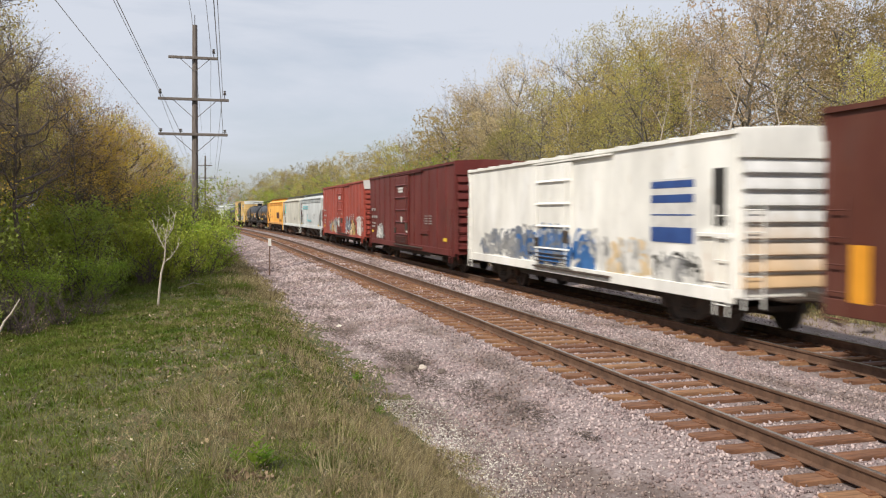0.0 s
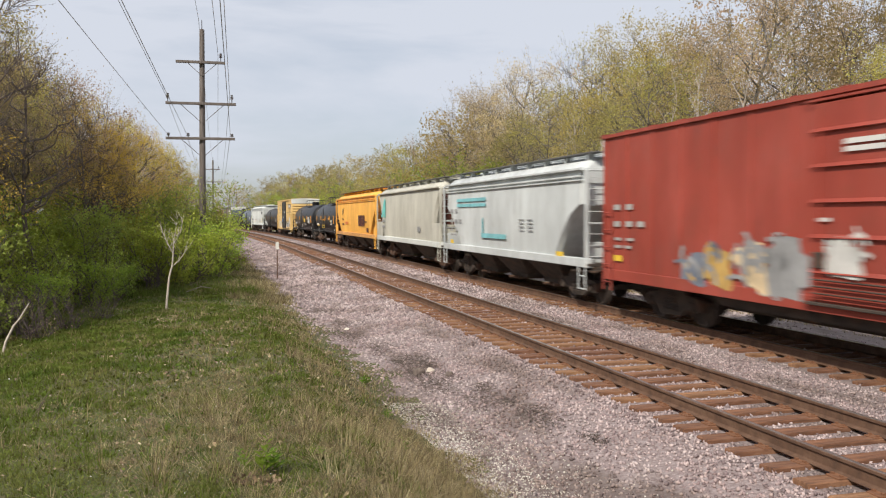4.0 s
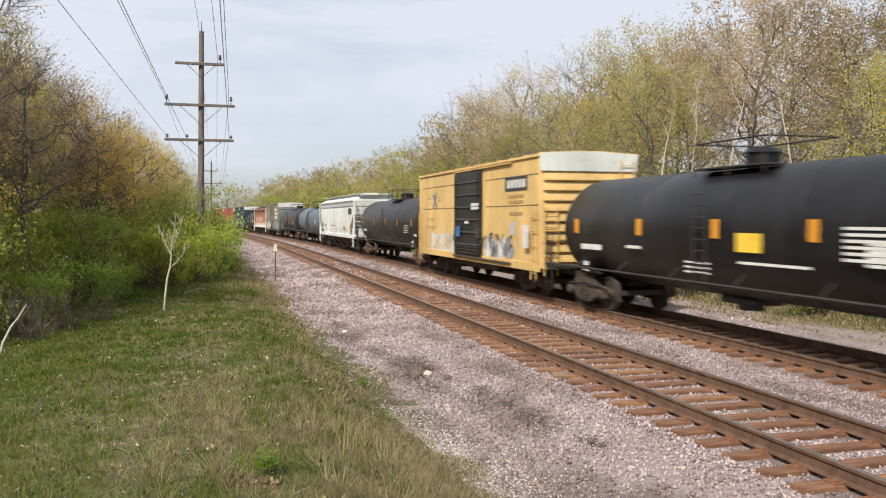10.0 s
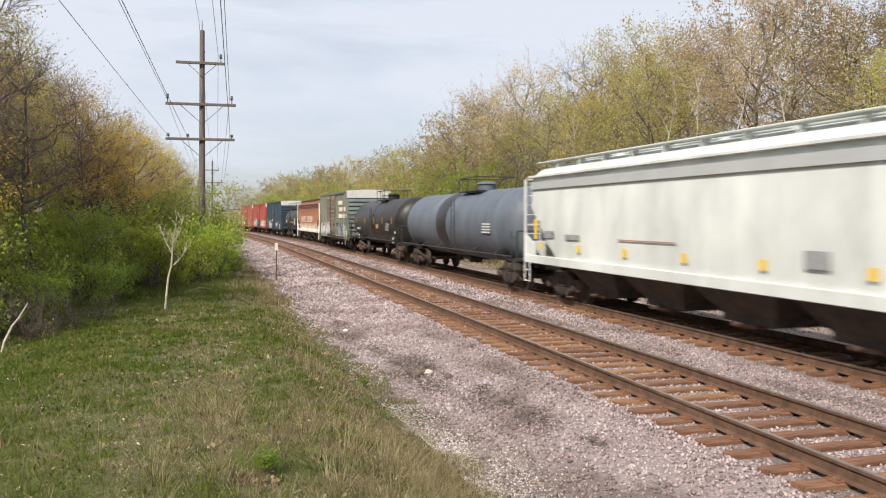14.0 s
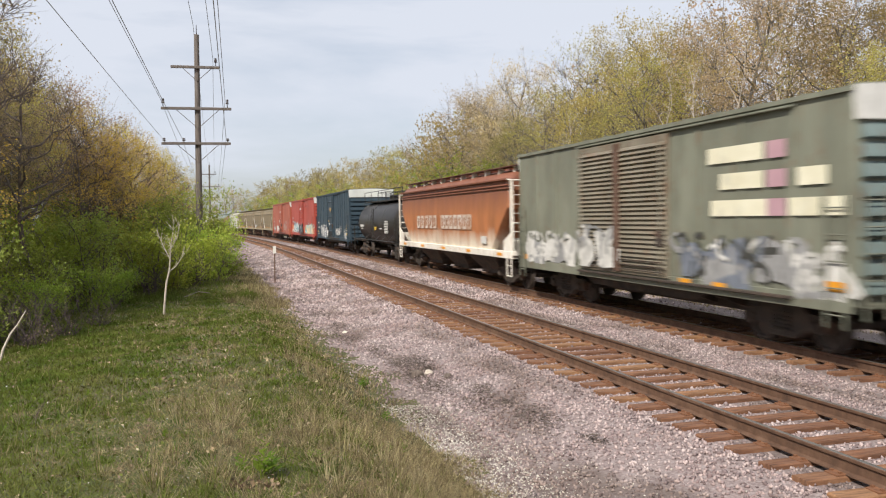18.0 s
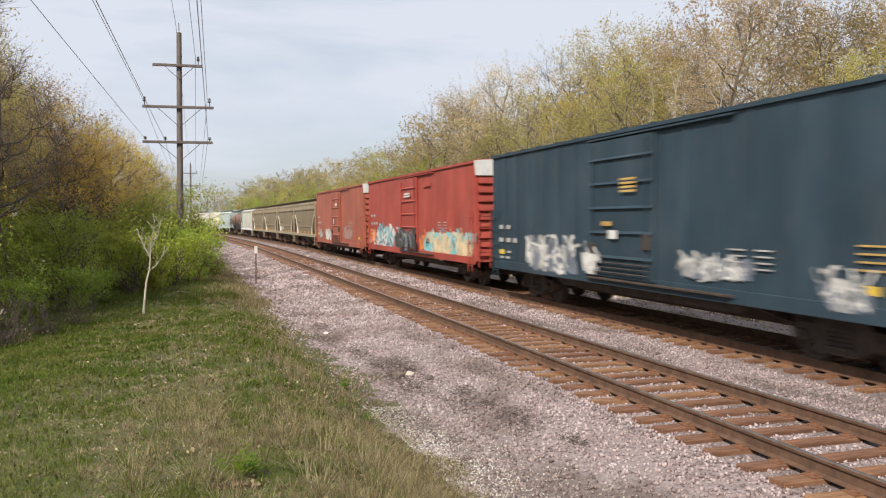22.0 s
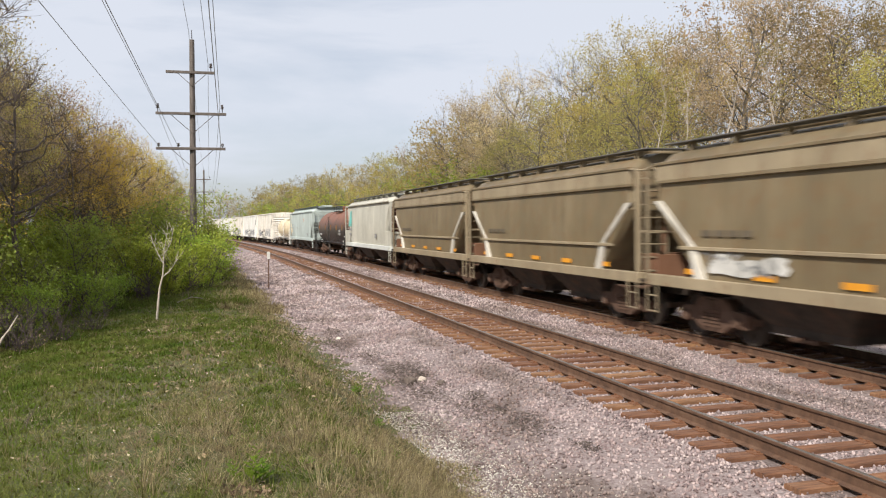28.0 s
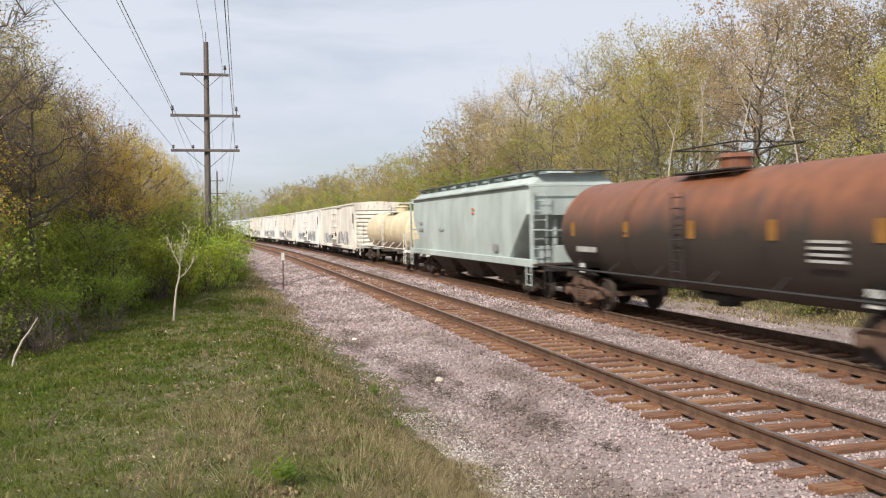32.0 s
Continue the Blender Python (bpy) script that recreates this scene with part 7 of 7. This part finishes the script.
    # blue
    c = add(boxcar("boxcar", "dark blue boxcar with white sprayed graffiti", 17.0, P_BLUE, end_cap=P_WHITE, posts=16, door=(0.1, 3.0)), 279.3, 296.3)
    bars(c, SPRAY["gold"], [(-0.4, 3.3 - 0.09 * k, 0.7, 0.05) for k in range(4)] + [(0.6, 2.3, 0.5, 0.1)], -1.69, "stencil")
    bars(c, M_MARK_W, [(0.3, 2.05, 0.4, 0.2)], -1.69, "stencil")
    bars(c, SPRAY["gold"], [(-7.4, 2.0 - 0.12 * k, 0.7, 0.03) for k in range(4)], -1.585, "stencil")
    codes(c, 17, -1.584, dz=-0.45)
    spray(c, -1.585, 2.6, 5.7, 0.98, 1.8, ("slate", "grey", "white", "white"), 40, 6)
    spray(c, -1.69, 0.9, 1.6, 1.1, 1.7, ("white", "grey"), 44, 1)
    spray(c, -1.585, -4.5, -2.4, 1.22, 1.62, ("slate", "grey", "white", "white"), 41, 6)
    spray(c, -1.585, -7.2, -6.3, 1.0, 1.5, ("slate", "grey", "white"), 42, 3)
    # bright red
    c = add(boxcar("boxcar", "bright red boxcar with cream and teal graffiti", 17.7, P_RED2, end_cap=M_MARK_W, posts=0, door=(0.1, 2.8)), 298.1, 315.9)
    bars(c, M_MARK_W, [(0.1, 3.55, 1.0, 0.07), (0.1, 3.44, 1.0, 0.07)], -1.69, "lettering")
    codes(c, 17.7, -1.556)
    part("side_vent", Geo().box(-1.62, -1.55, -3.4, -2.4, 3.75, 3.9, 0.01), P_RED2, c)
    spray(c, -1.557, -8.6, -2.7, 0.9, 1.75, ("cream", "cream", "teal", "white", "cream"), 50, 6)
    spray(c, -1.557, -8.7, -2.9, 1.45, 1.92, ("teal", "cream", "teal"), 501, 5)
    spray(c, -1.69, -1.2, 1.4, 1.05, 1.85, ("black", "slate", "grey", "black"), 51, 3)
    spray(c, -1.557, -2.6, -1.5, 1.0, 1.85, ("orange", "black", "slate"), 511, 1)
    spray(c, -1.557, 1.6, 2.8, 1.0, 1.85, ("black", "white", "slate"), 512, 1)
    spray(c, -1.557, 3.0, 7.0, 0.95, 2.05, ("white", "teal", "white", "slate"), 52, 5)
    spray(c, -1.557, 7.1, 8.5, 1.1, 1.9, ("orange", "orange", "white"), 53, 2)
    # faded red
    c = add(boxcar("boxcar", "faded red boxcar with pale scrawls", 17.8, P_RED3, end_cap=P_WHITE, posts=0, door=(-0.1, 3.1), floor=0.88), 317.4, 335.2)
    bars(c, M_MARK_W, [(-0.5, 3.4, 0.6, 0.2), (0.5, 2.3, 0.35, 0.3)], -1.69, "lettering")
    codes(c, 17.8, -1.556)
    spray(c, -1.557, 2.5, 4.7, 1.0, 1.6, ("white", "white"), 55, 3)
    spray(c, -1.557, -5.2, -2.8, 1.25, 1.85, ("faint", "faint", "grey"), 56, 3)
    spray(c, -1.557, 6.6, 7.9, 1.1, 1.6, ("grey", "white"), 57, 1)
    # olive string
    for k in range(4):
        q = 335.9 + 12.75 * k
        c = add(hopper("covered_hopper", "grimy olive-brown covered hopper with orange reflectors", 12.5, P_OLIVE, trim=P_OLIVE_L, sill_mat=P_OLIVE_L, bays=2, strip=True, slope=1.6, gear=M_IRON_R, inner=P_RUSTY, brace=P_BRACE), q, q + 12.5)
        bars(c, M_MARK_O, [(-4.4 + 2.2 * j, 1.42, 0.6, 0.11) for j in range(5)], -1.545, "reflector")
        bars(c, M_STENCIL, [(3.9 - 0.42 * j, 2.2, 0.32, 0.12) for j in range(4)], -1.585, "stencil")
        if k == 1:
            spray(c, -1.56, 1.6, 3.9, 1.42, 1.8, ("white", "white", "grey"), 60, 3)
    c = add(hopper("covered_hopper", "grey-cream covered hopper with a teal emblem", 14.2, P_CREAM, bays=2, gear=M_IRON_R, dark_end=M_IRON, arc=True, sill_mat=P_WHITE, inner=P_CREAM, slope=1.35, shoulder=0.9), 387.1, 401.4)
    emblem(c, 14.2)
    c = add(tank("tank_car", "rust-covered black tank car", 15.4, P_RUSTTANK, bands=(2.6,), gear=M_IRON_R), 402.2, 417.6)
    tank_marks(c, 15.4, dim=True)
    c = add(hopper("covered_hopper", "pale mint-grey covered hopper", 16.8, P_MINT, bays=3, dark_end=M_IRON), 418.2, 435.0)
    bars(c, SPRAY["orange"], [(-2.2, 3.0, 0.3, 0.07), (-2.2, 2.85, 0.3, 0.07)], -1.592, "stencil")
    bars(c, SPRAY["grey"], [(6.2, 2.5, 0.7, 0.12), (6.2, 2.2, 0.8, 0.12), (2.5, 2.2, 0.8, 0.1), (-4.8, 1.6, 0.5, 0.26)], -1.588, "stencil")
    add(tank("tank_car", "cream tank car streaked with rust", 14.6, P_CREAMTANK, r=1.15, zc=2.1, sill_mat=P_REEFER, bands=(0.0,)), 436.6, 451.4)
    for k in range(5):
        q = 452.5 + 19.9 * k
        c = add(boxcar("refrigerator_car", "worn white refrigerator boxcar with grey scrawls", 18.4, P_REEFER if k % 2 else P_RUSTWHITE, eave=3.98, floor=0.85, posts=0, door=(0.4, 2.4)), q, q + 18.4)
        spray(c, -1.556, -6, -1.2, 0.95, 1.8, ("grey", "white", "slate", "grey"), 70 + k, 5)
        spray(c, -1.556, 2, 7.0, 0.95, 1.7, ("white", "grey", "slate"), 80 + k, 5)
        part("cooling_grille", Geo().box(-1.575, -1.55, -8.6, -8.2, 2.2, 3.3, 0.01), M_BLACKSTEEL, c)
    for k in range(4):
        q = 552.2 + 16.6 * k
        add(hopper("covered_hopper", "pale white covered hopper far down the train", 16.0, P_WHITE if k % 2 else P_PALE, bays=3), q, q + 16.0)


def emblem(c, L):
    h = L / 2
    teal = material("emblem_teal", [(0.12, 0.50, 0.46), (0.18, 0.60, 0.55)], 0.5, 0, 2.0)
    part("emblem", Geo().prism([(h - 1.25, 2.35), (h - 1.72, 2.35), (h - 1.80, 2.52), (h - 1.98, 2.52), (h - 2.02, 2.35), (h - 2.42, 2.35), (h - 2.44, 3.34), (h - 2.14, 3.36)], "x", -1.592, -1.586), teal, c, "teal painted wedge emblem")
    bars(c, SPRAY["grey"], [(h - 1.9, 2.15, 0.8, 0.14), (h - 1.9, 1.85, 0.7, 0.14), (-h + 4, 1.8, 0.5, 0.25)], -1.588, "stencil")


def tank_marks(c, L, r=1.38, zc=2.16, dim=False):
    h = L / 2
    for y in (-h + 2.0, -h * 0.4, -h * 0.05, h * 0.33, h - 2.0):
        tall = 0.26 if y < -h + 2.5 and not dim else 0.0
        part("reflector", Geo().box(-r - 0.012, -r + 0.01 + tall * 0.2, y - 0.10, y + 0.10, zc - 0.1 - tall, zc + 0.28), M_MARK_OD if dim else M_MARK_O, c, smooth=False)
    bars(c, M_CODE if dim else M_MARK_W, [(-h + 3.2, zc - 0.1 - 0.11 * k, 0.9, 0.05) for k in range(4)] + [(h - 2.9, zc - 0.45, 1.2, 0.14)], -r - 0.006, "stencil")
    bars(c, M_MARK_W, [(-h + 2.3, 1.18, 0.34, 0.3), (h - 2.3, 1.18, 0.3, 0.26)], -1.24, "stencil")
    bars(c, M_MARK_W, [(-h + 1.55, zc - 0.55, 0.5, 0.1)], -r + 0.10, "stencil")


build_train()

SPEED = 12.3
LEADING_TURN = 360 * SPEED / (2 * math.pi * 0.457)


def motions():
    """The train rolls towards -Y along the far track; its wheels turn with it."""
    for car, q in TRAIN:
        rows = []
        for t in range(0, 33):
            y = q - SPEED * t
            a = heading(y)
            rows.append((t, pose(bend(y) + FAR * math.cos(radians(a)), y + FAR * math.sin(radians(a)), 0, 0, 0, a)))
        walk(car, rows)
    for where, y in (("lead", -0.89), ("trail", 0.89)):
        first = WHEELS[where][0]
        walk(first, [(k / FPS, pose(0, y, 0.457, LEADING_TURN * k / FPS)) for k in range(0, 32 * FPS + 1)])
        for w in WHEELS[where][1:]:
            w.rotation_mode = "QUATERNION"
            w.animation_data_create()
            w.animation_data.action = first.animation_data.action
            w.animation_data.action_slot = first.animation_data.action_slot


motions()
